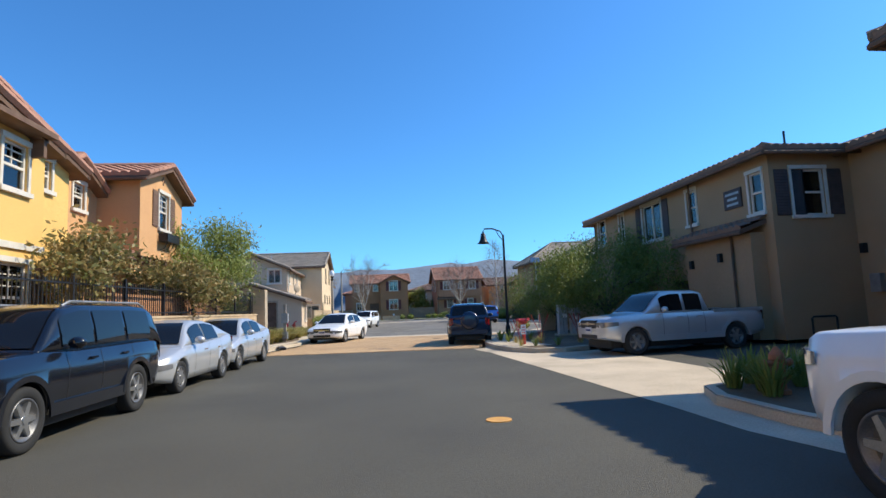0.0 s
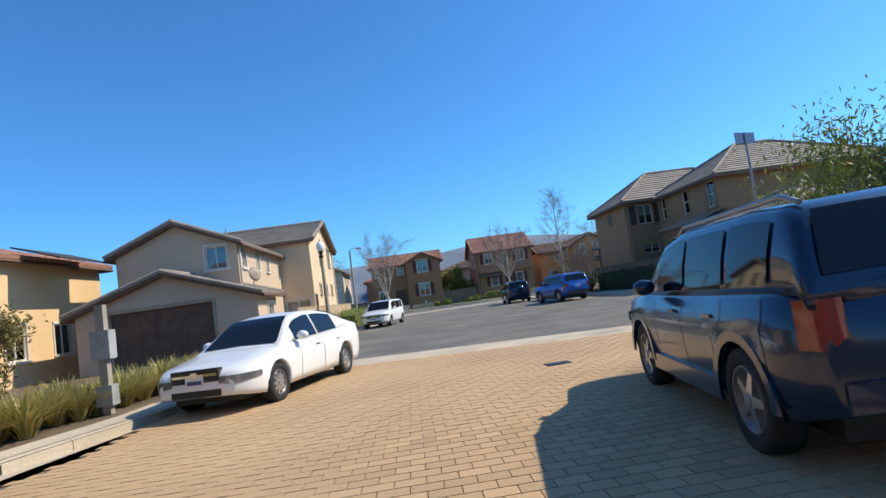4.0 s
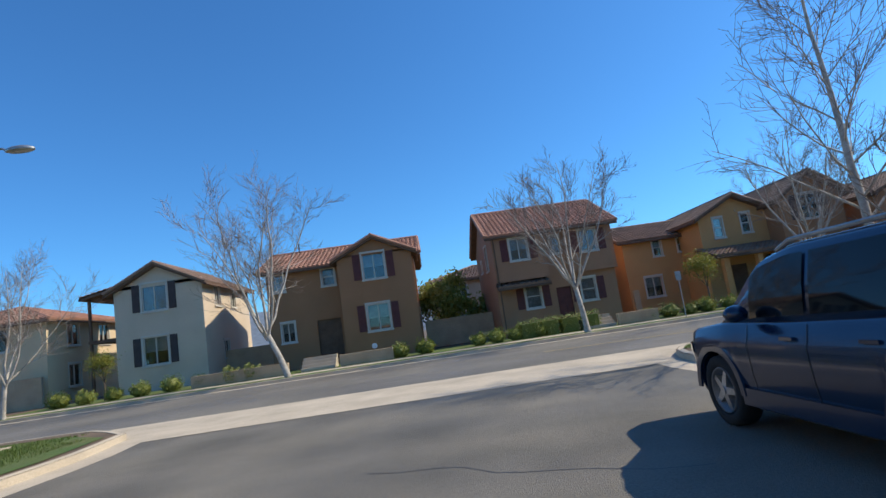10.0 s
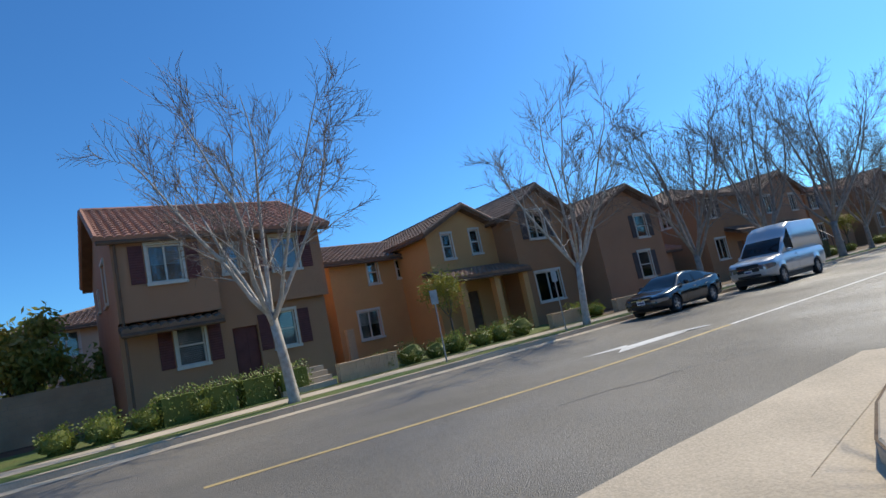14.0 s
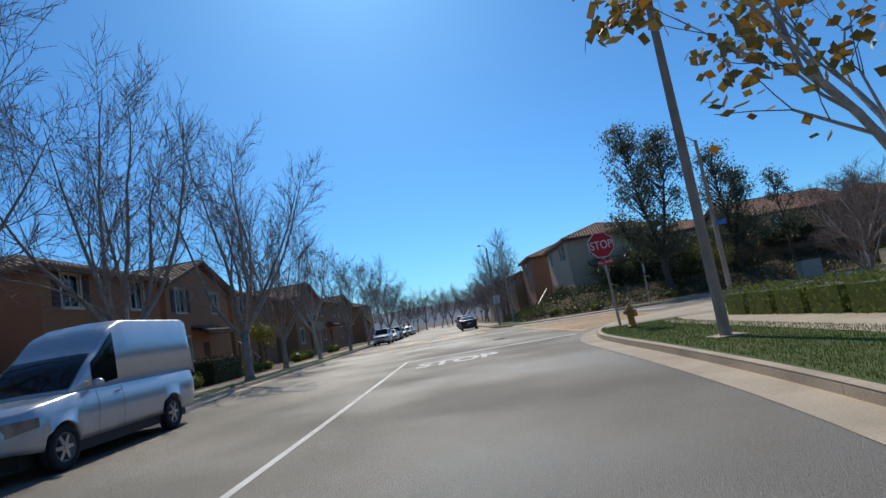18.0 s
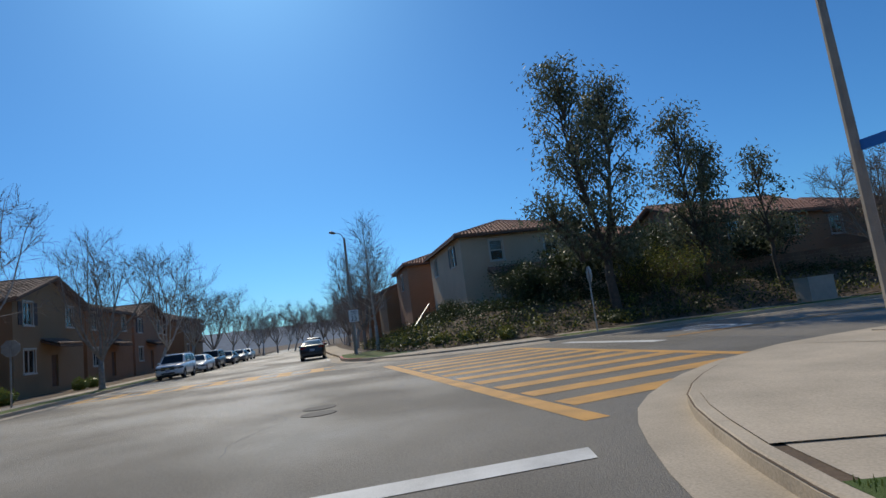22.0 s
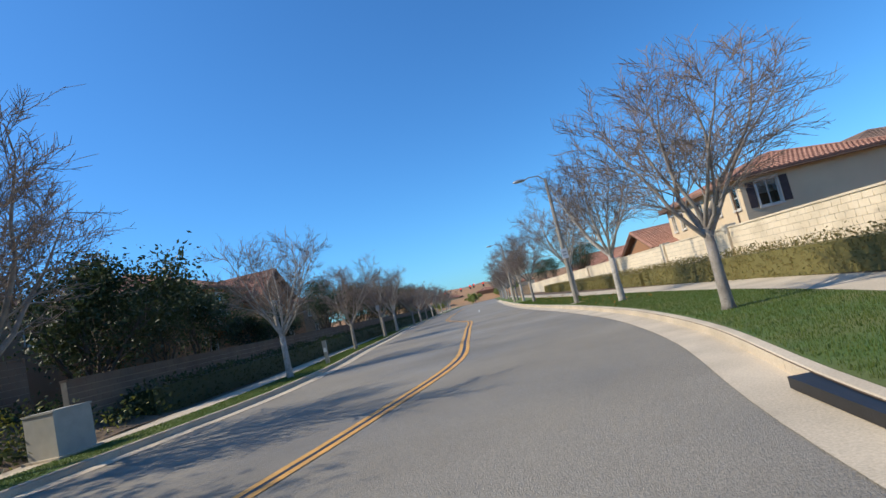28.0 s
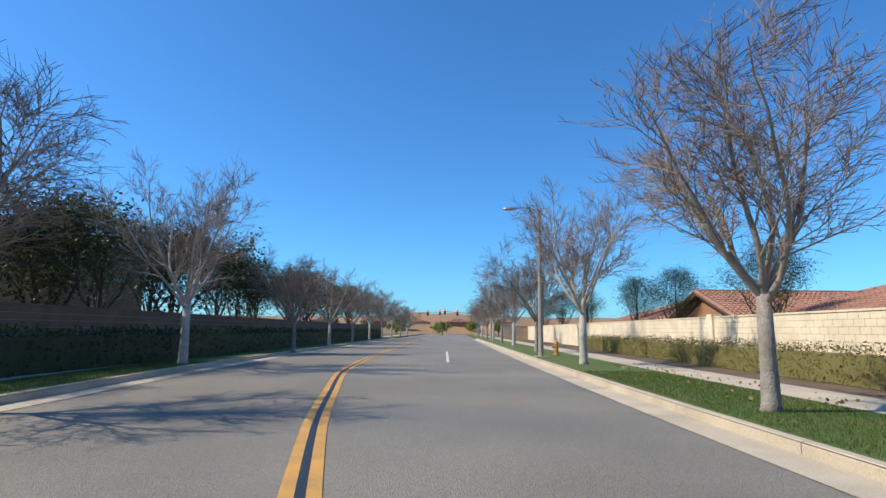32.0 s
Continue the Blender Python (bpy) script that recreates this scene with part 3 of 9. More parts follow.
# Sealed cracks in the old asphalt.
crack_rng = random.Random(12)
for x, y, heading, n in ((8.6, 48.6, 10, 9), (10.8, 47.6, -20, 7), (6.2, 53.5, 60, 5), (3.2, 57.5, 150, 5), (1.0, 60.5, 20, 6), (2.0, 44.5, 35, 6), (0.2, 66.0, 10, 7), (5.0, 68.6, 5, 8),
                         (14.0, 80.2, 5, 8), (50.5, 77.6, 10, 9), (52.0, 74.6, 60, 6), (55.5, 71.0, 95, 6), (58.6, 70.0, -90, 5)):
    pts, a = [(x, y)], radians(heading)
    for _ in range(n):
        a += crack_rng.uniform(-0.55, 0.55)
        st_ = crack_rng.uniform(0.3, 0.6)
        pts.append((pts[-1][0] + st_ * math.cos(a), pts[-1][1] + st_ * math.sin(a)))
    setting("road_crack", data_mesh("road_crack", *band(smooth_line(pts, 0.2), -0.009, 0.009, -0.006, 0.002), tar), "thin dark sealed crack in the asphalt", "road marking")


# ---- houses ----
def tile_slope(bm, o, along, up, length, run, barrel=True):
    """Rows of roof tiles on a slope: o is its lower corner, along its eave, up the way to its ridge."""
    o, along, up = Vector(o), Vector(along).normalized(), Vector(up).normalized()
    nrm = along.cross(up)
    if nrm.z < 0:
        nrm = -nrm
    row, wave = 0.36, 0.28
    rows = max(1, int(run / row))
    row = run / rows
    if barrel:
        cols = max(2, int(length / wave))
        wave = length / cols
        prof = [(0.0, 0.0), (0.25, 0.055), (0.5, 0.075), (0.75, 0.055)]
        us = [(c + u) * wave for c in range(cols) for u, h in prof] + [length]
        hs = [h for c in range(cols) for u, h in prof] + [0.0]
    else:
        cols = max(2, int(length / 0.33))
        us, hs = [length * c / cols for c in range(cols + 1)], [0.0] * (cols + 1)
    for r in range(rows):
        low = [bm.verts.new(o + along * u + up * (r * row) + nrm * (h + 0.075)) for u, h in zip(us, hs)]
        base = [bm.verts.new(o + along * u + up * (r * row) + nrm * (h + 0.03 if r else -0.02)) for u, h in zip(us, hs)]
        high = [bm.verts.new(o + along * u + up * ((r + 1) * row) + nrm * (h + 0.03)) for u, h in zip(us, hs)]
        for k in range(len(us) - 1):
            bm.faces.new((low[k], low[k + 1], high[k + 1], high[k]))
            bm.faces.new((base[k], base[k + 1], low[k + 1], low[k]))


def ridge_tiles(bm, a, b, r=0.1):
    a, b = Vector(a), Vector(b)
    n = max(1, int((b - a).length / 0.4))
    for i in range(n):
        p, q = a.lerp(b, i / n), a.lerp(b, (i + 1.06) / n)
        add_tube(bm, [p, q], [r * 1.12, r], 6)


def trapezoid_tiles(bm, a, b, c, d, barrel):
    """Tiles on a sloping four-cornered (or three-cornered) face: eave a to b, ridge d to c."""
    a, b, c, d = Vector(a), Vector(b), Vector(c), Vector(d)
    along = (b - a).normalized()
    foot = a + along * (d - a).dot(along)
    up = (d - foot)
    run = up.length
    up.normalize()
    s0, s1 = (d - a).dot(along), (b - a).length - (c - a).dot(along)
    rows = max(1, int(run / 0.36))
    for r in range(rows):
        t = r / rows
        l0, l1 = s0 * t, (b - a).length - s1 * t
        if l1 - l0 > 0.15:
            sm = bmesh.new()
            tile_slope(bm, a + along * l0 + up * (run * t), along, up, l1 - l0, run / rows, barrel)
            sm.free()


class House:
    def __init__(self, name, label, x, y, z=0.15, rz=0, group=""):
        self.ob = thing(name, label, "house", pose(x, y, z, 0, 0, rz), group)
        self.trim, self.frame = trim_white, trim_white
        self.foot = z

    def wall(self, x0, y0, x1, y1, z0, z1, mat, holes=(), thick=0.2, gable=0.0, peak=None, name="wall"):
        """A wall from (x0, y0) to (x1, y1), its outer side to the right, with openings (u0, v0, u1, v1), and a gable above z1."""
        length = math.hypot(x1 - x0, y1 - y0)
        ax, ay = (x1 - x0) / length, (y1 - y0) / length
        nx, ny = ay, -ax
        bm = bmesh.new()

        def at(u, v, depth):
            return bm.verts.new((x0 + ax * u - nx * depth, y0 + ay * u - ny * depth, v))

        us = sorted({0.0, length, *[h[0] for h in holes], *[h[2] for h in holes]})
        vs = sorted({z0, z1, *[h[1] for h in holes], *[h[3] for h in holes]})
        for depth in (0.0, thick):
            for a, b in zip(us, us[1:]):
                for c, d in zip(vs, vs[1:]):
                    if any(h[0] <= a + 1e-4 and b <= h[2] + 1e-4 and h[1] <= c + 1e-4 and d <= h[3] + 1e-4 for h in holes):
                        continue
                    bm.faces.new((at(a, c, depth), at(b, c, depth), at(b, d, depth), at(a, d, depth)))
            if gable:
                bm.faces.new((at(0, z1, depth), at(length, z1, depth), at(peak if peak is not None else length / 2, z1 + gable, depth)))
        for h in holes:
            c = [(h[0], h[1]), (h[2], h[1]), (h[2], h[3]), (h[0], h[3])]
            for (a, b), (p, q) in zip(c, c[1:] + c[:1]):
                bm.faces.new((at(a, b, 0), at(p, q, 0), at(p, q, thick), at(a, b, thick)))
        for a, b in ((0, 0), (length, length)):
            bm.faces.new((at(a, z0, 0), at(a, z1, 0), at(a, z1, thick), at(a, z0, thick)))
        bmesh.ops.remove_doubles(bm, verts=bm.verts, dist=1e-4)
        me = bpy.data.meshes.new(name)
        bm.to_mesh(me)
        bm.free()
        me.materials.append(mat)
        w = part(name, me, mat, self.ob)
        return w, (x0, y0, ax, ay, nx, ny)

    def window(self, fr, u0, v0, u1, v1, kind="slide", shutters=None, sill=True, head=True, trim=None):
        """A window in the opening (u0, v0, u1, v1) of a wall's frame."""
        x0, y0, ax, ay, nx, ny = fr
        m = Matrix(((ax, nx, 0, x0), (ay, ny, 0, y0), (0, 0, 1, 0), (0, 0, 0, 1)))
        trim = trim or self.trim
        w, h = u1 - u0, v1 - v0
        win = new("window")
        win.parent = self.ob
        win.matrix_basis = m @ pose(u0, 0, v0)
        f = 0.06
        bm = boxes((0, -0.13, 0, f, -0.05, h), (w - f, -0.13, 0, w, -0.05, h), (f, -0.13, 0, w - f, -0.05, f), (f, -0.13, h - f, w - f, -0.05, h))
        if kind == "slide":
            add_box(bm, w / 2 - 0.03, -0.125, f, w / 2 + 0.03, -0.045, h - f)
        if kind in ("hung", "grid"):
            add_box(bm, f, -0.125, h / 2 - 0.03, w - f, -0.045, h / 2 + 0.03)
        if kind == "grid":
            add_box(bm, w / 2 - 0.012, -0.1, h / 2 + 0.03, w / 2 + 0.012, -0.075, h - f)
            for k in (1, 2):
                z = h / 2 + h / 2 * k / 3
                add_box(bm, f, -0.1, z - 0.012, w - f, -0.075, z + 0.012)
        part("window_frame", bm, self.frame, win)
        g = part("pane", boxes((f * 0.5, -0.094, f * 0.5, w - f * 0.5, -0.088, h - f * 0.5)), glass, win)
        g.visible_shadow = False
        bl = bmesh.new()
        top = h * (0.98 if (round(u0 * 7 + v0 * 3)) % 3 else 0.55)
        for k in range(int(top / 0.07)):
            z = h - 0.02 - k * 0.07
            add_box(bl, 0.03, -0.185, z - 0.055, w - 0.03, -0.178, z)
        part("blind", bl, blind, win)
        # Near-black back and sides put the unlit interior's darkness into the colour.
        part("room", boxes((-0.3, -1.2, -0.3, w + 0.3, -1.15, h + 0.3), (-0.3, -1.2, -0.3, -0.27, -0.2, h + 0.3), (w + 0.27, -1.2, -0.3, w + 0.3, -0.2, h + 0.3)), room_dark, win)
        if trim is not None:
            t = 0.09
            if sill:
                part("window_sill", boxes((-0.12, 0, -0.11, w + 0.12, 0.09, -0.002)), trim, win)
            if head:
                part("window_head", boxes((-0.1, 0, h + 0.002, w + 0.1, 0.06, h + 0.12)), trim, win)
            part("window_trim", boxes((-t, 0, 0, -0.003, 0.035, h)), trim, win)
            part("window_trim", boxes((w + 0.003, 0, 0, w + t, 0.035, h)), trim, win)
        if shutters is not None:
            for sx in (-0.14 - 0.45, w + 0.14):
                bm = bmesh.new()
                prof = [(0.0, 0.0), (0.03, 0.0), (0.03, 0.04)]
                for k in range(int((h - 0.1) / 0.09)):
                    prof += [(0.042, 0.045 + k * 0.09), (0.03, 0.12 + k * 0.09)]
                prof += [(0.03, h), (0.0, h)]
                ends = [[bm.verts.new((x_, y_, z_)) for y_, z_ in prof] for x_ in (sx, sx + 0.45)]
                bm.faces.new(ends[0])
                bm.faces.new(ends[1][::-1])
                for k in range(len(prof)):
                    bm.faces.new((ends[0][k], ends[0][(k + 1) % len(prof)], ends[1][(k + 1) % len(prof)], ends[1][k]))
                part("shutter", bm, shutters, win)

    def opening(self, fr, u0, v0, u1, v1, mat, name="door", panels=0, trim=None):
        x0, y0, ax, ay, nx, ny = fr
        m = Matrix(((ax, nx, 0, x0), (ay, ny, 0, y0), (0, 0, 1, 0), (0, 0, 0, 1)))
        w, h = u1 - u0, v1 - v0
        d = new(name)
        d.parent = self.ob
        d.matrix_basis = m @ pose(u0, 0, v0)
        bm = boxes((0, -0.2, 0, w, -0.14, h))
        part("leaf", bm, mat, d)
        rows, cols = (4, max(2, int(w / 0.6))) if panels else (3, 2)
        for r in range(rows):
            for c in range(cols):
                a, b = w * c / cols + 0.06, w * (c + 1) / cols - 0.06
                e, g = h * r / rows + 0.06, h * (r + 1) / rows - 0.06
                part("panel", boxes((a, -0.14, e, b, -0.125, g)), mat, d)
        if trim is not None:
            part("door_trim", boxes((-0.12, 0, 0, -0.002, 0.04, h), (w + 0.002, 0, 0, w + 0.12, 0.04, h), (-0.12, 0, h + 0.002, w + 0.12, 0.04, h + 0.14)), trim, d)

    def roof(self, x0, y0, x1, y1, z, rise, kind, tile, barrel=True, over=0.45, fascia=wood_brown, ends=""):
        """kind gx or gy: a gable with its ridge along x or y; h: hipped; sx or sy: a lean-to rising along x or y."""
        X0, Y0, X1, Y1 = x0 - over, y0 - over, x1 + over, y1 + over
        roof = new("roof")
        roof.parent = self.ob
        bm, deck, edge = bmesh.new(), bmesh.new(), bmesh.new()
        if kind in ("gx", "gy"):
            half = (Y1 - Y0) / 2 if kind == "gx" else (X1 - X0) / 2
            inner = (y1 - y0) / 2 if kind == "gx" else (x1 - x0) / 2
            drop = rise * over / inner
            zt, ze = z + rise, z - drop
            if kind == "gx":
                cy = (Y0 + Y1) / 2
                faces = [((X0, Y0, ze), (X1, Y0, ze), (X1, cy, zt), (X0, cy, zt)), ((X1, Y1, ze), (X0, Y1, ze), (X0, cy, zt), (X1, cy, zt))]
                ridge = [((X0, cy, zt + 0.08), (X1, cy, zt + 0.08))]
                rakes = [((x, y, ze), (x, cy, zt)) for x in (X0, X1) for y in (Y0, Y1)]
                eaves = [((X0, y, ze), (X1, y, ze)) for y in (Y0, Y1)]
            else:
                cx = (X0 + X1) / 2
                faces = [((X1, Y0, ze), (X1, Y1, ze), (cx, Y1, zt), (cx, Y0, zt)), ((X0, Y1, ze), (X0, Y0, ze), (cx, Y0, zt), (cx, Y1, zt))]
                ridge = [((cx, Y0, zt + 0.08), (cx, Y1, zt + 0.08))]
                rakes = [((x, y, ze), (cx, y, zt)) for x in (X0, X1) for y in (Y0, Y1)]
                eaves = [((x, Y0, ze), (x, Y1, ze)) for x in (X0, X1)]
        elif kind == "h":
            zt = z + rise
            if X1 - X0 >= Y1 - Y0:
                r, cy = (Y1 - Y0) / 2, (Y0 + Y1) / 2
                A, B = (X0 + r, cy, zt), (X1 - r, cy, zt)
                faces = [((X0, Y0, z), (X1, Y0, z), B, A), ((X1, Y1, z), (X0, Y1, z), A, B), ((X1, Y0, z), (X1, Y1, z), B, B), ((X0, Y1, z), (X0, Y0, z), A, A)]
            else:
                r, cx = (X1 - X0) / 2, (X0 + X1) / 2
                A, B = (cx, Y0 + r, zt), (cx, Y1 - r, zt)
                faces = [((X1, Y0, z), (X1, Y1, z), B, A), ((X0, Y1, z), (X0, Y0, z), A, B), ((X0, Y0, z), (X1, Y0, z), A, A), ((X1, Y1, z), (X0, Y1, z), B, B)]
            up = lambda p: (p[0], p[1], p[2] + 0.08)
            ridge = [(up(A), up(B))]
            for c in ((X0, Y0, z), (X1, Y0, z), (X1, Y1, z), (X0, Y1, z)):
                near = A if (Vector(c) - Vector(A)).length < (Vector(c) - Vector(B)).length else B
                ridge.append((up(c), up(near)))
            rakes, eaves = [], [((X0, y, z), (X1, y, z)) for y in (Y0, Y1)] + [((x, Y0, z), (x, Y1, z)) for x in (X0, X1)]
        else:
            ridge, rakes = [], []
            if kind == "sx":
                faces = [((X0, Y1, z), (X0, Y0, z), (X1, Y0, z + rise), (X1, Y1, z + rise))]
                eaves = [((X0, Y0, z), (X0, Y1, z))]
            elif kind == "-sx":
                faces = [((X1, Y0, z), (X1, Y1, z), (X0, Y1, z + rise), (X0, Y0, z + rise))]
                eaves = [((X1, Y0, z), (X1, Y1, z))]
            else:
                faces = [((X0, Y0, z), (X1, Y0, z), (X1, Y1, z + rise), (X0, Y1, z + rise))]
                eaves = [((X0, Y0, z), (X1, Y0, z))]
            rakes = []
        for a, b, c, d in faces:
            trapezoid_tiles(bm, a, b, c, d, barrel)
            loop = [a, b, c] + ([d] if (Vector(c) - Vector(d)).length > 0.01 else [])
            low = [deck.verts.new(Vector(p) - Vector((0, 0, 0.03))) for p in loop]
            low2 = [deck.verts.new(Vector(p) - Vector((0, 0, 0.17))) for p in loop]
            deck.faces.new(low)
            deck.faces.new(low2[::-1])
            for i in range(len(loop)):
                j = (i + 1) % len(loop)
                deck.faces.new((low[i], low[j], low2[j], low2[i]))
        for a, b in ridge + [(Vector(p) + Vector((0, 0, 0.06)), Vector(q) + Vector((0, 0, 0.06))) for p, q in rakes]:
            ridge_tiles(bm, a, b)
        tiles = part("tiles", mesh_of(bm, "tiles", tile), tile, roof)
        tagged(tiles, kind="stuff")
        part("deck", deck, fascia, roof)
        for a, b in eaves:
            bm = bmesh.new()
            add_tube(bm, [Vector(a) - Vector((0, 0, 0.12)), Vector(b) - Vector((0, 0, 0.12))], [0.065, 0.065], 6)
            part("gutter", bm, fascia, roof)
        return roof

    def block(self, x0, y0, x1, y1, z0, z1, mat, holes=None, gables=(), rise=0.0):
        """Four walls; holes by side, S E N W. Returns the frame of each side."""
        holes = holes or {}
        sides = {"S": (x0, y0, x1, y0), "E": (x1, y0, x1, y1), "N": (x1, y1, x0, y1), "W": (x0, y1, x0, y0)}
        out = {}
        for s, (a, b, c, d) in sides.items():
            k = 0.2 if s in "EW" else 0.0
            if s == "E":
                b, d = b + k, d - k
            if s == "W":
                b, d = b - k, d + k
            wins = [(w[0] - k, w[1], w[2] - k, w[3]) for w in holes.get(s, ())]
            g = rise if s in gables else 0.0
            _, fr = self.wall(a, b, c, d, z0 - (self.foot - 0.12 if z0 == 0 else 0), z1, mat, wins, gable=g)
            out[s] = fr
            for w, full in zip(wins, holes.get(s, ())):
                opt = full[4] if len(full) > 4 else {}
                if opt.get("door"):
                    self.opening(fr, *w[:4], opt["door"], opt.get("name", "door"), opt.get("panels", 0), opt.get("trim"))
                else:
                    self.window(fr, *w[:4], **opt)
        return out

    def pipe(self, pts, mat=wood_brown, name="downpipe"):
        part(name, tube(pts, 0.045, 6), mat, self.ob)

    def box(self, name, dims, mat, label=""):
        return part(name, boxes(dims), mat, self.ob, label)


def w(u, v, wd, ht, **opt):
    return (u, v, u + wd, v + ht, opt)
# Row houses on the west side of the side street: a yellow one and an orange-tan one.
h = House("row_house", "yellow stucco row house with clay tile gables", -18.0, 6.0)
h.block(0, 5.4, 10.1, 12.6, 0, 5.6, st_yellow, {"E": [w(5.75, 4.75, 0.62, 0.75, kind="grid"), w(5.6, 0.1, 1.0, 2.3, door=wood_brown, trim=trim_white)]}, ("E",), 0.95)
h.roof(0, 5.4, 10.1, 12.6, 5.6, 0.95, "gx", tile_red, over=0.35)
h.block(10.1, 5.4, 10.6, 10.6, 0, 5.6, st_yellow, {"E": [w(3.7, 4.3, 0.85, 1.05, kind="grid"), w(3.7, 1.2, 1.0, 1.5, kind="grid", shutters=wood_brown)]}, ("E",), 0.6)
h.roof(9.8, 5.4, 10.6, 10.6, 5.6, 0.6, "gx", tile_red, over=0.3)
h.block(0, -8.0, 10.1, 5.4, 0, 5.6, st_yellow, {"E": [w(9.0, 4.2, 0.95, 1.35, kind="grid"), w(9.0, 1.0, 1.2, 1.5, kind="grid")]})
h.roof(0, -8.0, 10.1, 5.4, 5.6, 1.0, "gx", tile_red, over=0.35)
h.box("awning_beam", (10.6, 6.6, 5.6, 11.1, 10.2, 5.72), wood_brown)
for y in (6.8, 10.0):
    h.box("corbel", (10.6, y, 5.15, 10.9, y + 0.12, 5.6), wood_brown)
h.box("base_course", (10.6, 5.4, 3.0, 10.66, 10.6, 3.14), trim_white)
h2 = House("row_house", "orange-tan stucco row house with a gable and planter box", -18.0, 18.0)
h2.block(0, 0.62, 9.3, 3.8, 0, 5.6, st_tan, {"E": [w(1.75, 4.85, 0.65, 0.8, kind="grid"), w(1.15, 0.05, 0.95, 2.15, door=door_grey, trim=trim_white), w(0.35, 1.0, 0.5, 1.2, kind="grid")]})
h2.roof(0, 0.62, 9.3, 3.8, 5.6, 0.75, "gx", tile_red, over=0.35)
h2.block(2, 3.8, 10.4, 7.75, 0, 3.55, st_tan, {"E": [w(1.3, 1.1, 1.15, 1.75, kind="slide")]})
h2.block(2, 3.8, 10.65, 7.75, 3.55, 6.25, st_tan, {"E": [w(1.6, 4.65, 0.92, 1.3, kind="grid", shutters=wood_brown)], "N": [w(3, 4.2, 1.0, 1.4, kind="hung")]}, ("E", "W"), 0.72)
h2.roof(2, 3.8, 10.65, 7.75, 6.25, 0.72, "gx", tile_red, over=0.35)
h2.box("base_course", (10.65, 3.8, 3.5, 10.7, 7.75, 3.62), st_tan)
for i in range(6):
    h2.box("corbel", (10.41, 3.95 + i * 0.7, 3.28, 10.66, 4.1 + i * 0.7, 3.5), wood_brown)
h2.roof(9.3, 1.0, 10.4, 3.75, 3.5, 0.35, "-sx", tile_red, over=0.1)
pb = part("planter_box", boxes((10.68, 5.3, 4.15, 11.0, 6.5, 4.2), (10.98, 5.3, 4.2, 11.0, 6.5, 4.45), (10.68, 5.3, 4.2, 11.0, 5.32, 4.45), (10.68, 6.48, 4.2, 11.0, 6.5, 4.45)), iron, h2.ob, "black iron window planter")
for i in range(4):
    part("bracket", tube([(10.67, 5.4 + i * 0.33, 3.85), (10.85, 5.4 + i * 0.33, 3.9), (10.97, 5.4 + i * 0.33, 4.15)], 0.012, 5), iron, h2.ob)


def quatrefoil(house, x, y, z):
    """A small four-lobed vent in a gable that faces +x."""
    bm = bmesh.new()
    for dy, dz in ((0.11, 0), (-0.11, 0), (0, 0.11), (0, -0.11)):
        add_disc(bm, (x, y + dy, z + dz), (1, 0, 0), 0.055, 0.03, 10)
    part("gable_vent", bm, wood_brown, house.ob, "four-lobed gable vent")


quatrefoil(h2, 10.655, 5.77, 6.45)
quatrefoil(h, 10.61, 8.0, 5.95)
wl_ = part("wall_lantern", boxes((9.32, 3.15, 1.75, 9.5, 3.29, 2.05), (9.3, 3.2, 2.05, 9.42, 3.24, 2.2)), iron, h2.ob, "small wall lantern beside the door")
h2.pipe([(9.36, 0.8, 5.5), (9.36, 0.8, 0.0)], st_tan)

# The brown apartment house on the east side.
h = House("apartment_house", "dark brown stucco apartment house with tiled roof and garages", 12.5, 18.1, 0.15)
h.block(0, 0, 11, 13.8, 0, 5.75, st_brown, {"W": [w(0.6, 4.35, 0.9, 1.35, kind="hung"), w(3.2, 4.2, 0.5, 1.4, kind="hung"), w(5.6, 3.95, 1.65, 1.6, kind="slide", shutters=shutter_dark), w(9.25, 4.15, 0.6, 1.3, kind="hung"), w(12.85, 3.95, 0.62, 1.3, kind="hung"), w(4.3, 0.05, 1.1, 2.3, door=wood_brown, trim=trim_tan), w(7.7, 0.05, 1.9, 2.0, door=shutter_dark)], "S": [w(0.75, 3.75, 1.1, 1.45, kind="hung", shutters=shutter_dark)]})
h.roof(0, 0, 11, 13.8, 5.75, 1.7, "h", tile_brown, over=0.45)
h.block(2.8, -13.0, 13, 0, 0, 5.75, st_brown, {"W": [w(1.0, 0.05, 4.9, 2.35, door=wood_brown, name="garage_door", panels=1, trim=trim_tan), w(2.0, 4.0, 1.0, 1.5, kind="hung", shutters=shutter_dark), w(7.0, 0.05, 4.9, 2.35, door=wood_brown, name="garage_door", panels=1, trim=trim_tan), w(7.8, 4.0, 1.0, 1.5, kind="hung", shutters=shutter_dark)]})
h.roof(2.8, -13.0, 13, 0, 5.75, 1.6, "h", tile_brown, over=0.5)
h.box("plinth", (2.79, -13.01, -0.15, 13.01, -0.01, -0.03), st_brown)
h.box("bay", (-0.5, 0.45, -0.03, 0.0, 4.1, 3.3), st_brown)
h.roof(-0.7, 0.5, 0.0, 4.1, 3.42, 0.4, "sx", tile_brown, over=0.2)
h.pipe([(-0.08, 4.25, 5.7), (-0.08, 4.25, 3.8)])
h.pipe([(-0.56, 1.3, 3.4), (-0.56, 1.3, 0.0)])
h.pipe([(-0.08, 13.5, 5.6), (-0.08, 13.5, 0.0)])
bs = part("wall_sign", boxes((-0.06, 1.3, 4.3, 0.0, 2.2, 4.95)), shutter_dark, h.ob, "dark blue wall sign with pale unreadable lines")
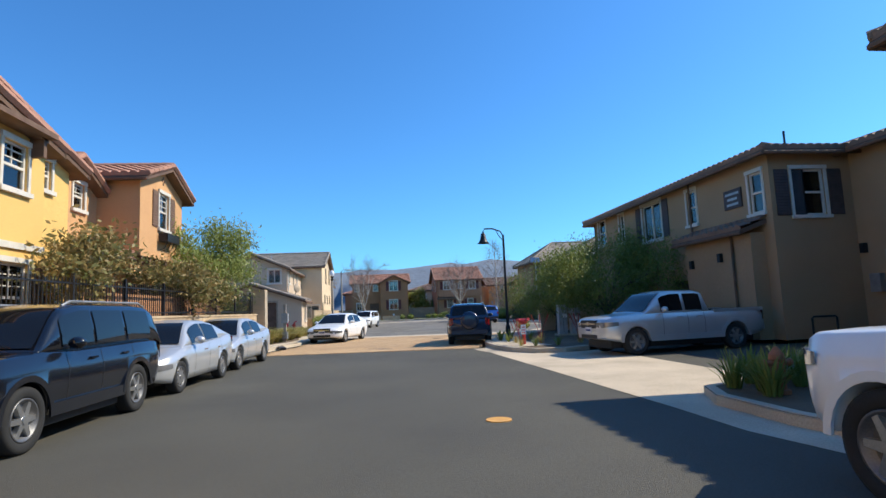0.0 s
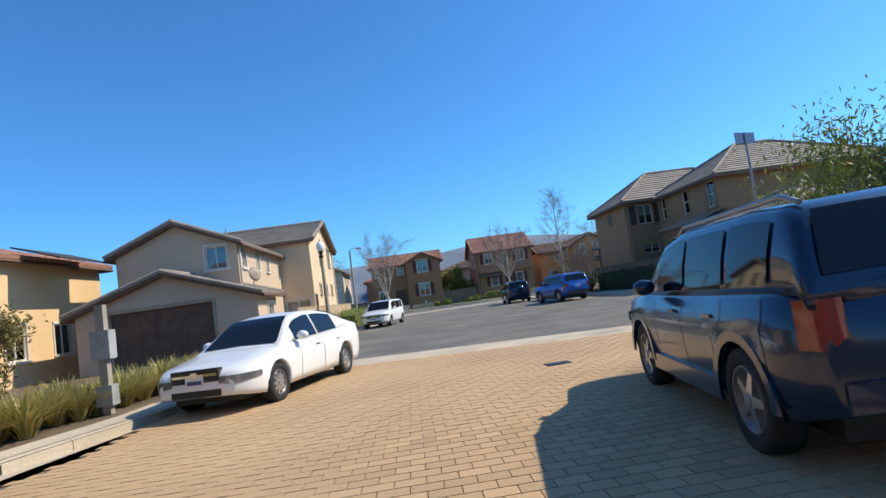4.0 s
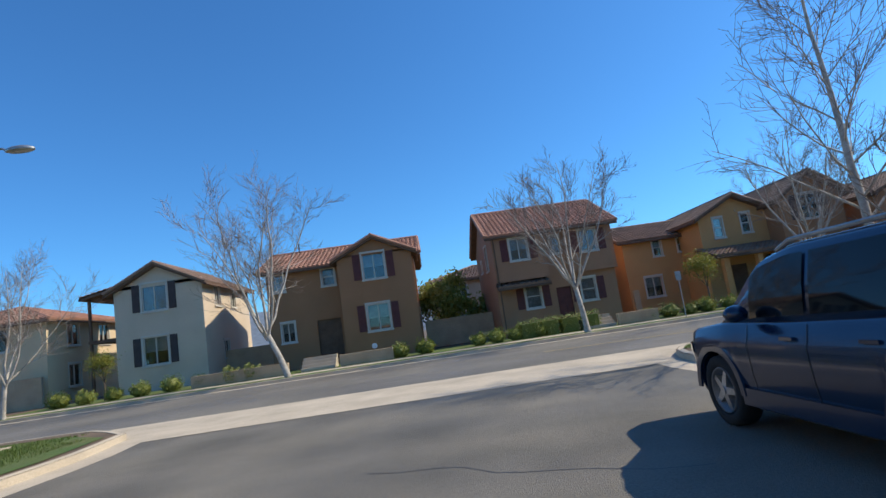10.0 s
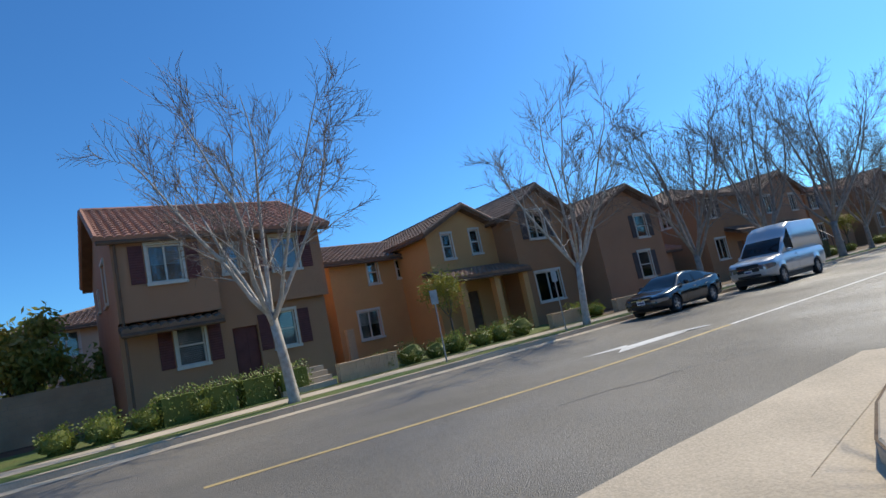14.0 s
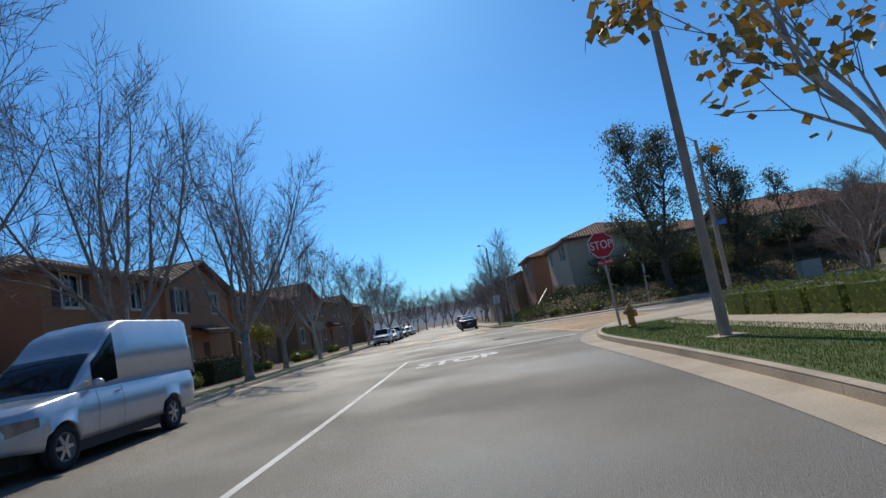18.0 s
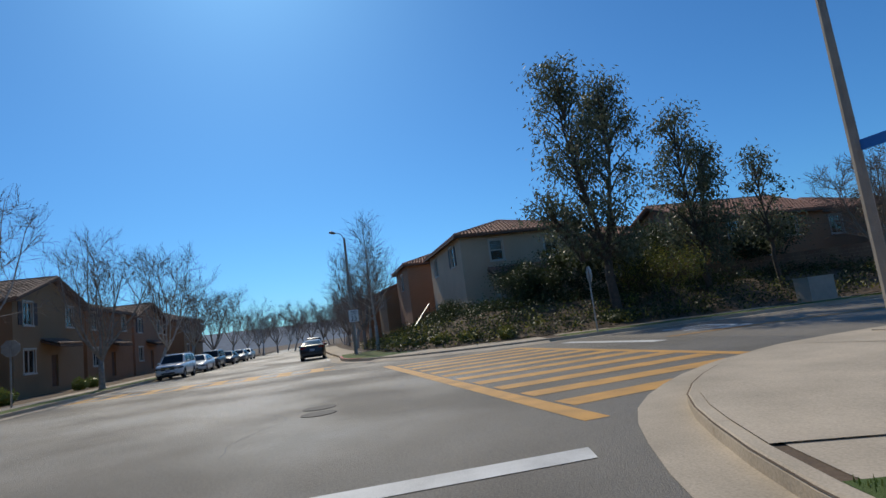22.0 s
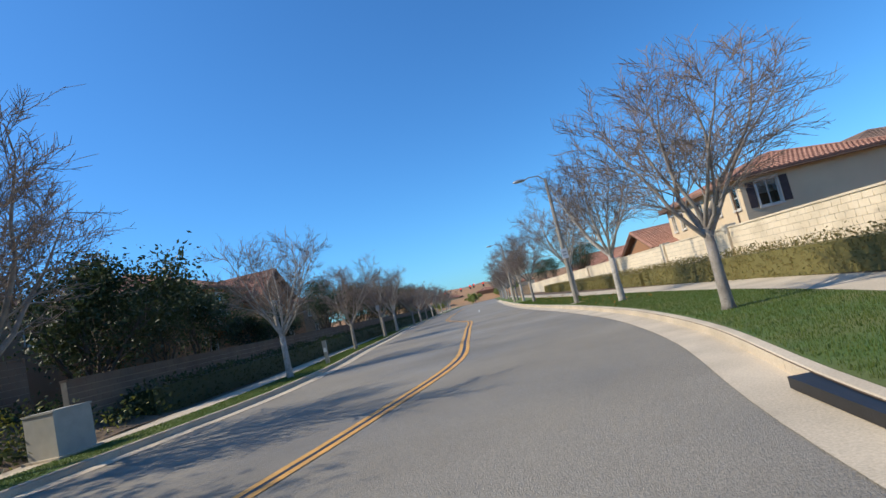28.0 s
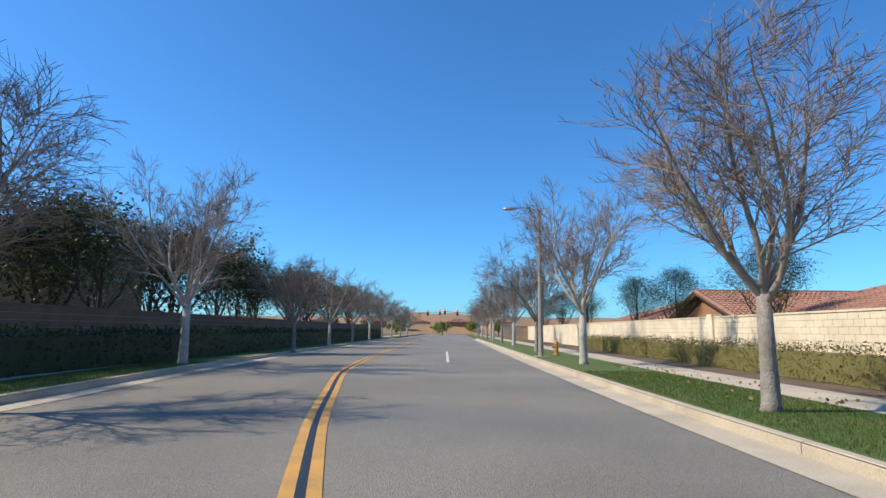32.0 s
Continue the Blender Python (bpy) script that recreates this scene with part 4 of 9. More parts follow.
part("sign_lines", boxes((-0.066, 1.4, 4.76, -0.06, 2.1, 4.84), (-0.066, 1.5, 4.58, -0.06, 2.0, 4.66), (-0.066, 1.45, 4.4, -0.06, 2.05, 4.48)), galvanised, bs)
for y, z in ((3.6, 2.4), (1.9, 2.5), (-0.3, 2.5)):
    h.box("wall_lamp", (-0.62 if y > 0 else 2.66, y, z, -0.5 if y > 0 else 2.8, y + 0.16, z + 0.3), iron)
h.box("meter_box", (2.62, -0.75, 1.3, 2.8, -0.4, 1.85), galvanised)
for x, y in ((4, 4), (6, 9), (7, -3)):
    h.pipe([(x, y, 6.8), (x, y, 7.75)], iron, "vent_pipe")

# The cream house with a garage on the west side of the bulb.
h = House("cream_house", "cream stucco house with grey tile roof and brown garage door", -13.6, 46.0)
h.block(1.1, 2.8, 6.75, 11.4, 0, 5.25, st_greige, {"S": [w(4.15, 4.0, 0.98, 1.1, kind="slide")], "E": [w(0.5, 4.0, 0.8, 1.15, kind="slide"), w(3.2, 4.0, 0.5, 1.15, kind="hung"), w(5.2, 4.0, 0.5, 1.15, kind="hung")]}, ("S", "N"), 1.2)
h.roof(1.1, 2.8, 6.75, 11.4, 5.25, 1.2, "gy", tile_grey, False, 0.35)
h.block(0.9, -0.4, 8.3, 2.8, 0, 2.55, st_greige, {"S": [w(1.35, 0.05, 4.2, 2.3, door=wood_brown, name="garage_door", panels=1, trim=trim_tan)], "E": [w(1.6, 0.9, 0.9, 1.1, kind="slide")]}, ("S",), 1.25)
h.roof(0.9, -0.4, 8.3, 2.8, 2.55, 1.25, "gy", tile_grey, False, 0.35)
h.block(1.0, 11.4, 8.7, 21.6, 0, 6.1, st_cream, {"E": [w(3.6, 4.6, 1.15, 1.35, kind="grid", trim=trim_tan), w(7.5, 4.7, 1.1, 1.35, kind="slide", trim=trim_tan), w(5.0, 2.5, 0.75, 0.65, kind="hung", trim=trim_tan), w(7.6, 2.55, 0.8, 0.65, kind="hung", trim=trim_tan), w(2.4, 2.5, 0.75, 0.65, kind="hung", trim=trim_tan)], "S": [w(5.9, 1.0, 1.5, 1.2, kind="slide")]}, ("E", "W"), 1.7)
h.roof(1.0, 11.4, 8.7, 21.6, 6.1, 1.7, "gx", tile_grey, False, 0.35)
h.box("gable_vent", (8.7, 16.3, 7.0, 8.73, 16.7, 7.4), trim_tan)
h.pipe([(8.76, 21.4, 6.0), (8.76, 21.4, 0)], trim_white)
h.pipe([(6.81, 2.95, 5.1), (6.81, 2.95, 3.2)], trim_white)
bm = bmesh.new()
add_tube(bm, [(7.55, 2.4, 3.5), (7.62, 2.36, 3.51), (7.7, 2.3, 3.53)], [0.36, 0.3, 0.02], 16)
d = part("satellite_dish", bm, trim_tan, h.ob, "grey satellite dish")
part("dish_arm", tube([(7.4, 2.5, 2.9), (7.56, 2.4, 3.45)], 0.03, 6), galvanised, d)
h.pipe([(4.4, 9, 6), (4.4, 9, 6.95)], galvanised, "vent_pipe")

# Further roofs to the west.
h = House("bungalow", "yellow stucco house with a clay tile roof and solar panels", -22.8, 42.6)
h.block(0, 0, 8, 9, 0, 5.1, st_apricot, {"E": [w(2, 1, 1.2, 1.4), w(5, 1, 1.2, 1.4)]})
h.roof(0, 0, 8, 9, 5.1, 1.4, "h", tile_red)
sp = part("solar_panel", boxes((5.6, 2.5, 5.82, 7.6, 6.5, 5.88)), room_dark, h.ob, "dark solar panels")
sp.matrix_basis = pose(0.9, 0, 1.9, 0, 19, 0)

# The grey-brown house east of the bulb.
h = House("grey_house", "grey-brown stucco house with a pale tile roof behind a wall", 19.0, 45.3)
h.trim = st_grey
h.block(0, 6.0, 10, 13.7, 0, 5.75, st_grey, {"W": [w(0.6, 4.2, 0.62, 1.5, kind="hung"), w(1.05, 2.05, 1.45, 0.85, kind="slide"), w(3.5, 4.15, 0.75, 1.45, kind="hung"), w(4.95, 2.05, 0.75, 1.05, kind="hung"), w(6.3, 4.1, 0.9, 1.5, kind="hung")]})
h.roof(0, 6.0, 10, 13.7, 5.75, 2.3, "h", tile_grey, False)
h.block(-1.6, -1.4, 5.0, 6.0, 0, 2.75, st_grey, {"S": [w(0.9, 0.05, 4.8, 2.15, door=trim_tan, name="garage_door", panels=1)]})
h.roof(-1.6, -1.4, 5.0, 6.0, 2.75, 1.35, "h", tile_grey, False)
h.block(-2.2, 13.7, 8.0, 20.2, 0, 5.85, st_grey, {"W": [w(2.9, 4.75, 0.55, 0.85, kind="hung")], "N": [w(6.5, 4.4, 0.6, 0.9, kind="hung")], "S": [w(0.72, 4.2, 1.05, 1.35, kind="slide", shutters=shutter_dark), w(0.75, 2.15, 1.2, 0.65, kind="slide")]})
h.roof(-2.2, 13.7, 8.0, 20.2, 5.85, 2.3, "h", tile_grey, False)
h.roof(-1.2, 6.1, 0, 10.9, 3.35, 0.5, "sx", tile_grey, False, 0.2)
h.roof(-2.0, 20.2, 3.0, 21.9, 3.3, 0.5, "sx", tile_grey, False, 0.2)
for x in (-1.8, 2.6):
    part("porch_post", boxes((x, 21.5, 0, x + 0.2, 21.7, 3.35)), wood_brown, h.ob)
h.pipe([(-2.26, 13.9, 5.8), (-2.26, 13.9, 0)], st_grey)
for y in (8.6, 10.0, 11.6):
    h.pipe([(3.0, y, 6.6), (3.0, y, 7.5)], iron, "vent_pipe")
# The neighbour beside the drive, whose roof shades the street.
h = House("apartment_house", "brown stucco apartment house south of the drive", 10.2, -12.1, 0.15)
h.block(0, 0, 12, 23.2, 0, 6.0, st_brown, {"W": [w(2 + 4 * k, 4.2, 1.0, 1.5, kind="hung", shutters=shutter_dark) for k in range(5)]})
h.roof(0, 0, 12, 23.2, 6.0, 1.7, "h", tile_brown, over=0.5)

# Houses along the north side of the avenue.
h = House("white_house", "pale two-storey stucco house with dark shutters and a porch", -13.0, 97.2, 0.5)
h.block(0, 0, 5.4, 9, 0, 6.0, st_pale, {"S": [w(1.7, 4.5, 1.5, 1.7, kind="slide", shutters=shutter_dark), w(1.6, 1.2, 1.5, 1.7, kind="slide", shutters=shutter_dark)], "E": [w(2.0, 4.5, 1.0, 1.3, kind="slide"), w(5.0, 4.5, 1.0, 1.3, kind="slide"), w(3, 1.0, 1.0, 1.2)]}, ("S", "N"), 1.4)
h.roof(0, 0, 5.4, 9, 6.0, 1.4, "gy", tile_brown, True, 0.4)
h.box("porch_floor", (-2.0, 0.6, 3.0, 0, 5, 3.2), wood_brown)
for y in (0.7, 4.9):
    part("post", boxes((-2.0, y, 0, -1.85, y + 0.15, 5.9)), wood_brown, h.ob)
h.roof(-2.0, 0.4, 0.2, 5.2, 5.9, 0.5, "sx", tile_brown, True, 0.2)
h = House("clay_house", "clay brown two-storey house with dark red shutters", -3.7, 96.2, 0.45)
h.block(0, 1.2, 9.4, 9, 0, 6.0, st_clay, {"S": [w(0.4, 4.6, 0.7, 1.1, kind="hung"), w(3.5, 4.6, 0.8, 1.1, kind="hung"), w(0.7, 1.4, 0.8, 1.2, kind="slide"), w(2.9, 0.0, 1.5, 2.5, door=wood_brown)], "E": [w(2, 4.4, 0.9, 1.5, kind="slide"), w(5, 1.2, 1.0, 1.3)]}, ("E", "W"), 1.5)
h.roof(0, 1.2, 9.4, 9, 6.0, 1.5, "gx", tile_red)
h.block(4.7, 0, 9.3, 2.0, 0, 6.0, st_clay, {"S": [w(1.55, 4.5, 1.35, 1.6, kind="slide", shutters=shutter_red), w(1.5, 1.35, 1.35, 1.6, kind="slide", shutters=shutter_red)]}, ("S",), 1.1)
h.roof(4.7, 0, 9.3, 3.6, 6.0, 1.1, "gy", tile_red, over=0.35)
h.pipe([(1.5, 5, 7.0), (1.5, 5, 8.2)], iron, "vent_pipe")
h = House("rose_house", "rose brown two-storey house with hipped roof and oxblood shutters", 10.6, 96.0, 0.45)
h.block(0, 0.6, 7.6, 9.4, 0, 6.15, st_rose, {"W": [w(5.6, 4.2, 1.2, 1.6, kind="slide"), w(2.6, 4.4, 0.6, 0.8, kind="hung")], "S": [w(1.75, 1.3, 0.95, 1.45, kind="hung", shutters=shutter_red), w(5.3, 1.3, 0.9, 1.4, kind="hung", shutters=shutter_red), w(3.7, 0.0, 0.95, 2.35, door=shutter_red), w(3.75, 4.5, 0.62, 1.1, kind="hung")]}, ("E", "W"), 2.2)
h.block(0.0, 0, 3.3, 0.6, 3.1, 6.1, st_rose, {"S": [w(1.1, 4.35, 1.1, 1.35, kind="slide", shutters=shutter_red)]})
h.block(4.8, 0.3, 7.55, 0.6, 3.1, 6.1, st_rose, {"S": [w(0.8, 4.35, 1.05, 1.35, kind="slide", shutters=shutter_red)]})
h.roof(0, 0.2, 7.6, 9.4, 6.15, 2.2, "gx", tile_red, over=0.4)
h.roof(0.1, -0.1, 3.2, 0.6, 2.75, 0.3, "sy", tile_brown, True, 0.1)
h.pipe([(0.12, -0.06, 6.0), (0.12, -0.06, 0.2)])
h = House("orange_house", "orange stucco two-storey house with a tiled porch", 20.4, 96.5, 0.15)
h.block(0, 4.0, 6.0, 11, 0, 5.4, st_orange, {"S": [w(2.2, 4.0, 0.6, 1.2, kind="hung"), w(4.0, 4.1, 0.8, 1.0, kind="hung"), w(1.2, 1.2, 1.2, 1.4, kind="slide")]})
h.roof(0, 4.0, 6.0, 11, 5.4, 1.3, "gx", tile_brown)
h.block(4.2, 1.0, 9.0, 10, 0, 5.9, st_orange, {"S": [w(1.0, 4.4, 0.6, 1.3, kind="hung"), w(2.9, 4.5, 0.6, 1.3, kind="hung"), w(1.6, 0.2, 1.1, 2.3, door=wood_brown)]}, ("S", "N"), 1.2)
h.roof(4.2, 1.0, 9.0, 10, 5.9, 1.2, "gy", tile_brown)
h.block(8.8, -0.5, 13.0, 9, 0, 6.3, st_clay, {"S": [w(1.3, 4.7, 1.3, 1.6, kind="slide", shutters=shutter_dark), w(1.0, 1.2, 1.9, 1.6, kind="slide")], "W": [w(1.0, 4.6, 0.7, 1.4, kind="hung")]}, ("S", "N"), 1.35)
h.roof(8.8, -0.5, 13.0, 9, 6.3, 1.35, "gy", tile_brown)
h.roof(4.0, -0.9, 8.8, 1.2, 3.1, 0.7, "sy", tile_brown, True, 0.2)
for x in (4.3, 6.5, 8.5):
    part("porch_post", boxes((x, -0.9, 0, x + 0.35, -0.55, 3.0)), st_orange, h.ob)
h = House("brown_gable_house", "brown stucco two-storey house with a steep tile gable", 34.6, 94.4, 0.1)
h.block(0, 0.4, 6.4, 10, 0, 5.75, st_rose, {"S": [w(3.9, 3.9, 1.1, 1.4, kind="hung", shutters=shutter_dark), w(3.4, 1.4, 1.2, 1.6, kind="hung", shutters=shutter_dark)], "W": [w(4, 4.5, 0.8, 1.3, kind="hung")]}, ("S", "N"), 1.35)
h.roof(0, 0.4, 6.4, 10, 5.75, 1.35, "gy", tile_brown)
h.block(6.4, 2.0, 9.6, 8, 0, 2.9, st_rose, {"S": [w(0.8, 1.0, 1.4, 1.4)]})
h.roof(6.4, 2.0, 9.8, 8, 2.9, 0.9, "h", tile_red)
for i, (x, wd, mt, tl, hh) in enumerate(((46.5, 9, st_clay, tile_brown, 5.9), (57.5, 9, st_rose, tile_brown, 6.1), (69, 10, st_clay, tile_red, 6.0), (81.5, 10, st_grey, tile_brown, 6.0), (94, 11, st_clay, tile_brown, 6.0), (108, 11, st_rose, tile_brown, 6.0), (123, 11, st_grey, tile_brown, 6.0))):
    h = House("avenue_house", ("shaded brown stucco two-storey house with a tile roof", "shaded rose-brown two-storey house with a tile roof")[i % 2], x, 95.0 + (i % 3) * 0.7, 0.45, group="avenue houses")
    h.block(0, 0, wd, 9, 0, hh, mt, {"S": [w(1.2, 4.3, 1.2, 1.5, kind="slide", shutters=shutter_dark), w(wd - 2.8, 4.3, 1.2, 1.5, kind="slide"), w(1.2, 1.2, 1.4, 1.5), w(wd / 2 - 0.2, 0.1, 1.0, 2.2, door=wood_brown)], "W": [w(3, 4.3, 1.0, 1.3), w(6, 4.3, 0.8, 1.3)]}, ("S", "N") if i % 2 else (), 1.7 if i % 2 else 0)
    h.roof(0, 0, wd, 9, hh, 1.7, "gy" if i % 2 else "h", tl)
    h.roof(wd / 2 - 1.5, -1.0, wd / 2 + 1.8, 0, 2.9, 0.5, "sy", tl, True, 0.15)
# Behind the first row, glimpsed between the houses.
for i, (x, y, mt, tl) in enumerate(((-26, 97, st_cream, tile_red), (-38, 99, st_pale, tile_red), (6.9, 112, st_greige, tile_brown), (-6, 116, st_clay, tile_red), (20, 114, st_cream, tile_red))):
    h = House("back_house", "sunlit stucco house with a clay tile roof", x, y, 0.15, group="back houses")
    h.block(0, 0, 9, 9, 0, 5.2, mt, {"E": [w(2, 3.6, 1.2, 1.4), w(5.5, 3.6, 1.2, 1.4), w(2, 1, 1.2, 1.4)], "S": [w(2, 3.6, 1.2, 1.4), w(5.5, 3.6, 1.2, 1.4), w(2.0, 1, 1.2, 1.4)]})
    h.roof(0, 0, 9, 9, 5.2, 1.5, "h", tl)

# South-east corner of the crossing, above the planted bank.
h = House("corner_house", "shaded stucco house with a tile roof above the planted bank", 80.9, 56.6, 1.3)
h.block(0, 0, 12, 9.5, 0, 6.2, st_greige, {"W": [w(2.2, 4.2, 1.0, 1.5, kind="hung"), w(6.5, 4.2, 1.2, 1.5, kind="slide"), w(2.2, 1.0, 1.2, 1.5)], "N": [w(8.5, 4.3, 1.2, 1.5, kind="hung", shutters=shutter_dark), w(2.0, 4.3, 1.2, 1.5)]})
h.roof(0, 0, 12, 9.5, 6.2, 1.7, "h", tile_red)
h.roof(-1.6, 2.0, 0, 7.5, 3.0, 0.7, "sx", tile_red, True, 0.2)
h.box("porch", (-1.5, 2.2, 0, 0, 7.4, 2.95), st_greige)
h.block(1.0, -10.0, 11.0, 0, 0, 5.2, st_greige, {"W": [w(2.0, 3.4, 1.1, 1.4, kind="slide"), w(6.4, 3.4, 1.1, 1.4, kind="hung")]})
h.roof(1.0, -10.0, 11.0, 0, 5.2, 1.5, "h", tile_red)
h = House("corner_house", "shaded rose-brown stucco house with a tile roof", 97.2, 58.7, 1.5)
h.block(0, 0, 9, 9, 0, 6.2, st_rose, {"W": [w(5.5, 4.0, 1.2, 1.6, kind="hung", shutters=shutter_dark), w(5.5, 1.0, 1.2, 1.6, kind="hung", shutters=shutter_dark)], "N": [w(4, 4.0, 1.2, 1.6)]})
h.roof(0, 0, 9, 9, 6.2, 1.6, "h", tile_red)
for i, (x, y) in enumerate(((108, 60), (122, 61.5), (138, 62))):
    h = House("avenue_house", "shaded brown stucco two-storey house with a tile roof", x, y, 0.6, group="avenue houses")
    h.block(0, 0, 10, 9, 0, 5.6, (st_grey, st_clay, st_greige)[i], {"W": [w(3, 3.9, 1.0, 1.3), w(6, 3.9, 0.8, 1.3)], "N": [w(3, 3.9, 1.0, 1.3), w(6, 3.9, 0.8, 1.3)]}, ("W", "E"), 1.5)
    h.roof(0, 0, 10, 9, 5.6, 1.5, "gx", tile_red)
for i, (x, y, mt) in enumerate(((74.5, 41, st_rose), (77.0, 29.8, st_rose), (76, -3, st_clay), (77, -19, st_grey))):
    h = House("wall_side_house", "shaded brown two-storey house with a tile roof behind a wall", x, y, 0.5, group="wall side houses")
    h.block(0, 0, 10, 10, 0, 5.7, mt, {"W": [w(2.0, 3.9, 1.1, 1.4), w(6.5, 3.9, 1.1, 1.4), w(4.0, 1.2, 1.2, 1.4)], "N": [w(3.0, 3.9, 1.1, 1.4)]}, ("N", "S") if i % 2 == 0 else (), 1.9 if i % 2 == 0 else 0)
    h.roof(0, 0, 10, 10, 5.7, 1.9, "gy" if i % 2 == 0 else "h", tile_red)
h = House("wall_side_house", "dark brown two-storey gabled house with a tall window", 71.0, 11.4, 0.5)
h.block(0, 0, 10, 6.8, 0, 5.2, st_clay, {"W": [w(2.6, 1.6, 1.2, 3.0, kind="slide"), w(5.2, 0.9, 0.9, 1.4)], "N": [w(1.0, 3.9, 0.8, 1.3, kind="hung")]}, ("W", "E"), 2.0)
h.roof(0, 0, 10, 6.8, 5.2, 2.0, "gx", tile_red, over=0.45)
h.block(1.2, 6.8, 10.5, 17.5, 0, 5.9, st_clay, {"W": [w(2.0, 4.0, 1.2, 1.5, kind="slide"), w(6.4, 4.0, 1.2, 1.5, kind="hung", shutters=shutter_dark), w(4.0, 1.0, 1.4, 1.5)], "N": [w(3.0, 4.0, 1.1, 1.4)]})
h.roof(1.2, 6.8, 10.5, 17.5, 5.9, 1.9, "h", tile_red, over=0.5)
h.roof(0.1, 6.9, 1.2, 12.5, 2.9, 0.5, "sx", tile_red, True, 0.2)
# West of the hill street, sunlit behind the block wall.
h = House("wall_house", "sunlit beige house with a clay tile roof behind a wall", 29.3, 27.2, 0.15)
h.block(0, -12.5, 9.0, 0, 0, 4.7, st_cream, {"E": [w(11.2, 2.95, 0.8, 1.35, kind="hung"), w(8.6, 2.95, 0.8, 1.35, kind="hung"), w(5.6, 2.75, 1.2, 1.5, kind="slide"), w(2.5, 2.9, 0.7, 1.2, kind="hung"), w(0.8, 2.9, 0.6, 1.2, kind="hung")], "N": [w(0.9, 2.8, 1.2, 1.5, kind="slide", shutters=shutter_dark)]})
h.roof(0, -12.5, 9.0, 0, 4.7, 1.5, "h", tile_red)
h.pipe([(9.06, -1.0, 4.4), (9.06, -1.0, 0)])
for i, (y, hh) in enumerate(((6.5, 2.2), (-6.0, 2.0), (-18, 2.0), (-31, 2.1))):
    h = House("wall_house", "low house with a sunlit clay tile roof behind a wall", 31.0, y, 0.15, group="houses behind the block wall")
    h.block(0, 0, 9, 9, 0, hh, (st_clay, st_cream)[i % 2], {"E": [w(2, 0.9, 1.4, 1.0), w(5.5, 0.9, 1.4, 1.0)]}, ("E", "W") if i % 2 == 0 else (), 1.6 if i % 2 == 0 else 0)
    h.roof(0, 0, 9, 9, hh, 1.6, "gx" if i % 2 == 0 else "h", tile_red)
# ---- vehicles ----
def lerp_table(table, s):
    for (a, za), (b, zb) in zip(table, table[1:]):
        if s <= b:
            t = max(0.0, min(1.0, (s - a) / (b - a)))
            t = t * t * (3 - 2 * t) * 0.35 + t * 0.65
            return za + (zb - za) * t
    return table[-1][1]


def car_paint(name, colour, metal=0.35, rough=0.32):
    return material(name, colour, rough, tuple(c * 0.94 for c in colour), 2.0, 300.0, 0.0, metal, 0.5, coat=0.55)


tyre_mat = material("tyre_rubber", (0.018, 0.018, 0.018), 0.85)
rim_mat = material("alloy_rim", (0.55, 0.55, 0.55), 0.3, metal=0.85, bump=0.0)
rim_dark = material("rim_shadow_grey", (0.16, 0.16, 0.165), 0.45, metal=0.6, bump=0.0)
car_glass = plain("car_glass", (0.008, 0.009, 0.011), 0.04, 0.0, 0.35, 0.0)
black_trim = plain("black_trim", (0.015, 0.015, 0.015), 0.55)
lamp_clear = plain("headlight_glass", (0.24, 0.25, 0.27), 0.1, 0.5, 0.8, 1.0)
lamp_red = plain("tail_light_red", (0.24, 0.012, 0.012), 0.15, 0.0, 0.6, 1.0)
lamp_amber = plain("amber_light", (0.6, 0.2, 0.03), 0.2)
plate_mat = plain("plate_white", (0.75, 0.75, 0.74), 0.5)
plate_bar = plain("plate_bar", (0.06, 0.08, 0.2), 0.6)
chrome = plain("chrome", (0.75, 0.75, 0.76), 0.12, 1.0)


def lathe(profile, sides=28):
    """A body of revolution about x: profile of (x, r)."""
    bm = bmesh.new()
    rings = [[bm.verts.new((x, r * math.cos(2 * math.pi * k / sides), r * math.sin(2 * math.pi * k / sides))) for k in range(sides)] for x, r in profile]
    for a, b in zip(rings, rings[1:]):
        for k in range(sides):
            bm.faces.new((a[k], a[(k + 1) % sides], b[(k + 1) % sides], b[k]))
    return bm


wheel_cache = {}


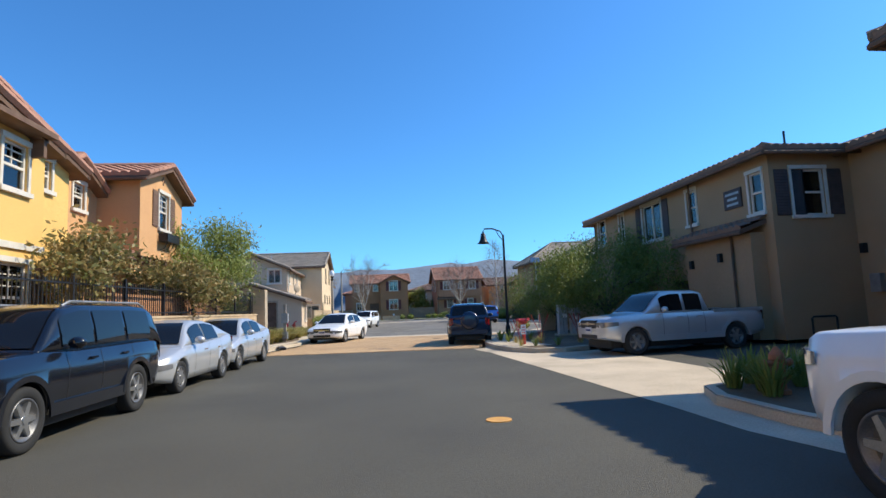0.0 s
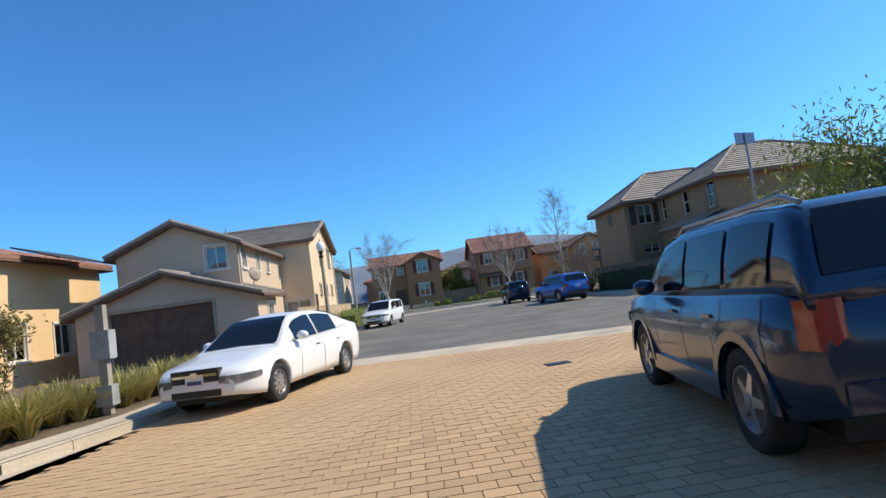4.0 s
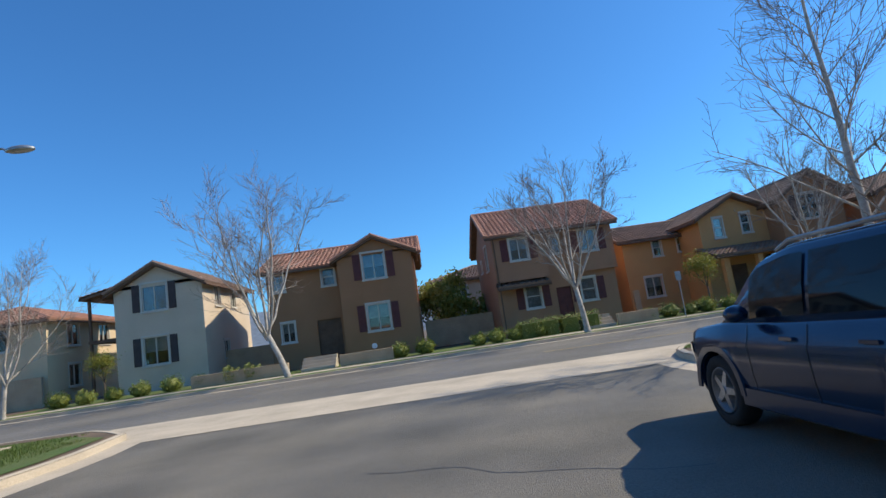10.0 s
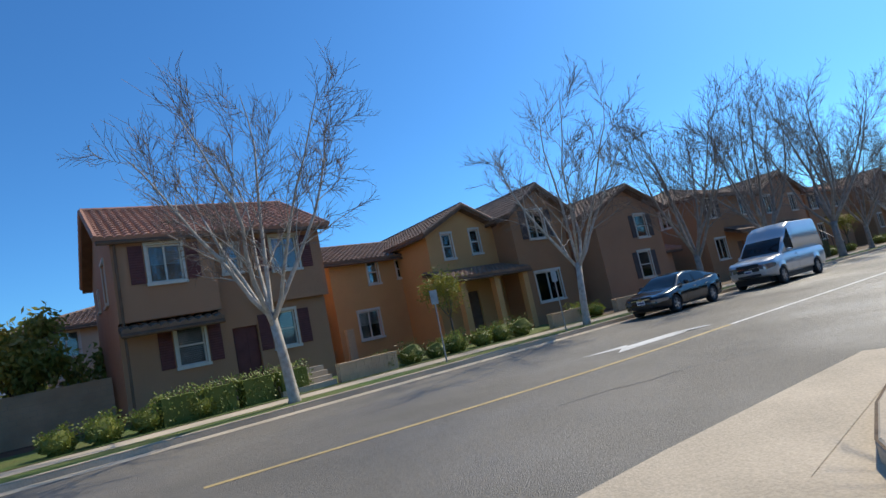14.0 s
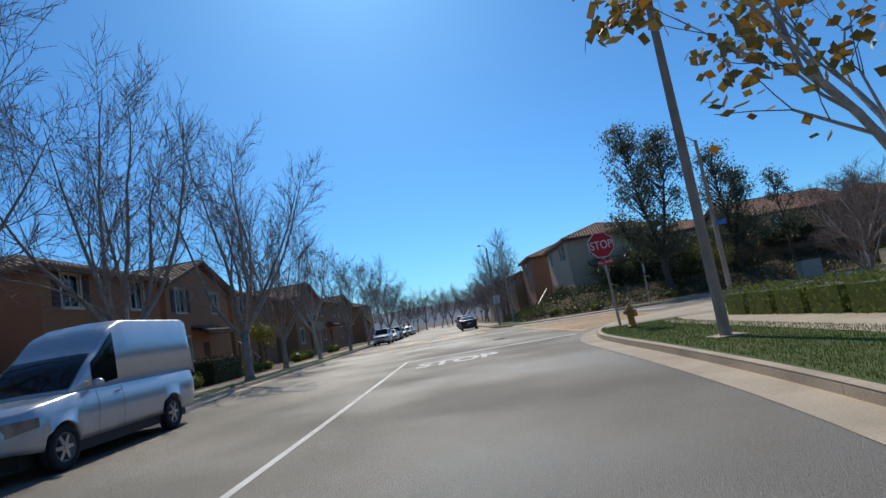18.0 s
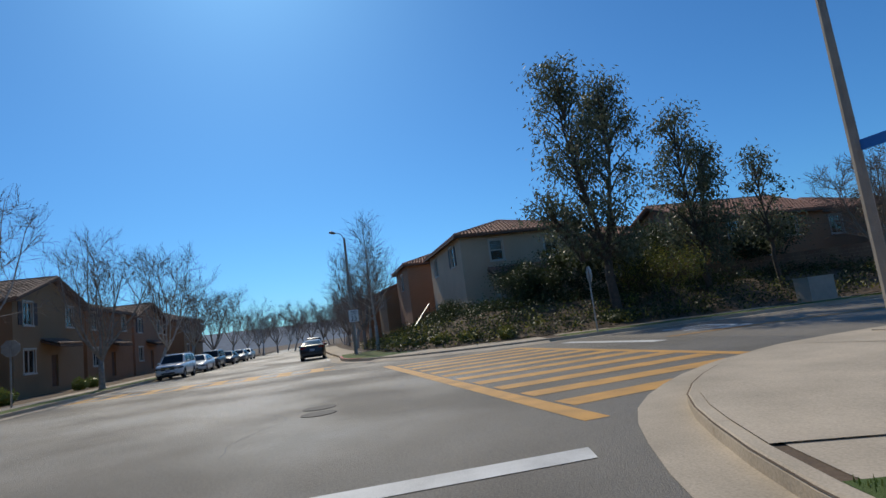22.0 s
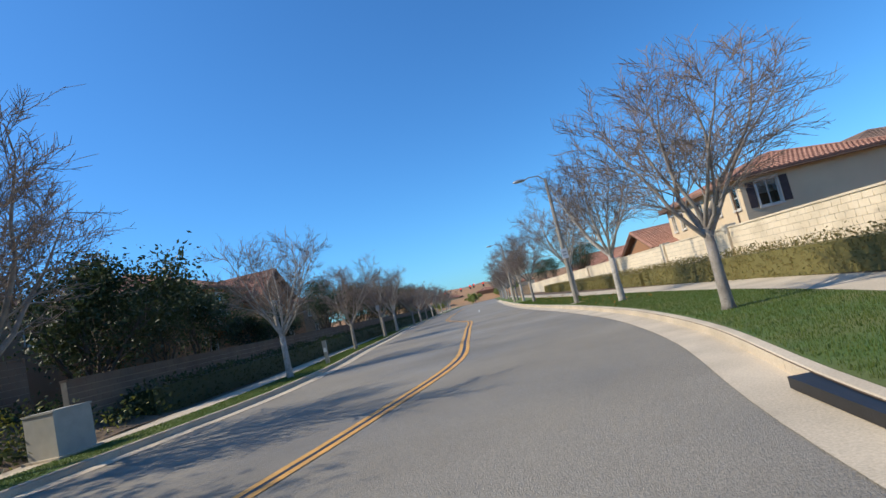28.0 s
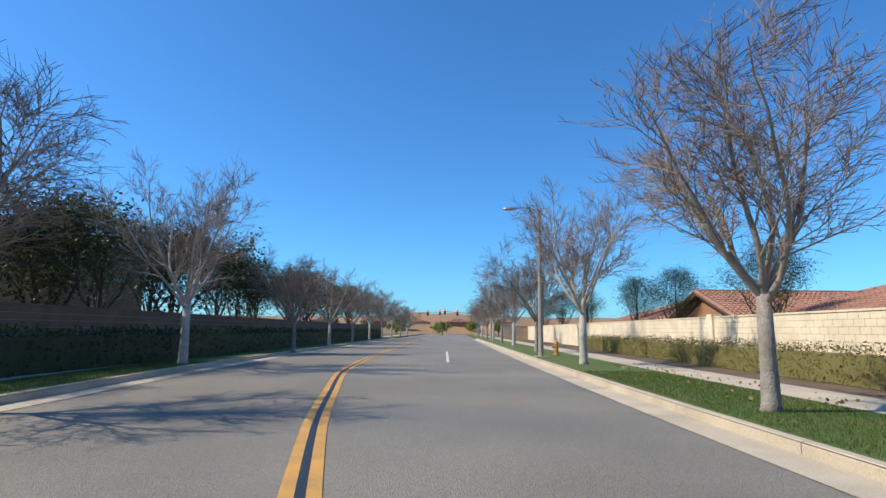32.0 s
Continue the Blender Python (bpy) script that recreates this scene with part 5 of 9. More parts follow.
def wheel_parts(r, spokes, rim_r):
    key = (r, spokes, rim_r)
    if key not in wheel_cache:
        t = lathe([(0.0, rim_r), (0.09, rim_r + 0.005), (0.11, rim_r + 0.03), (0.115, r - 0.05), (0.1, r - 0.008), (0.05, r), (-0.05, r), (-0.1, r - 0.008), (-0.115, r - 0.05), (-0.11, rim_r)])
        rim = lathe([(0.0, 0.0), (0.02, 0.02), (0.03, rim_r - 0.06), (0.03, rim_r - 0.05), (0.1, rim_r - 0.015), (0.105, rim_r + 0.004), (0.09, rim_r + 0.008)])
        spoke = bmesh.new()
        for k in range(spokes):
            a = 2 * math.pi * k / spokes
            c, s = math.cos(a), math.sin(a)
            quad = []
            for rr, wd in ((0.03, 0.042), (rim_r - 0.02, 0.027)):
                for sg in (-1, 1):
                    for x in (0.03, 0.098 if rr < 0.1 else 0.085):
                        quad.append(spoke.verts.new((x, c * rr - s * wd * sg, s * rr + c * wd * sg)))
            for f in ((0, 1, 3, 2), (4, 6, 7, 5), (1, 5, 7, 3), (0, 2, 6, 4), (0, 4, 5, 1), (2, 3, 7, 6)):
                spoke.faces.new([quad[i] for i in f])
        add_tube(spoke, [(0.03, 0, 0), (0.11, 0, 0)], [0.06, 0.045], 10)
        wheel_cache[key] = (mesh_of(t, "tyre", tyre_mat, True), mesh_of(rim, "rim", rim_dark, True), mesh_of(spoke, "spokes", rim_mat))
    return wheel_cache[key]


def vehicle(name, label, category, at, paint, L, W, H, wb, fo, r, top, roof, wr, windows, spokes=5, floor=0.24, shield=None, rear=None, rails=False, spare=False, cladding=None, bed=None, high_lamps=False, lights=(0.62, 0.78)):
    """A car that points to +y. top: the lower body's upper line, roof: the cabin's upper line, both by distance from the nose."""
    car = thing(name, label, category, at)
    half = W / 2
    w0, w1 = fo, fo + wb
    R = r + 0.055
    st = sorted({round(x, 3) for x in ([L * i / 46 for i in range(47)] + [0.03, 0.08, 0.15, L - 0.03, L - 0.08, L - 0.15] + [c + d for c in (w0, w1) for d in [R * math.cos(math.pi * k / 12) for k in range(13)]] + [c + R * sg * 1.001 for c in (w0, w1) for sg in (-1, 1)])})
    st = [s for s in st if 0 <= s <= L]

    def plan(s):
        e = 0.55
        k = 1.0
        if s < e:
            k -= 0.3 * (1 - s / e) ** 2.6
        if s > L - e:
            k -= 0.17 * (1 - (L - s) / e) ** 2.6
        for c in (w0, w1):
            k += 0.014 * max(0.0, 1 - ((s - c) / (R + 0.16)) ** 2)
        return half * k

    def bottom(s):
        z = floor + (0.1 * (1 - s / 0.5) if s < 0.5 else 0) + (0.12 * (1 - (L - s) / 0.5) if s > L - 0.5 else 0)
        for c in (w0, w1):
            if abs(s - c) < R:
                z = max(z, r + math.sqrt(R * R - (s - c) ** 2))
        return z

    def ring(bm, pts, s):
        y = L / 2 - s
        return [bm.verts.new((x, y, z)) for x, z in pts] + [bm.verts.new((-x, y, z)) for x, z in pts[-2:0:-1]]

    def loft(rings, bm):
        n = len(rings[0])
        for a, b in zip(rings, rings[1:]):
            for k in range(n):
                bm.faces.new((a[k], a[(k + 1) % n], b[(k + 1) % n], b[k]))
        bm.faces.new(rings[0])
        bm.faces.new(rings[-1][::-1])

    def profile(s):
        hw, zb, zt = plan(s), bottom(s), lerp_table(top, s)
        zm, zs = max(zb + 0.01, floor + 0.38 * (zt - floor)), max(zb + 0.02, floor + 0.78 * (zt - floor))
        tuck = 0.06 * max(0.0, 1 - s / 0.22) + 0.05 * max(0.0, 1 - (L - s) / 0.22)
        return [(0, zb), (hw * 0.94, zb), (hw * (0.972 if zb < floor + 0.3 * (zt - floor) else 1.0), (zb + zm) / 2), (hw * 0.99, zm), (hw * 1.002, max(zm + 0.005, zs - 0.045)),
                (hw * 0.978, max(zm + 0.01, zs)), (hw * (0.945 - tuck), zt - 0.03), (hw * (0.89 - tuck), zt), (hw * 0.5, zt + 0.016), (0, zt + 0.024)]

    bm, rings = bmesh.new(), []
    for s in st:
        rings.append(ring(bm, profile(s), s))
    loft(rings, bm)
    part("body", bm, paint, car, smooth=True)
    part("underbody", boxes((-half + 0.3, -L / 2 + 0.3, 0.2, half - 0.3, L / 2 - 0.3, min(0.6, H * 0.38)), (-half + 0.12, -wb / 2 + 0.45 + (L / 2 - fo - wb / 2), 0.22, half - 0.12, wb / 2 - 0.45 + (L / 2 - fo - wb / 2), 0.5)), black_trim, car)
    # Cabin.
    c0, c1 = roof[0][0], roof[-1][0]
    cs = [c0 + (c1 - c0) * i / 40 for i in range(41)]
    hb = half * 0.9

    def cab(s, f):
        zl, zh = lerp_table(top, s) - 0.015, lerp_table(roof, s)
        zh = max(zh, zl + 0.01)
        e = min(1.0, (zh - zl) / (H - zl + 0.01))
        hi = hb + (wr - hb) * e
        return hb + (hi - hb) * f, zl + (zh - 0.05 * e - zl) * f, hi, zh

    bm, rings = bmesh.new(), []
    for s in cs:
        x1, z1, hi, zh = cab(s, 1.0)
        zl = lerp_table(top, s) - 0.015
        xm, zm, _, _ = cab(s, 0.5)
        rings.append(ring(bm, [(0, zl), (hb, zl), (xm + 0.012, zm), (x1, z1), (max(0.1, hi - 0.06), zh - 0.008), (max(0.08, hi - 0.16), zh + 0.004), (0, zh + 0.025)], s))
    loft(rings, bm)
    part("cabin", bm, paint, car, smooth=True)
    for sg in (1, -1):
        for s0, s1 in windows:
            bm, rows = bmesh.new(), []
            for i in range(9):
                s = s0 + (s1 - s0) * i / 8
                col = []
                for f in (0.1, 0.5, 0.93):
                    x, z, _, _ = cab(s, f)
                    col.append(bm.verts.new((sg * (x + 0.014 + 0.012 * (f == 0.5)), L / 2 - s, z)))
                rows.append(col)
            for a, b in zip(rows, rows[1:]):
                for k in range(2):
                    bm.faces.new((a[k], a[k + 1], b[k + 1], b[k]))
            part("side_window", bm, car_glass, car, smooth=True)
    for nm, span in (("windscreen", shield), ("rear_window", rear)):
        if not span:
            continue
        bm, rows = bmesh.new(), []
        for i in range(9):
            s = span[0] + (span[1] - span[0]) * i / 8
            _, _, hi, zh = cab(s, 1.0)
            rows.append([bm.verts.new((u * (hi - 0.09), L / 2 - s + (0.012 if nm == "windscreen" else -0.012), zh + 0.014 + 0.012 * (1 - u * u))) for u in (-1, -0.6, 0, 0.6, 1)])
        for a, b in zip(rows, rows[1:]):
            for k in range(4):
                bm.faces.new((a[k], a[k + 1], b[k + 1], b[k]))
        part(nm, bm, car_glass, car, smooth=True)
    # Wheels.
    for s, nm in ((w0, "front"), (w1, "rear")):
        for sg in (1, -1):
            wh = new("wheel")
            wh.parent = car
            wh.matrix_basis = pose(sg * (half - 0.125), L / 2 - s, r, 0, 0, 0 if sg > 0 else 180)
            t, rm, sp = wheel_parts(r, spokes, r * 0.64)
            part("tyre", t, None, wh)
            part("rim", rm, None, wh)
            part("spokes", sp, None, wh)
    # Lamps, grille, plates, mirrors, handles, seams.
    lo, hi = lights
    for sg in (1, -1):
        x = sg * half
        def wrap(stations, z0_, z1_, inner, y_end, name_, mat_, slant):
            """A lamp lying on the corner of the body, from the end face round to the side."""
            bm_, cols = bmesh.new(), []
            outline = [(inner, y_end, 0.25), (inner + (plan(stations[0]) - inner) * 0.55, y_end, 0.1)] + [(plan(q) + 0.012, L / 2 - q, slant * n_ / len(stations)) for n_, q in enumerate(stations)]
            for x_, y_, k_ in outline:
                cols.append([bm_.verts.new((sg * x_, y_, z0_ + (z1_ - z0_) * f_)) for f_ in (0.0 + max(0.0, k_), 0.6, 1.0)])
            for a_, b_ in zip(cols, cols[1:]):
                for n_ in range(2):
                    bm_.faces.new((a_[n_], a_[n_ + 1], b_[n_ + 1], b_[n_]))
            part(name_, bm_, mat_, car, smooth=True)

        zf_ = lerp_table(top, 0.06) - 0.06
        wrap([0.02, 0.08, 0.15, 0.27, 0.4], zf_ - (hi - lo) * 0.85, zf_, half * 0.45, L / 2 + 0.008, "headlight", lamp_clear, 0.45)
        zr_ = lerp_table(top, L - 0.1) - 0.04
        wrap([L - 0.02, L - 0.08, L - 0.14], zr_ - (0.28 if high_lamps else 0.16), zr_, half * (0.72 if high_lamps else 0.5), -L / 2 - 0.008, "tail_light", lamp_red, 0.0)
        mz = lerp_table(top, c0 + 0.55)
        mb_ = bmesh.new()
        bmesh.ops.create_icosphere(mb_, subdivisions=2, radius=1.0)
        for v_ in mb_.verts:
            v_.co = Vector((v_.co.x * 0.115 + sg * (half + 0.06), v_.co.y * 0.085 + L / 2 - c0 - 0.62, v_.co.z * 0.085 + mz + 0.09))
        mir = part("mirror", mb_, paint if not cladding or cladding is paint else black_trim, car, smooth=True)
        for s0, s1 in windows[:2]:
            part("door_handle", boxes((min(x * 0.96, x * 1.004), L / 2 - s1 + 0.08, mz - 0.15, max(x * 0.96, x * 1.004), L / 2 - s1 + 0.25, mz - 0.122)), chrome if cladding is None else paint, car)
        if cladding:
            part("sill_cladding", boxes((min(x * 0.97, x * 1.003), L / 2 - w1 + R + 0.01, floor - 0.02, max(x * 0.97, x * 1.003), L / 2 - w0 - R - 0.01, floor + 0.14)), cladding, car)
            for c in (w0, w1):
                bm = bmesh.new()
                for k in range(14):
                    a0, a1 = math.pi * k / 14, math.pi * (k + 1) / 14
                    q = []
                    for a in (a0, a1):
                        for rr in (R - 0.005, R + 0.07):
                            for xx in (x * 0.985, x * 1.012):
                                q.append(bm.verts.new((xx, L / 2 - c + rr * math.cos(a), r + rr * math.sin(a))))
                    for f in ((1, 3, 7, 5), (0, 4, 6, 2), (2, 6, 7, 3), (0, 1, 5, 4)):
                        bm.faces.new([q[i] for i in f])
                bmesh.ops.remove_doubles(bm, verts=bm.verts, dist=1e-4)
                part("wheel_arch", bm, cladding, car)
        for s in [a for a, b in windows] + [windows[-1][1]]:
            bm, cols = bmesh.new(), []
            for px_, pz_ in profile(s)[1:7]:
                cols.append([bm.verts.new((sg * (px_ + 0.004), L / 2 - s + d_, pz_)) for d_ in (-0.005, 0.005)])
            for a, b in zip(cols, cols[1:]):
                bm.faces.new((a[0], a[1], b[1], b[0]))
            part("door_seam", bm, black_trim, car)
    part("grille", boxes((-half * 0.46, L / 2 - 0.1, lo - 0.06, half * 0.46, L / 2 + 0.012, hi - 0.02)), black_trim, car)
    part("grille_bar", boxes((-half * 0.44, L / 2 + 0.012, (lo + hi) / 2 - 0.05, half * 0.44, L / 2 + 0.022, (lo + hi) / 2 - 0.01)), chrome, car)
    part("badge", boxes((-0.06, L / 2 + 0.022, (lo + hi) / 2 - 0.07, 0.06, L / 2 + 0.03, (lo + hi) / 2 + 0.02)), chrome, car)
    part("lower_grille", boxes((-half * 0.48, L / 2 - 0.1, floor + 0.1, half * 0.48, L / 2 + 0.006, floor + 0.2)), black_trim, car)
    for y, zz in ((L / 2 + 0.016, floor + 0.26), (-L / 2 - 0.022, lerp_table(top, L - 0.05) - 0.3)):
        pl = part("plate", boxes((-0.16, y - 0.008, zz, 0.16, y + 0.008, zz + 0.15)), plate_mat, car)
        part("plate_mark", boxes((-0.13, y - 0.011, zz + 0.035, 0.13, y + 0.011, zz + 0.095)), plate_bar, pl)
    part("rear_bumper", boxes((-half * 0.8, -L / 2 - 0.03, floor + 0.14, half * 0.8, -L / 2 + 0.1, floor + 0.3)), cladding or paint, car)
    if rails:
        for sg in (1, -1):
            y0, y1 = L / 2 - roof[1][0] - 0.15, L / 2 - roof[-2][0] + 0.1
            part("roof_rail", tube([(sg * (wr - 0.08), y0, H - 0.03), (sg * (wr - 0.08), y0 - 0.2, H + 0.035), (sg * (wr - 0.08), y1 + 0.2, H + 0.035), (sg * (wr - 0.08), y1, H - 0.03)], 0.02, 6), galvanised, car)
    if spare:
        bm = lathe([(0.17, 0.001), (0.17, 0.2), (0.155, 0.31), (0.11, 0.355), (0.0, 0.37), (-0.06, 0.37)], 28)
        bmesh.ops.rotate(bm, cent=(0, 0, 0), matrix=Matrix.Rotation(radians(-90), 3, 'Z'), verts=bm.verts)
        bmesh.ops.translate(bm, vec=(0.02, -L / 2 - 0.07, 0.98), verts=bm.verts)
        part("spare_wheel_cover", bm, paint, car, smooth=True)
    if bed:
        b0, b1, zb = bed
        part("bed_floor", boxes((-half + 0.16, L / 2 - b1, zb - 0.02, half - 0.16, L / 2 - b0, zb + 0.025)), black_trim, car)
        for sg in (1, -1):
            part("bed_rail", boxes((min(sg * (half - 0.14), sg * (half - 0.03)), L / 2 - b1, zb - 0.05, max(sg * (half - 0.14), sg * (half - 0.03)), L / 2 - b0, zb + 0.04)), paint, car)
    return car


p_black, p_silver, p_white = car_paint("black_car_paint", (0.006, 0.007, 0.011), 0.0, 0.2), car_paint("silver_car_paint", (0.56, 0.57, 0.58), 0.5), car_paint("white_car_paint", (0.78, 0.78, 0.77), 0.0, 0.28)
p_slate, p_blue, p_dark = car_paint("slate_blue_car_paint", (0.009, 0.024, 0.06), 0.25, 0.22), car_paint("bright_blue_car_paint", (0.012, 0.1, 0.42), 0.4), car_paint("charcoal_car_paint", (0.03, 0.033, 0.037), 0.4)
p_grey, p_red = car_paint("grey_car_paint", (0.2, 0.21, 0.22), 0.5), car_paint("red_car_paint", (0.28, 0.02, 0.02), 0.3)


def sedan(label, paint, at, L=4.75, W=1.83, H=1.46, name="sedan", **kw):
    k = L / 4.75
    return vehicle(name, label, "car", at, paint, L, W, H, 2.75 * k, 0.93 * k, 0.325,
                   [(0, 0.62), (0.08, 0.7), (0.45, 0.79), (1.3 * k, 0.93), (2.4 * k, 0.94), (3.6 * k, 0.99), (4.2 * k, 1.07), (4.62 * k, 1.06), (4.75 * k, 0.9)],
                   [(1.1 * k, 0.9), (1.98 * k, H - 0.07), (2.4 * k, H), (3.0 * k, H - 0.01), (3.5 * k, H - 0.08), (4.42 * k, 1.06)], W / 2 - 0.31,
                   [(1.72 * k, 2.58 * k), (2.66 * k, 3.5 * k)], shield=(1.24 * k, 2.0 * k), rear=(3.5 * k, 4.28 * k), **kw)


def suv(label, paint, at, L=4.6, W=1.82, H=1.7, wb=2.66, r=0.36, name="suv", **kw):
    k = L / 4.6
    return vehicle(name, label, "car", at, paint, L, W, H, wb, 0.9 * k, r,
                   [(0, 0.84), (0.1, 0.93), (0.35, 0.99), (1.15 * k, 1.06), (2.0 * k, 1.06), (4.1 * k, 1.1), (4.52 * k, 1.1), (4.6 * k, 1.0)],
                   [(1.0 * k, 1.03), (1.75 * k, H - 0.07), (2.2 * k, H), (3.7 * k, H), (4.2 * k, H - 0.03), (4.38 * k, H - 0.1), (4.58 * k, 1.12)], W / 2 - 0.22,
                   [(1.6 * k, 2.42 * k), (2.5 * k, 3.36 * k), (3.46 * k, 4.12 * k)], shield=(1.1 * k, 1.82 * k), rear=(4.38 * k, 4.55 * k), rails=True, floor=0.3, high_lamps=True, lights=(0.72, 0.9), **kw)


vehicle("suv", "black four-wheel-drive parked at the kerb with silver roof rails", "car", pose(-4.6, 11.4, 0, 0, 0, 180 - 2), p_black, 4.8, 1.88, 1.76, 2.79, 0.9, 0.385,
        [(0, 0.94), (0.08, 1.04), (0.35, 1.1), (1.3, 1.15), (2.0, 1.12), (4.3, 1.14), (4.72, 1.12), (4.8, 1.0)],
        [(1.15, 1.12), (1.85, 1.69), (2.3, 1.76), (3.9, 1.76), (4.4, 1.73), (4.58, 1.62), (4.77, 1.14)], 0.72, [(1.72, 2.5), (2.58, 3.42), (3.52, 4.35)], spokes=6, shield=(1.25, 1.92), rear=(4.58, 4.74), rails=True, floor=0.36, cladding=p_black, high_lamps=True, lights=(0.82, 1.02))
sedan("silver compact sedan parked nose to the traffic", p_silver, pose(-4.42, 16.15, 0, 0, 0, 180 - 3), L=4.45, W=1.75, H=1.46, spokes=10)
sedan("pale silver sedan with multi-spoke wheels parked behind another", p_silver, pose(-4.35, 20.75, 0, 0, 0, 180 - 4), L=4.5, W=1.78, H=1.45, spokes=10)
sedan("white sedan with a dark grille parked on the pavers", p_white, pose(-1.7, 33.1, 0, 0, 0, 180 - 16.7), L=4.8, W=1.85, H=1.47, spokes=10)
suv("slate blue compact suv with a covered spare wheel", p_slate, pose(4.36, 26.8, 0, 0, 0, -9.5), L=4.4, W=1.78, H=1.65, spare=True, cladding=p_slate)
suv("slate blue compact suv with a spare wheel near the avenue", p_slate, pose(9.65, 66.8, 0, 0, 0, -2), L=4.4, spare=True, cladding=p_slate)
vehicle("boxy_hatchback", "white boxy hatchback parked by a lamp post", "car", pose(-0.75, 57.7, 0, 0, 0, 180 - 14.6), p_white, 4.25, 1.76, 1.6, 2.6, 0.85, 0.325,
        [(0, 0.78), (0.1, 0.86), (0.4, 0.93), (1.05, 1.0), (2.0, 1.0), (4.1, 1.06), (4.25, 0.95)], [(0.9, 0.98), (1.6, 1.53), (2.1, 1.6), (3.75, 1.6), (4.05, 1.54), (4.23, 1.08)], 0.72,
        [(1.42, 2.3), (2.4, 3.25), (3.35, 3.85)], shield=(1.0, 1.66), rear=(4.04, 4.2), lights=(0.66, 0.8))
suv("bright blue compact suv with black wheel arches", p_blue, pose(10.55, 56.3, 0, 0, 0, 12), L=4.4, W=1.82, H=1.64, wb=2.64, cladding=black_trim)
vehicle("pickup_truck", "silver pickup truck parked across the court", "car", pose(8.95, 18.3, 0, 0, 0, 97.5), p_silver, 5.3, 1.83, 1.72, 3.23, 0.95, 0.37,
        [(0, 0.92), (0.08, 1.0), (0.35, 1.05), (1.3, 1.12), (2.3, 1.12), (3.3, 1.12), (5.2, 1.12), (5.3, 1.0)], [(1.2, 1.1), (1.9, 1.65), (2.2, 1.72), (3.0, 1.72), (3.25, 1.66), (3.36, 1.12)], 0.68,
        [(1.8, 2.5), (2.6, 3.15)], spokes=6, shield=(1.3, 1.95), rear=(3.26, 3.34), floor=0.38, bed=(3.5, 5.18, 1.12), lights=(0.82, 1.0), high_lamps=True, cladding=p_silver)
vehicle("suv", "white suv with dark wheels parked at the drive", "car", pose(4.72, 4.75, 0, 0, 0, 1), p_white, 4.8, 1.9, 1.8, 2.79, 0.93, 0.4,
        [(0, 1.0), (0.08, 1.1), (0.35, 1.17), (1.3, 1.22), (2.0, 1.18), (4.3, 1.18), (4.72, 1.14), (4.8, 1.0)],
        [(1.15, 1.18), (1.85, 1.72), (2.3, 1.8), (3.9, 1.8), (4.4, 1.76), (4.58, 1.64), (4.77, 1.16)], 0.72, [(1.72, 2.5), (2.58, 3.42), (3.52, 4.35)], spokes=6, shield=(1.25, 1.92), rear=(4.58, 4.74), rails=True, floor=0.42, cladding=p_white, high_lamps=True, lights=(0.9, 1.08))
sedan("black sedan parked on the avenue", p_black, pose(28.5, 87.2, 0, 0, 0, 91), L=4.6, W=1.8, H=1.42)
vehicle("van", "silver-grey high-roof cargo van parked on the avenue", "van", pose(36.2, 86.45, 0, 0, 0, 90.3), p_silver, 6.1, 2.03, 2.65, 3.71, 1.0, 0.39,
        [(0, 0.98), (0.1, 1.1), (0.5, 1.2), (1.5, 1.3), (2.2, 1.3), (6.0, 1.32), (6.1, 1.2)], [(1.25, 1.27), (2.1, 1.95), (2.75, 2.5), (3.2, 2.65), (5.9, 2.65), (6.02, 2.55), (6.08, 1.34)], 0.83,
        [(1.95, 2.75)], spokes=6, shield=(1.4, 2.15), rear=None, floor=0.42, lights=(0.8, 1.08), high_lamps=False)
for i, (x, y, rz, pt, kd) in enumerate(((86, 86.9, 90, p_white, "suv"), (93, 86.9, 90, p_white, "sedan"), (99, 87, 90, p_dark, "suv"), (107, 87, 90, p_dark, "sedan"), (115, 87, 90, p_grey, "sedan"), (122, 87.1, 90, p_silver, "sedan"),
                                         (86.5, 77.3, -90, p_dark, "sedan"), (96, 77.5, -90, p_red, "sedan"), (103, 77.6, -90, p_dark, "suv"), (110, 77.7, -90, p_dark, "sedan"), (117, 77.8, -90, p_dark, "suv"), (125, 77.9, -90, p_red, "sedan"), (133, 77.9, -90, p_silver, "sedan"))):
    lab = {id(p_white): "white", id(p_dark): "charcoal", id(p_grey): "grey", id(p_silver): "silver", id(p_red): "dark red"}[id(pt)]
    (suv if kd == "suv" else sedan)(f"{lab} {kd} parked far along the avenue", pt, pose(x, y, 0, 0, 0, rz))
# ---- plants ----
def rand_dir(rng, base, spread):
    v = Vector((rng.gauss(0, 1), rng.gauss(0, 1), rng.gauss(0, 1))).normalized()
    return (Vector(base).normalized() + v * spread).normalized()


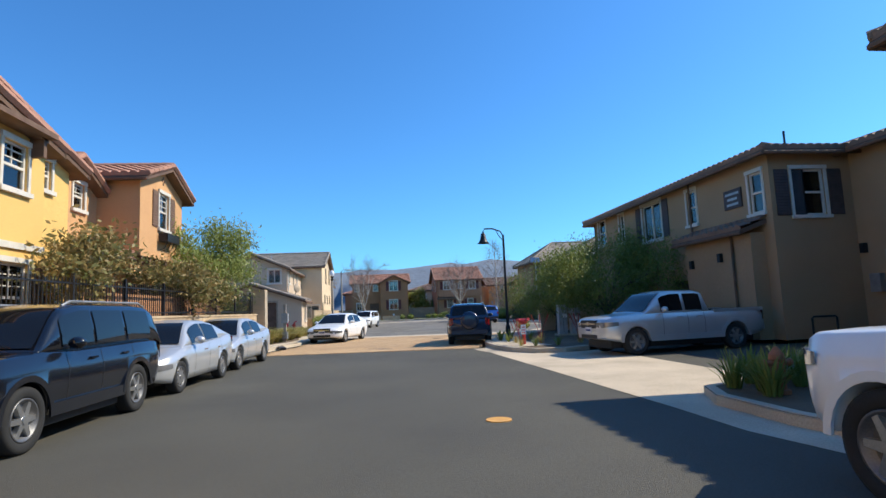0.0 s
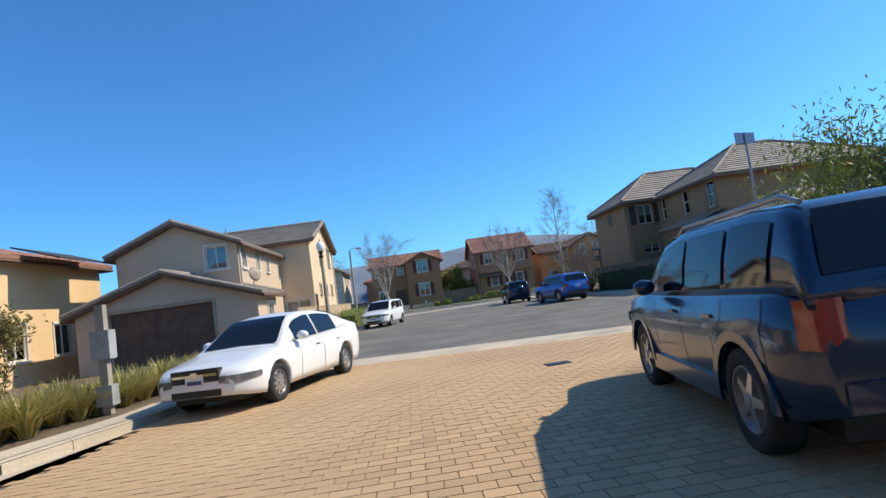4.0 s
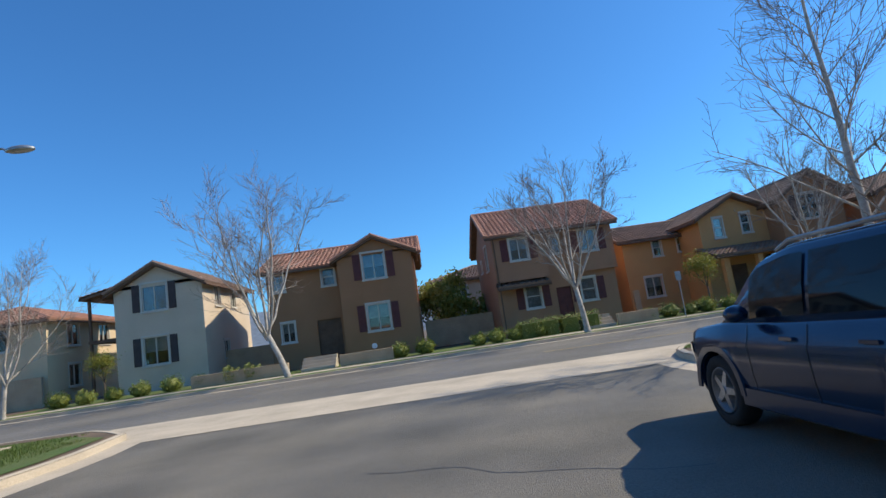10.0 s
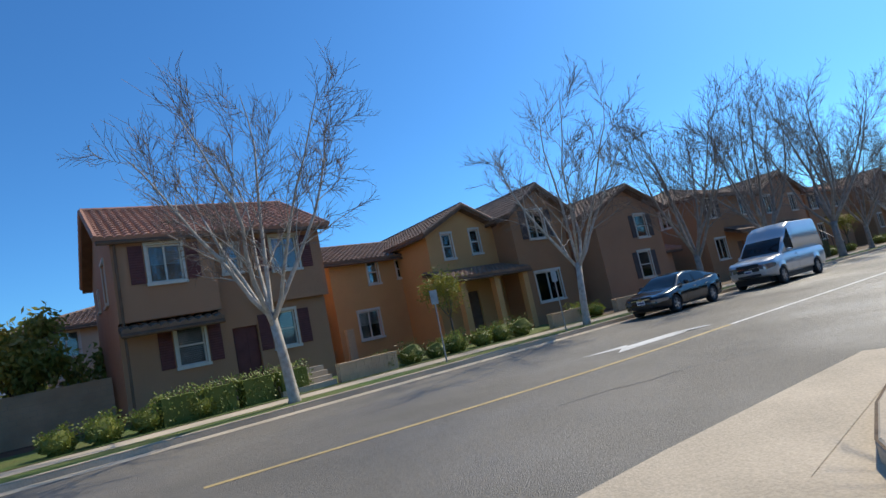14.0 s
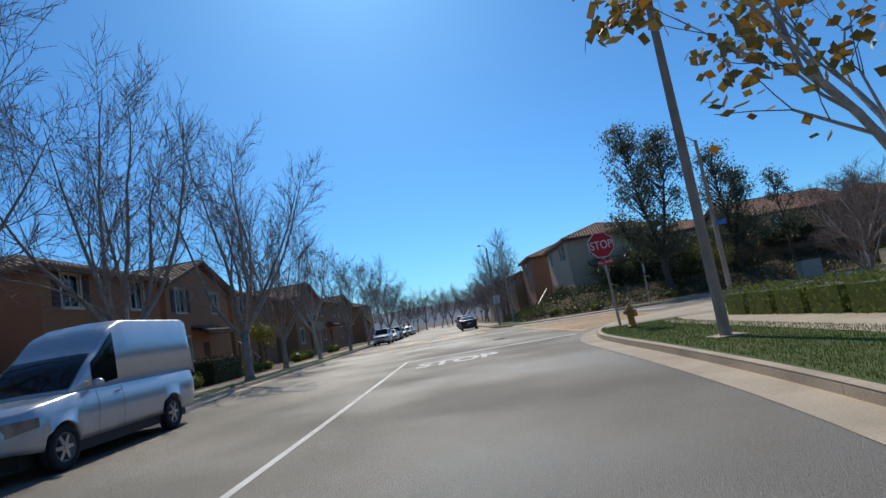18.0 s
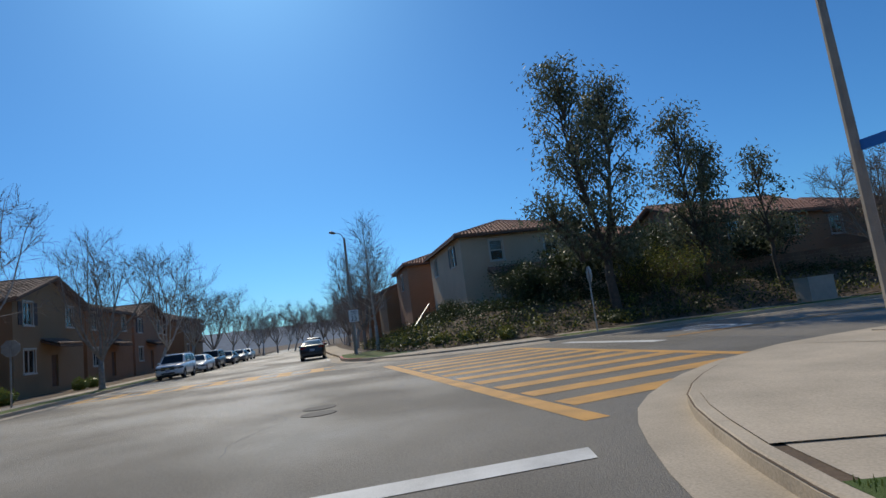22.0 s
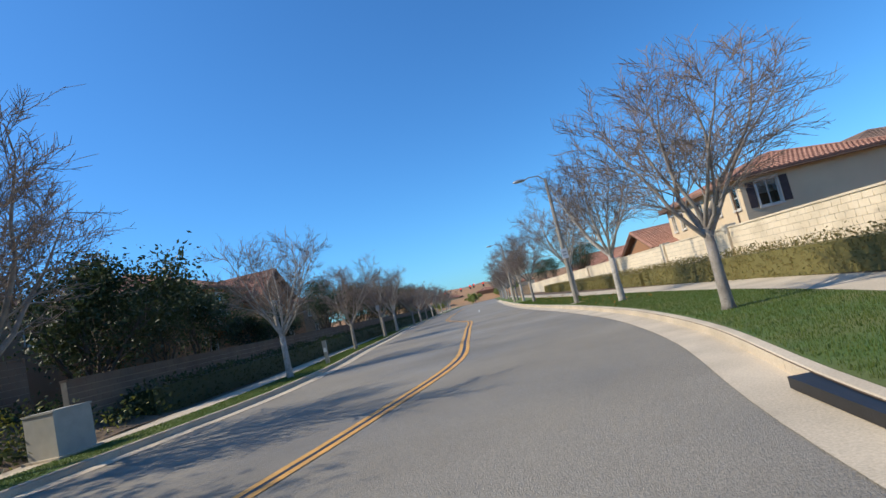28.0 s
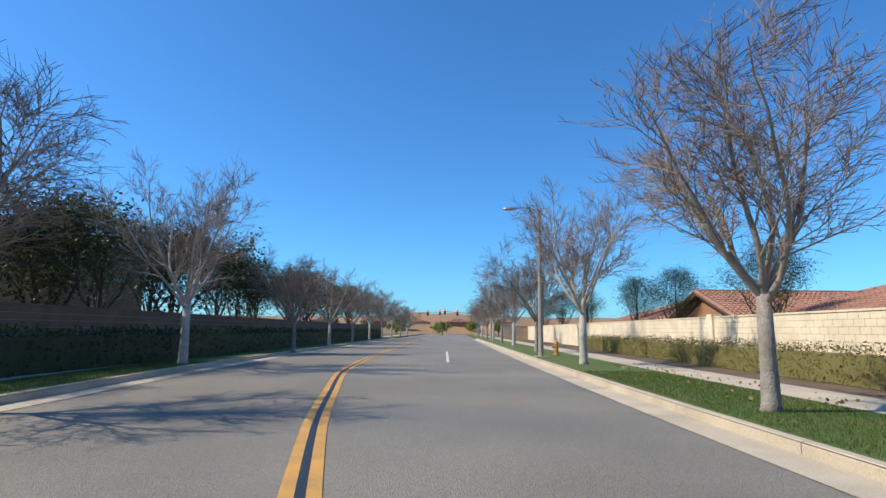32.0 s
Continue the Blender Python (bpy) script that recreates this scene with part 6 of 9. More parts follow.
def grow(rng, start, way, length, r, depth, out, tips, spread=0.45, lift=0.12, split=(2, 3), shrink=0.74, thin=0.66):
    """Branches by depth: out[depth] takes tubes as (points, radii)."""
    p, d, pts, rad = Vector(start), Vector(way).normalized(), [Vector(start)], [r]
    n = 3 if depth > 1 else 2
    for i in range(n):
        d = (d + Vector((rng.gauss(0, 1), rng.gauss(0, 1), rng.gauss(0, 1))) * 0.09 + Vector((0, 0, lift))).normalized()
        p = p + d * (length / n)
        pts.append(p)
        rad.append(r * (1 - 0.42 * (i + 1) / n))
    out.setdefault(depth, []).append((pts, rad))
    if depth == 0:
        tips.append((p, d))
        return
    k = rng.randint(*split)
    for j in range(k):
        grow(rng, p, rand_dir(rng, d, spread), length * shrink * rng.uniform(0.8, 1.15), rad[-1] * thin, depth - 1, out, tips, spread, lift, split, shrink)
    if depth >= 1:
        q = pts[1].lerp(pts[2], rng.random())
        grow(rng, q, rand_dir(rng, d, spread * 1.5), length * shrink * 0.8, rad[1] * 0.5, max(0, depth - 2) if depth > 1 else 0, out, tips, spread, lift, split, shrink)


def tubes_mesh(name, tubes, sides, mat):
    v, f = [], []
    for pts, rad in tubes:
        base = len(v)
        for i, p in enumerate(pts):
            d = (pts[min(i + 1, len(pts) - 1)] - pts[max(i - 1, 0)]).normalized()
            a = d.orthogonal().normalized()
            c = d.cross(a)
            for k in range(sides):
                t = 2 * math.pi * k / sides
                q = p + (a * math.cos(t) + c * math.sin(t)) * rad[i]
                v.append((q.x, q.y, q.z))
        for i in range(len(pts) - 1):
            for k in range(sides):
                o = base + i * sides
                f.append((o + k, o + (k + 1) % sides, o + sides + (k + 1) % sides, o + sides + k))
    return data_mesh(name, v, f, mat, sides > 3)


def leaves_mesh(name, rng, spots, size, mat, droop=0.0, slim=0.45):
    """Small pointed leaves at spots of (place, count, radius)."""
    v, f = [], []
    for p, n, rad in spots:
        for _ in range(n):
            q = Vector(p) + Vector((rng.gauss(0, 0.5), rng.gauss(0, 0.5), rng.gauss(0, 0.45))) * rad
            d = Vector((rng.gauss(0, 1), rng.gauss(0, 1), rng.gauss(0, 0.7) - droop)).normalized()
            s = size * rng.uniform(0.65, 1.35)
            side = d.cross(Vector((rng.gauss(0, 1), rng.gauss(0, 1), rng.gauss(0, 1)))).normalized() * s * slim * 0.5
            o = len(v)
            for w_ in (q, q + d * s * 0.5 + side, q + d * s, q + d * s * 0.5 - side):
                v.append((w_.x, w_.y, w_.z))
            f.append((o, o + 1, o + 2, o + 3))
    return data_mesh(name, v, f, mat)


def make_tree(seed, label, height, trunk_h, trunk_r, bark, category="tree", limbs=4, depth=4, spread=0.42, lift=0.14, lean=(0, 0), leaf=None, per=10, leaf_size=0.14, leaf_rad=0.45, droop=0.4, slim=0.45, out_angle=0.55, name="bare_tree", twig=None, shrink=0.74, central=False):
    rng = random.Random(seed)
    t = thing(name, label, category)
    out, tips = {}, []
    top = Vector((lean[0], lean[1], trunk_h))
    trunk = [(0, 0, -0.1), (0, 0, 0.15), (lean[0] * 0.4, lean[1] * 0.4, trunk_h * 0.5), tuple(top)]
    first = (height - trunk_h) / (1 + shrink + shrink ** 2 + shrink ** 3 + (shrink ** 4 if depth > 3 else 0)) * 1.12
    if central:
        first *= 0.62
    for i in range(limbs):
        a = 2 * math.pi * i / limbs + rng.uniform(-0.3, 0.3)
        o_ = out_angle * rng.uniform(0.7, 1.1) if i else 0.15
        d = Vector((math.cos(a) * o_, math.sin(a) * o_, 1.0))
        start = top if not central else top * rng.uniform(0.75, 1.0)
        grow(rng, start, d, first * rng.uniform(0.85, 1.15), trunk_r * 0.55, depth, out, tips, spread, lift, (2, 3), shrink)
    if central:
        for k in range(13):
            z = trunk_h + (height - trunk_h) * 0.8 * k / 13
            a = k * 2.4
            grow(rng, (lean[0], lean[1], z), (math.cos(a), math.sin(a), 0.9 if leaf else 1.35), (height - z) * (0.33 if leaf else 0.18), trunk_r * 0.3 * (1 - k / 16), 2, out, tips, spread, lift, (2, 3), shrink)
        out.setdefault(9, []).append(([top, top + Vector((0, 0, (height - trunk_h) * 0.6)), top + Vector((0.1, 0, height - trunk_h))], [trunk_r * 0.7, trunk_r * 0.35, 0.012]))
    if not leaf:
        stems = [x for dpt in (0, 1, 2) for x in out.get(dpt, [])]
        for pts, rad in stems:
            for _ in range(rng.randint(3, 6)):
                k = rng.randrange(len(pts) - 1)
                p = pts[k].lerp(pts[k + 1], rng.random())
                d = rand_dir(rng, (pts[-1] - pts[0]).normalized() + Vector((0, 0, 0.15)), 0.75)
                ln = rng.uniform(0.3, 0.8) * height / 8
                out.setdefault(0, []).append(([p, p + (d + Vector((0, 0, 0.15))).normalized() * ln], [0.006, 0.0035]))
    fit_ = height / max(p.z for l in out.values() for pts, rad in l for p in pts)
    out = {dpt: [([p * fit_ for p in pts], rad) for pts, rad in l] for dpt, l in out.items()}
    tips = [(p * fit_, d) for p, d in tips]
    trunk = [(x_ * fit_, y_ * fit_, z_ * fit_) for x_, y_, z_ in trunk]
    part("trunk", tube(trunk, [trunk_r * 1.5, trunk_r * 1.12, trunk_r * 0.95, trunk_r * 0.8], 9), bark, t, smooth=True)
    big = [x for dpt, l in out.items() if dpt >= 3 for x in l]
    mid = [x for dpt, l in out.items() if dpt in (1, 2) for x in l]
    fine = [(pts, [max(0.0035, r_) for r_ in rad]) for dpt, l in out.items() if dpt == 0 for pts, rad in l]
    for pts, rad in big[:6]:
        part("limb", tubes_mesh("limb", [(pts, rad)], 7, bark), bark, t)
    if big[6:]:
        tagged(part("branch_canopy", tubes_mesh("branch_canopy", big[6:], 6, bark), bark, t), kind="stuff")
    tagged(part("bough_canopy", tubes_mesh("bough_canopy", mid, 4, twig or bark), bark, t), kind="stuff")
    tagged(part("twig_canopy", tubes_mesh("twig_canopy", fine, 3, twig or twig_mat), bark, t), kind="stuff")
    if leaf:
        spots = [(p, per, leaf_rad) for p, d in tips]
        tagged(part("crown", leaves_mesh("crown", rng, spots, leaf_size, leaf, droop, slim), leaf, t), kind="stuff")
    return t


def bough(rng, start, way, length, r0, r1, n, lift, wobble):
    """A wandering tapered branch as (points, radii)."""
    p, d, pts, rad = Vector(start), Vector(way).normalized(), [Vector(start)], [r0]
    for i in range(n):
        d = (d + Vector((rng.gauss(0, wobble), rng.gauss(0, wobble), rng.gauss(0, wobble) + lift))).normalized()
        p = p + d * (length / n)
        pts.append(p)
        rad.append(r0 + (r1 - r0) * (i + 1) / n)
    return pts, rad


def along(pts, t):
    """Place and heading at the share t of a line of points."""
    k = min(len(pts) - 2, int(t * (len(pts) - 1)))
    f = t * (len(pts) - 1) - k
    return pts[k].lerp(pts[k + 1], f), (pts[k + 1] - pts[k]).normalized()


def aside(rng, d, angle):
    """A heading turned off d by about angle degrees, to any side."""
    a = radians(angle * rng.uniform(0.75, 1.25))
    o = d.orthogonal().normalized()
    o.rotate(Matrix.Rotation(rng.uniform(0, 2 * math.pi), 3, d))
    return d * math.cos(a) + o * math.sin(a)


def make_bare(seed, label, height, width, trunk_h, trunk_r, bark, limbs=6, lean=(0, 0), leader=False, name="bare_tree", open_=0.75, lift=0.1, branches=9, twigs=6, fine=0.0065):
    """A leafless tree: trunk, limbs, branches, boughs and a haze of twigs, brought to its height and width."""
    rng = random.Random(seed)
    t = thing(name, label, "tree")
    top = Vector((lean[0], lean[1], trunk_h))
    span = height - trunk_h
    big, mid, small, hair = [], [], [], []
    if leader:
        stem = bough(rng, top, (0, 0, 1), span, trunk_r * 0.75, 0.012, 9, 0.05, 0.05)
        big.append(stem)
        for k in range(26):
            f = 0.05 + 0.9 * k / 26
            q, d = along(stem[0], f)
            a = k * 2.4
            mid.append(bough(rng, q, (math.cos(a), math.sin(a), 0.75 + 0.5 * f), span * 0.45 * (1.05 - f) ** 0.9, 0.032 * (1.1 - f), 0.007, 5, lift, 0.08))
    else:
        for i in range(limbs):
            a = 2 * math.pi * i / limbs + rng.uniform(-0.35, 0.35)
            o = open_ * rng.uniform(0.65, 1.15) if i else 0.12
            q = top - Vector((0, 0, rng.uniform(0, 0.16) * trunk_h if i > 1 else 0))
            big.append(bough(rng, q, (math.cos(a) * o, math.sin(a) * o, 1), span * rng.uniform(0.82, 1.05), trunk_r * rng.uniform(0.4, 0.55), 0.01, 8, lift, 0.1))
        for pts, rad in big:
            for k in range(branches):
                f = 0.16 + 0.8 * (k + rng.random()) / branches
                q, d = along(pts, f)
                mid.append(bough(rng, q, aside(rng, d, 42), span * rng.uniform(0.26, 0.4) * (1.15 - 0.6 * f), rad[0] * 0.33 * (1.2 - f), 0.006, 5, lift * 0.8, 0.12))
    for pts, rad in mid:
        for k in range(8):
            q, d = along(pts, 0.15 + 0.83 * (k + rng.random()) / 8)
            small.append(bough(rng, q, aside(rng, d, 40), span * rng.uniform(0.08, 0.17), max(0.008, rad[0] * 0.28), 0.0045, 3, lift * 0.8, 0.14))
    for pts, rad in small + mid:
        for k in range(twigs):
            q, d = along(pts, 0.1 + 0.9 * (k + rng.random()) / twigs)
            w_ = aside(rng, d, 36) + Vector((0, 0, 0.12))
            hair.append(([q, q + w_ * (span * rng.uniform(0.025, 0.07))], [fine, fine * 0.6]))
    ends = [p for pts, _ in hair for p in pts]
    kz = height / max(p.z for p in ends)
    reach = sorted(math.hypot(p.x - lean[0], p.y - lean[1]) for p in ends)[int(len(ends) * 0.97)]
    kx = width / 2 / reach

    def shaped(some):
        return [([Vector((lean[0] + (p.x - lean[0]) * kx, lean[1] + (p.y - lean[1]) * kx, p.z * kz)) for p in pts], rad) for pts, rad in some]

    zt = trunk_h * kz
    part("trunk", tube([(0, 0, -0.1), (0, 0, 0.12), (lean[0] * 0.35, lean[1] * 0.35, zt * 0.45), (lean[0], lean[1], zt)], [trunk_r * 1.55, trunk_r * 1.12, trunk_r * 0.95, trunk_r * 0.85], 10), bark, t, smooth=True)
    for pts, rad in shaped(big):
        part("limb", tubes_mesh("limb", [(pts, rad)], 7, bark), bark, t)
    tagged(part("branch_canopy", tubes_mesh("branch_canopy", shaped(mid), 5, bark), bark, t), kind="stuff")
    tagged(part("bough_canopy", tubes_mesh("bough_canopy", shaped(small), 3, twig_mat), bark, t), kind="stuff")
    tagged(part("twig_canopy", tubes_mesh("twig_canopy", shaped(hair), 3, twig_mat), bark, t), kind="stuff")
    return t


def put(ob, x, y, z=KERB_H, rz=0, scale=1.0):
    ob.scale = (scale, scale, scale)
    ob.matrix_basis = pose(x, y, z, 0, 0, rz) @ Matrix.Diagonal((scale, scale, scale, 1))
    return ob


def copy_at(ob, x, y, z=KERB_H, rz=0, scale=1.0):
    c = copy_thing(ob, pose(x, y, z, 0, 0, rz))
    c.matrix_basis = pose(x, y, z, 0, 0, rz) @ Matrix.Diagonal((scale, scale, scale, 1))
    return c


# Bare street trees on the avenue.
syc = [make_bare(11, "leafless sycamore with pale bark in the lawn strip", 10.6, 8.6, 2.5, 0.14, bark_pale, limbs=7, lean=(-0.75, 0), open_=0.95),
       make_bare(12, "leafless sycamore with a spreading twiggy crown", 9.9, 7.8, 2.7, 0.14, bark_pale, limbs=7, lean=(-0.25, 0.1), open_=0.85),
       make_bare(13, "tall leafless sycamore with upright limbs", 11.0, 7.6, 2.2, 0.17, bark_grey, limbs=8, open_=0.85, branches=9)]
for o in syc:
    tagged(o, group="avenue trees")
put(syc[0], -0.9, 89.2, rz=0)
put(syc[1], 13.7, 89.4, rz=40)
put(syc[2], 60.0, 89.7, rz=10)
for i, (x, k, rz, sc) in enumerate(((25.5, 1, 190, 1.0), (-14, 0, 140, 0.8), (-27, 1, 220, 0.75), (34.5, 2, 100, 1.0), (42.5, 2, 250, 1.15), (52.6, 2, 150, 1.3), (67, 1, 300, 1.0), (79, 2, 40, 0.95), (90, 0, 80, 1.05), (101, 1, 130, 0.95), (112, 2, 170, 0.9), (124, 0, 33, 1.0))):
    copy_at(syc[k], x, 89.25, rz=rz, scale=sc)
for i, (x, y, k, rz, sc) in enumerate(((88, 73.2, 2, 55, 0.85), (96, 73.4, 1, 155, 0.8), (104, 73.2, 0, 95, 0.8), (113, 73.6, 2, 10, 0.75), (123, 73.6, 1, 75, 0.8), (134, 73.6, 0, 175, 0.8))):
    copy_at(syc[k], x, y, rz=rz, scale=sc)
# The tall slender tree, its low neighbours and the half-leaved sycamore on the near side.
lone = put(make_bare(21, "tall slender leafless tree by the corner walk", 10.6, 5.8, 2.0, 0.14, bark_pale, leader=True, name="slender_tree", lift=0.05), 16.1, 74.3)
copy_at(lone, 82.0, 72.7, rz=70, scale=0.95)
copy_at(lone, 90.5, 72.5, rz=160, scale=0.9)
crape = put(make_bare(22, "low leafless crape myrtle with many stems", 4.2, 3.4, 0.5, 0.09, bark_grey, limbs=7, name="crape_myrtle", open_=0.6, branches=6, twigs=5, fine=0.005), 16.6, 70.2)
for x, y, sc in ((16.2, 72.0, 1.15), (17.6, 71.4, 1.0), (21.5, 71.4, 0.95), (44.5, 63.5, 0.9)):
    copy_at(crape, x, y, rz=x * 40, scale=sc)
put(make_tree(24, "sycamore with sparse orange autumn leaves", 8.6, 2.4, 0.15, bark_pale, limbs=5, depth=3, out_angle=0.8, spread=0.45, lift=0.04, leaf=leaf_autumn, per=9, leaf_size=0.26, leaf_rad=0.6, slim=0.85, name="autumn_tree"), 32.6, 71.2, rz=25)
# Street trees on the hill street.
ash = [make_bare(31, "leafless street tree with smooth grey bark", 7.5, 6.5, 2.3, 0.15, bark_pale, limbs=8, open_=0.8, lift=0.07, branches=11, twigs=7),
       make_bare(32, "leafless street tree with a round twiggy crown", 7.1, 6.1, 2.2, 0.135, bark_grey, limbs=8, open_=0.75, lift=0.07, branches=11, twigs=7)]
for o in ash:
    tagged(o, group="hill street trees")
put(ash[0], 47.9, 21.6, rz=190)
put(ash[1], 62.75, 24.5, rz=35, scale=0.85)
for i, (y, sc) in enumerate(((60.0, 0.7), (47.9, 0.85), (37.2, 0.9), (10.8, 0.95), (-1.3, 0.95), (-13, 0.95), (-25.5, 0.95), (-37, 0.95), (-49, 0.95), (-62, 0.95), (-76, 0.95), (-90, 0.95))):
    copy_at(ash[i % 2], {37.2: 48.65, 10.8: 49.9}.get(y, 49.1 if y > 5 else 50.0), y, rz=47 * i + (130 if y == 37.2 else 10), scale=sc)
for i, (x, y, sc) in enumerate(((64.5, 48.9, 1.1), (62.3, 37.6, 0.84), (63.3, 11.2, 0.9), (63.9, 1.2, 0.95), (63.6, -10.5, 0.8), (64.0, -21, 0.8), (64.3, -32, 0.85), (64.4, -43, 0.85), (64.4, -54, 0.85), (64.5, -66, 0.85), (64.5, -80, 0.85), (64.5, -95, 0.85))):
    copy_at(ash[(i + 1) % 2], x, y, rz=61 * i + 25, scale=sc)
# Eucalyptus on the bank at the corner.
def make_eucalyptus(seed, label, columns, trunk_r, clump=0.62, per=95):
    """A eucalyptus: slender stems, each carrying stacked masses of hanging leaves; columns of (x, y, foot of foliage, top, width)."""
    rng = random.Random(seed)
    t = thing("eucalyptus", label, "tree")
    part("trunk", tube([(0, 0, -0.3), (0, 0, 0.3), (0.1, 0.05, 1.6), (0.05, 0, 2.6)], [trunk_r * 1.5, trunk_r * 1.1, trunk_r, trunk_r * 0.85], 9), bark_dark, t, smooth=True)
    spots, stems = [], []
    for cx, cy, z0, z1, wd in columns:
        pts = [Vector((0.05, 0, 2.4)), Vector((cx * 0.45, cy * 0.45, 2.4 + (z1 - 2.4) * 0.3)), Vector((cx * 0.9, cy * 0.9, 2.4 + (z1 - 2.4) * 0.65)), Vector((cx, cy, z1 - 0.3))]
        part("limb", tubes_mesh("limb", [(pts, [trunk_r * 0.7, trunk_r * 0.5, trunk_r * 0.25, 0.02])], 7, bark_dark), bark_dark, t)
        for k in range(int((z1 - z0) * wd * 6.2)):
            f = rng.random() ** 0.85
            z = z0 + (z1 - z0) * f
            r = wd * (0.35 + 0.9 * math.sin(math.pi * min(1, 0.18 + 0.8 * f)) ** 0.8) * math.sqrt(rng.uniform(0.15, 1.0)) * rng.uniform(0.75, 1.15)
            a = rng.uniform(0, 2 * math.pi)
            g = 0.25 + 0.75 * f
            p = Vector((cx * g + r * math.cos(a), cy * g + r * math.sin(a), z))
            spots.append((p, int(per * rng.uniform(0.5, 1.4)), clump * rng.uniform(0.7, 1.35)))
            q = Vector((cx * g * 0.9, cy * g * 0.9, max(2.4, z - 0.9 - 0.3 * r)))
            stems.append(([q, q.lerp(p, 0.5) + Vector((0, 0, 0.15)), p], [0.045, 0.03, 0.012]))
    tagged(part("bough_canopy", tubes_mesh("bough_canopy", stems, 4, bark_dark), bark_dark, t), kind="stuff")
    tagged(part("crown", leaves_mesh("crown", rng, spots, 0.21, leaf_euc, 1.1, 0.34), leaf_euc, t), kind="stuff")
    return t


euc = make_eucalyptus(41, "tall eucalyptus with two leafy crowns of hanging leaves", ((-0.2, 1.4, 2.4, 11.6, 1.35), (1.0, -1.7, 2.6, 11.0, 1.3), (0.3, 2.7, 2.2, 5.8, 1.1)), 0.2)
put(euc, 69.5, 60.9, 0.8, 0, 1.22)
tagged(euc, group="corner eucalyptus")
euc2 = make_eucalyptus(43, "dense dark eucalyptus beside a taller one", ((0.2, 0.5, 1.6, 9.2, 1.35), (-0.3, -0.9, 1.4, 7.4, 1.1)), 0.15)
put(euc2, 70.1, 54.6, 0.9, 30, 1.2)
tagged(euc2, group="corner eucalyptus")
euc3 = make_eucalyptus(44, "slim young eucalyptus on the bank", ((0.1, 0.2, 2.3, 7.0, 1.0),), 0.1, 0.5, 80)
put(euc3, 68.8, 51.0, 0.8, 0, 1.15)
tagged(euc3, group="corner eucalyptus")
put(make_tree(42, "yellow-green shrub under the eucalyptus", 3.2, 0.5, 0.06, bark_dark, "shrub", limbs=6, depth=2, out_angle=1.0, spread=0.5, leaf=leaf_gold, per=60, leaf_size=0.11, leaf_rad=0.7, name="tall_shrub"), 69.8, 57.6, 0.5)
# Pepper trees on the side street.
pep = make_tree(51, "pepper tree with fine drooping foliage", 5.0, 1.2, 0.16, bark_dark, limbs=6, depth=3, out_angle=1.1, spread=0.55, lift=0.0, leaf=leaf_pepper, per=260, leaf_size=0.15, leaf_rad=0.62, droop=1.2, slim=0.3, name="pepper_tree")
put(pep, -7.9, 28.2, 0.15, 0, 1.08)
pepd = make_tree(52, "dark pepper tree drooping over the walk", 4.6, 1.0, 0.16, bark_dark, limbs=6, depth=3, out_angle=1.2, spread=0.6, lift=-0.03, leaf=leaf_hedge, per=230, leaf_size=0.13, leaf_rad=0.75, droop=1.3, slim=0.28, name="pepper_tree")
put(pepd, 9.3, 29.6, 0.15, 0, 0.74)
copy_at(pepd, 10.2, 25.6, 0.15, 120, 0.95)
pep_far = make_tree(53, "light green pepper tree behind the houses", 5.0, 1.2, 0.16, bark_dark, limbs=6, depth=3, out_angle=1.1, spread=0.55, lift=0.0, leaf=leaf_pepper, per=32, leaf_size=0.34, leaf_rad=0.62, droop=1.0, slim=0.4, name="pepper_tree")
put(pep_far, -27, 60, 0.15, 50, 1.3)
copy_at(pep_far, 8.2, 104.5, 0.15, 50, 1.0)
copy_at(pep_far, -22, 103, 0.15, 20, 1.2)
mag = make_tree(61, "glossy bronze-leaved magnolia shrub", 3.4, 0.5, 0.06, bark_dark, "shrub", limbs=6, depth=2, out_angle=0.55, spread=0.4, leaf=leaf_mag, per=62, leaf_size=0.15, leaf_rad=0.5, droop=-0.2, slim=0.5, name="magnolia")
put(mag, -6.9, 17.3, 0.15, 0, 1.0)
copy_at(mag, -6.5, 21.6, 0.15, 60, 0.9)
copy_at(mag, -6.3, 23.6, 0.15, 120, 0.88)
copy_at(mag, -6.2, 32.0, 0.15, 220, 0.55)
orange_tree = put(make_tree(62, "small round citrus tree before the orange house", 3.0, 1.2, 0.06, bark_dark, limbs=5, depth=2, out_angle=0.8, leaf=leaf_gold, per=50, leaf_size=0.12, leaf_rad=0.5, name="citrus_tree"), 22.3, 93.6, 0.3)
copy_at(orange_tree, -11.8, 93.6, 0.2, 60, 0.8)
copy_at(orange_tree, 64.5, 92.5, 0.3, 60, 1.0)
young = make_tree(63, "young tree holding a few rusty leaves on the corner lawn", 6.0, 1.8, 0.08, bark_grey, limbs=5, depth=3, out_angle=0.7, spread=0.45, leaf=leaf_autumn, per=3, leaf_size=0.13, leaf_rad=0.45, slim=0.7, name="young_tree")
put(young, -5.7, 72.0, 0.15)
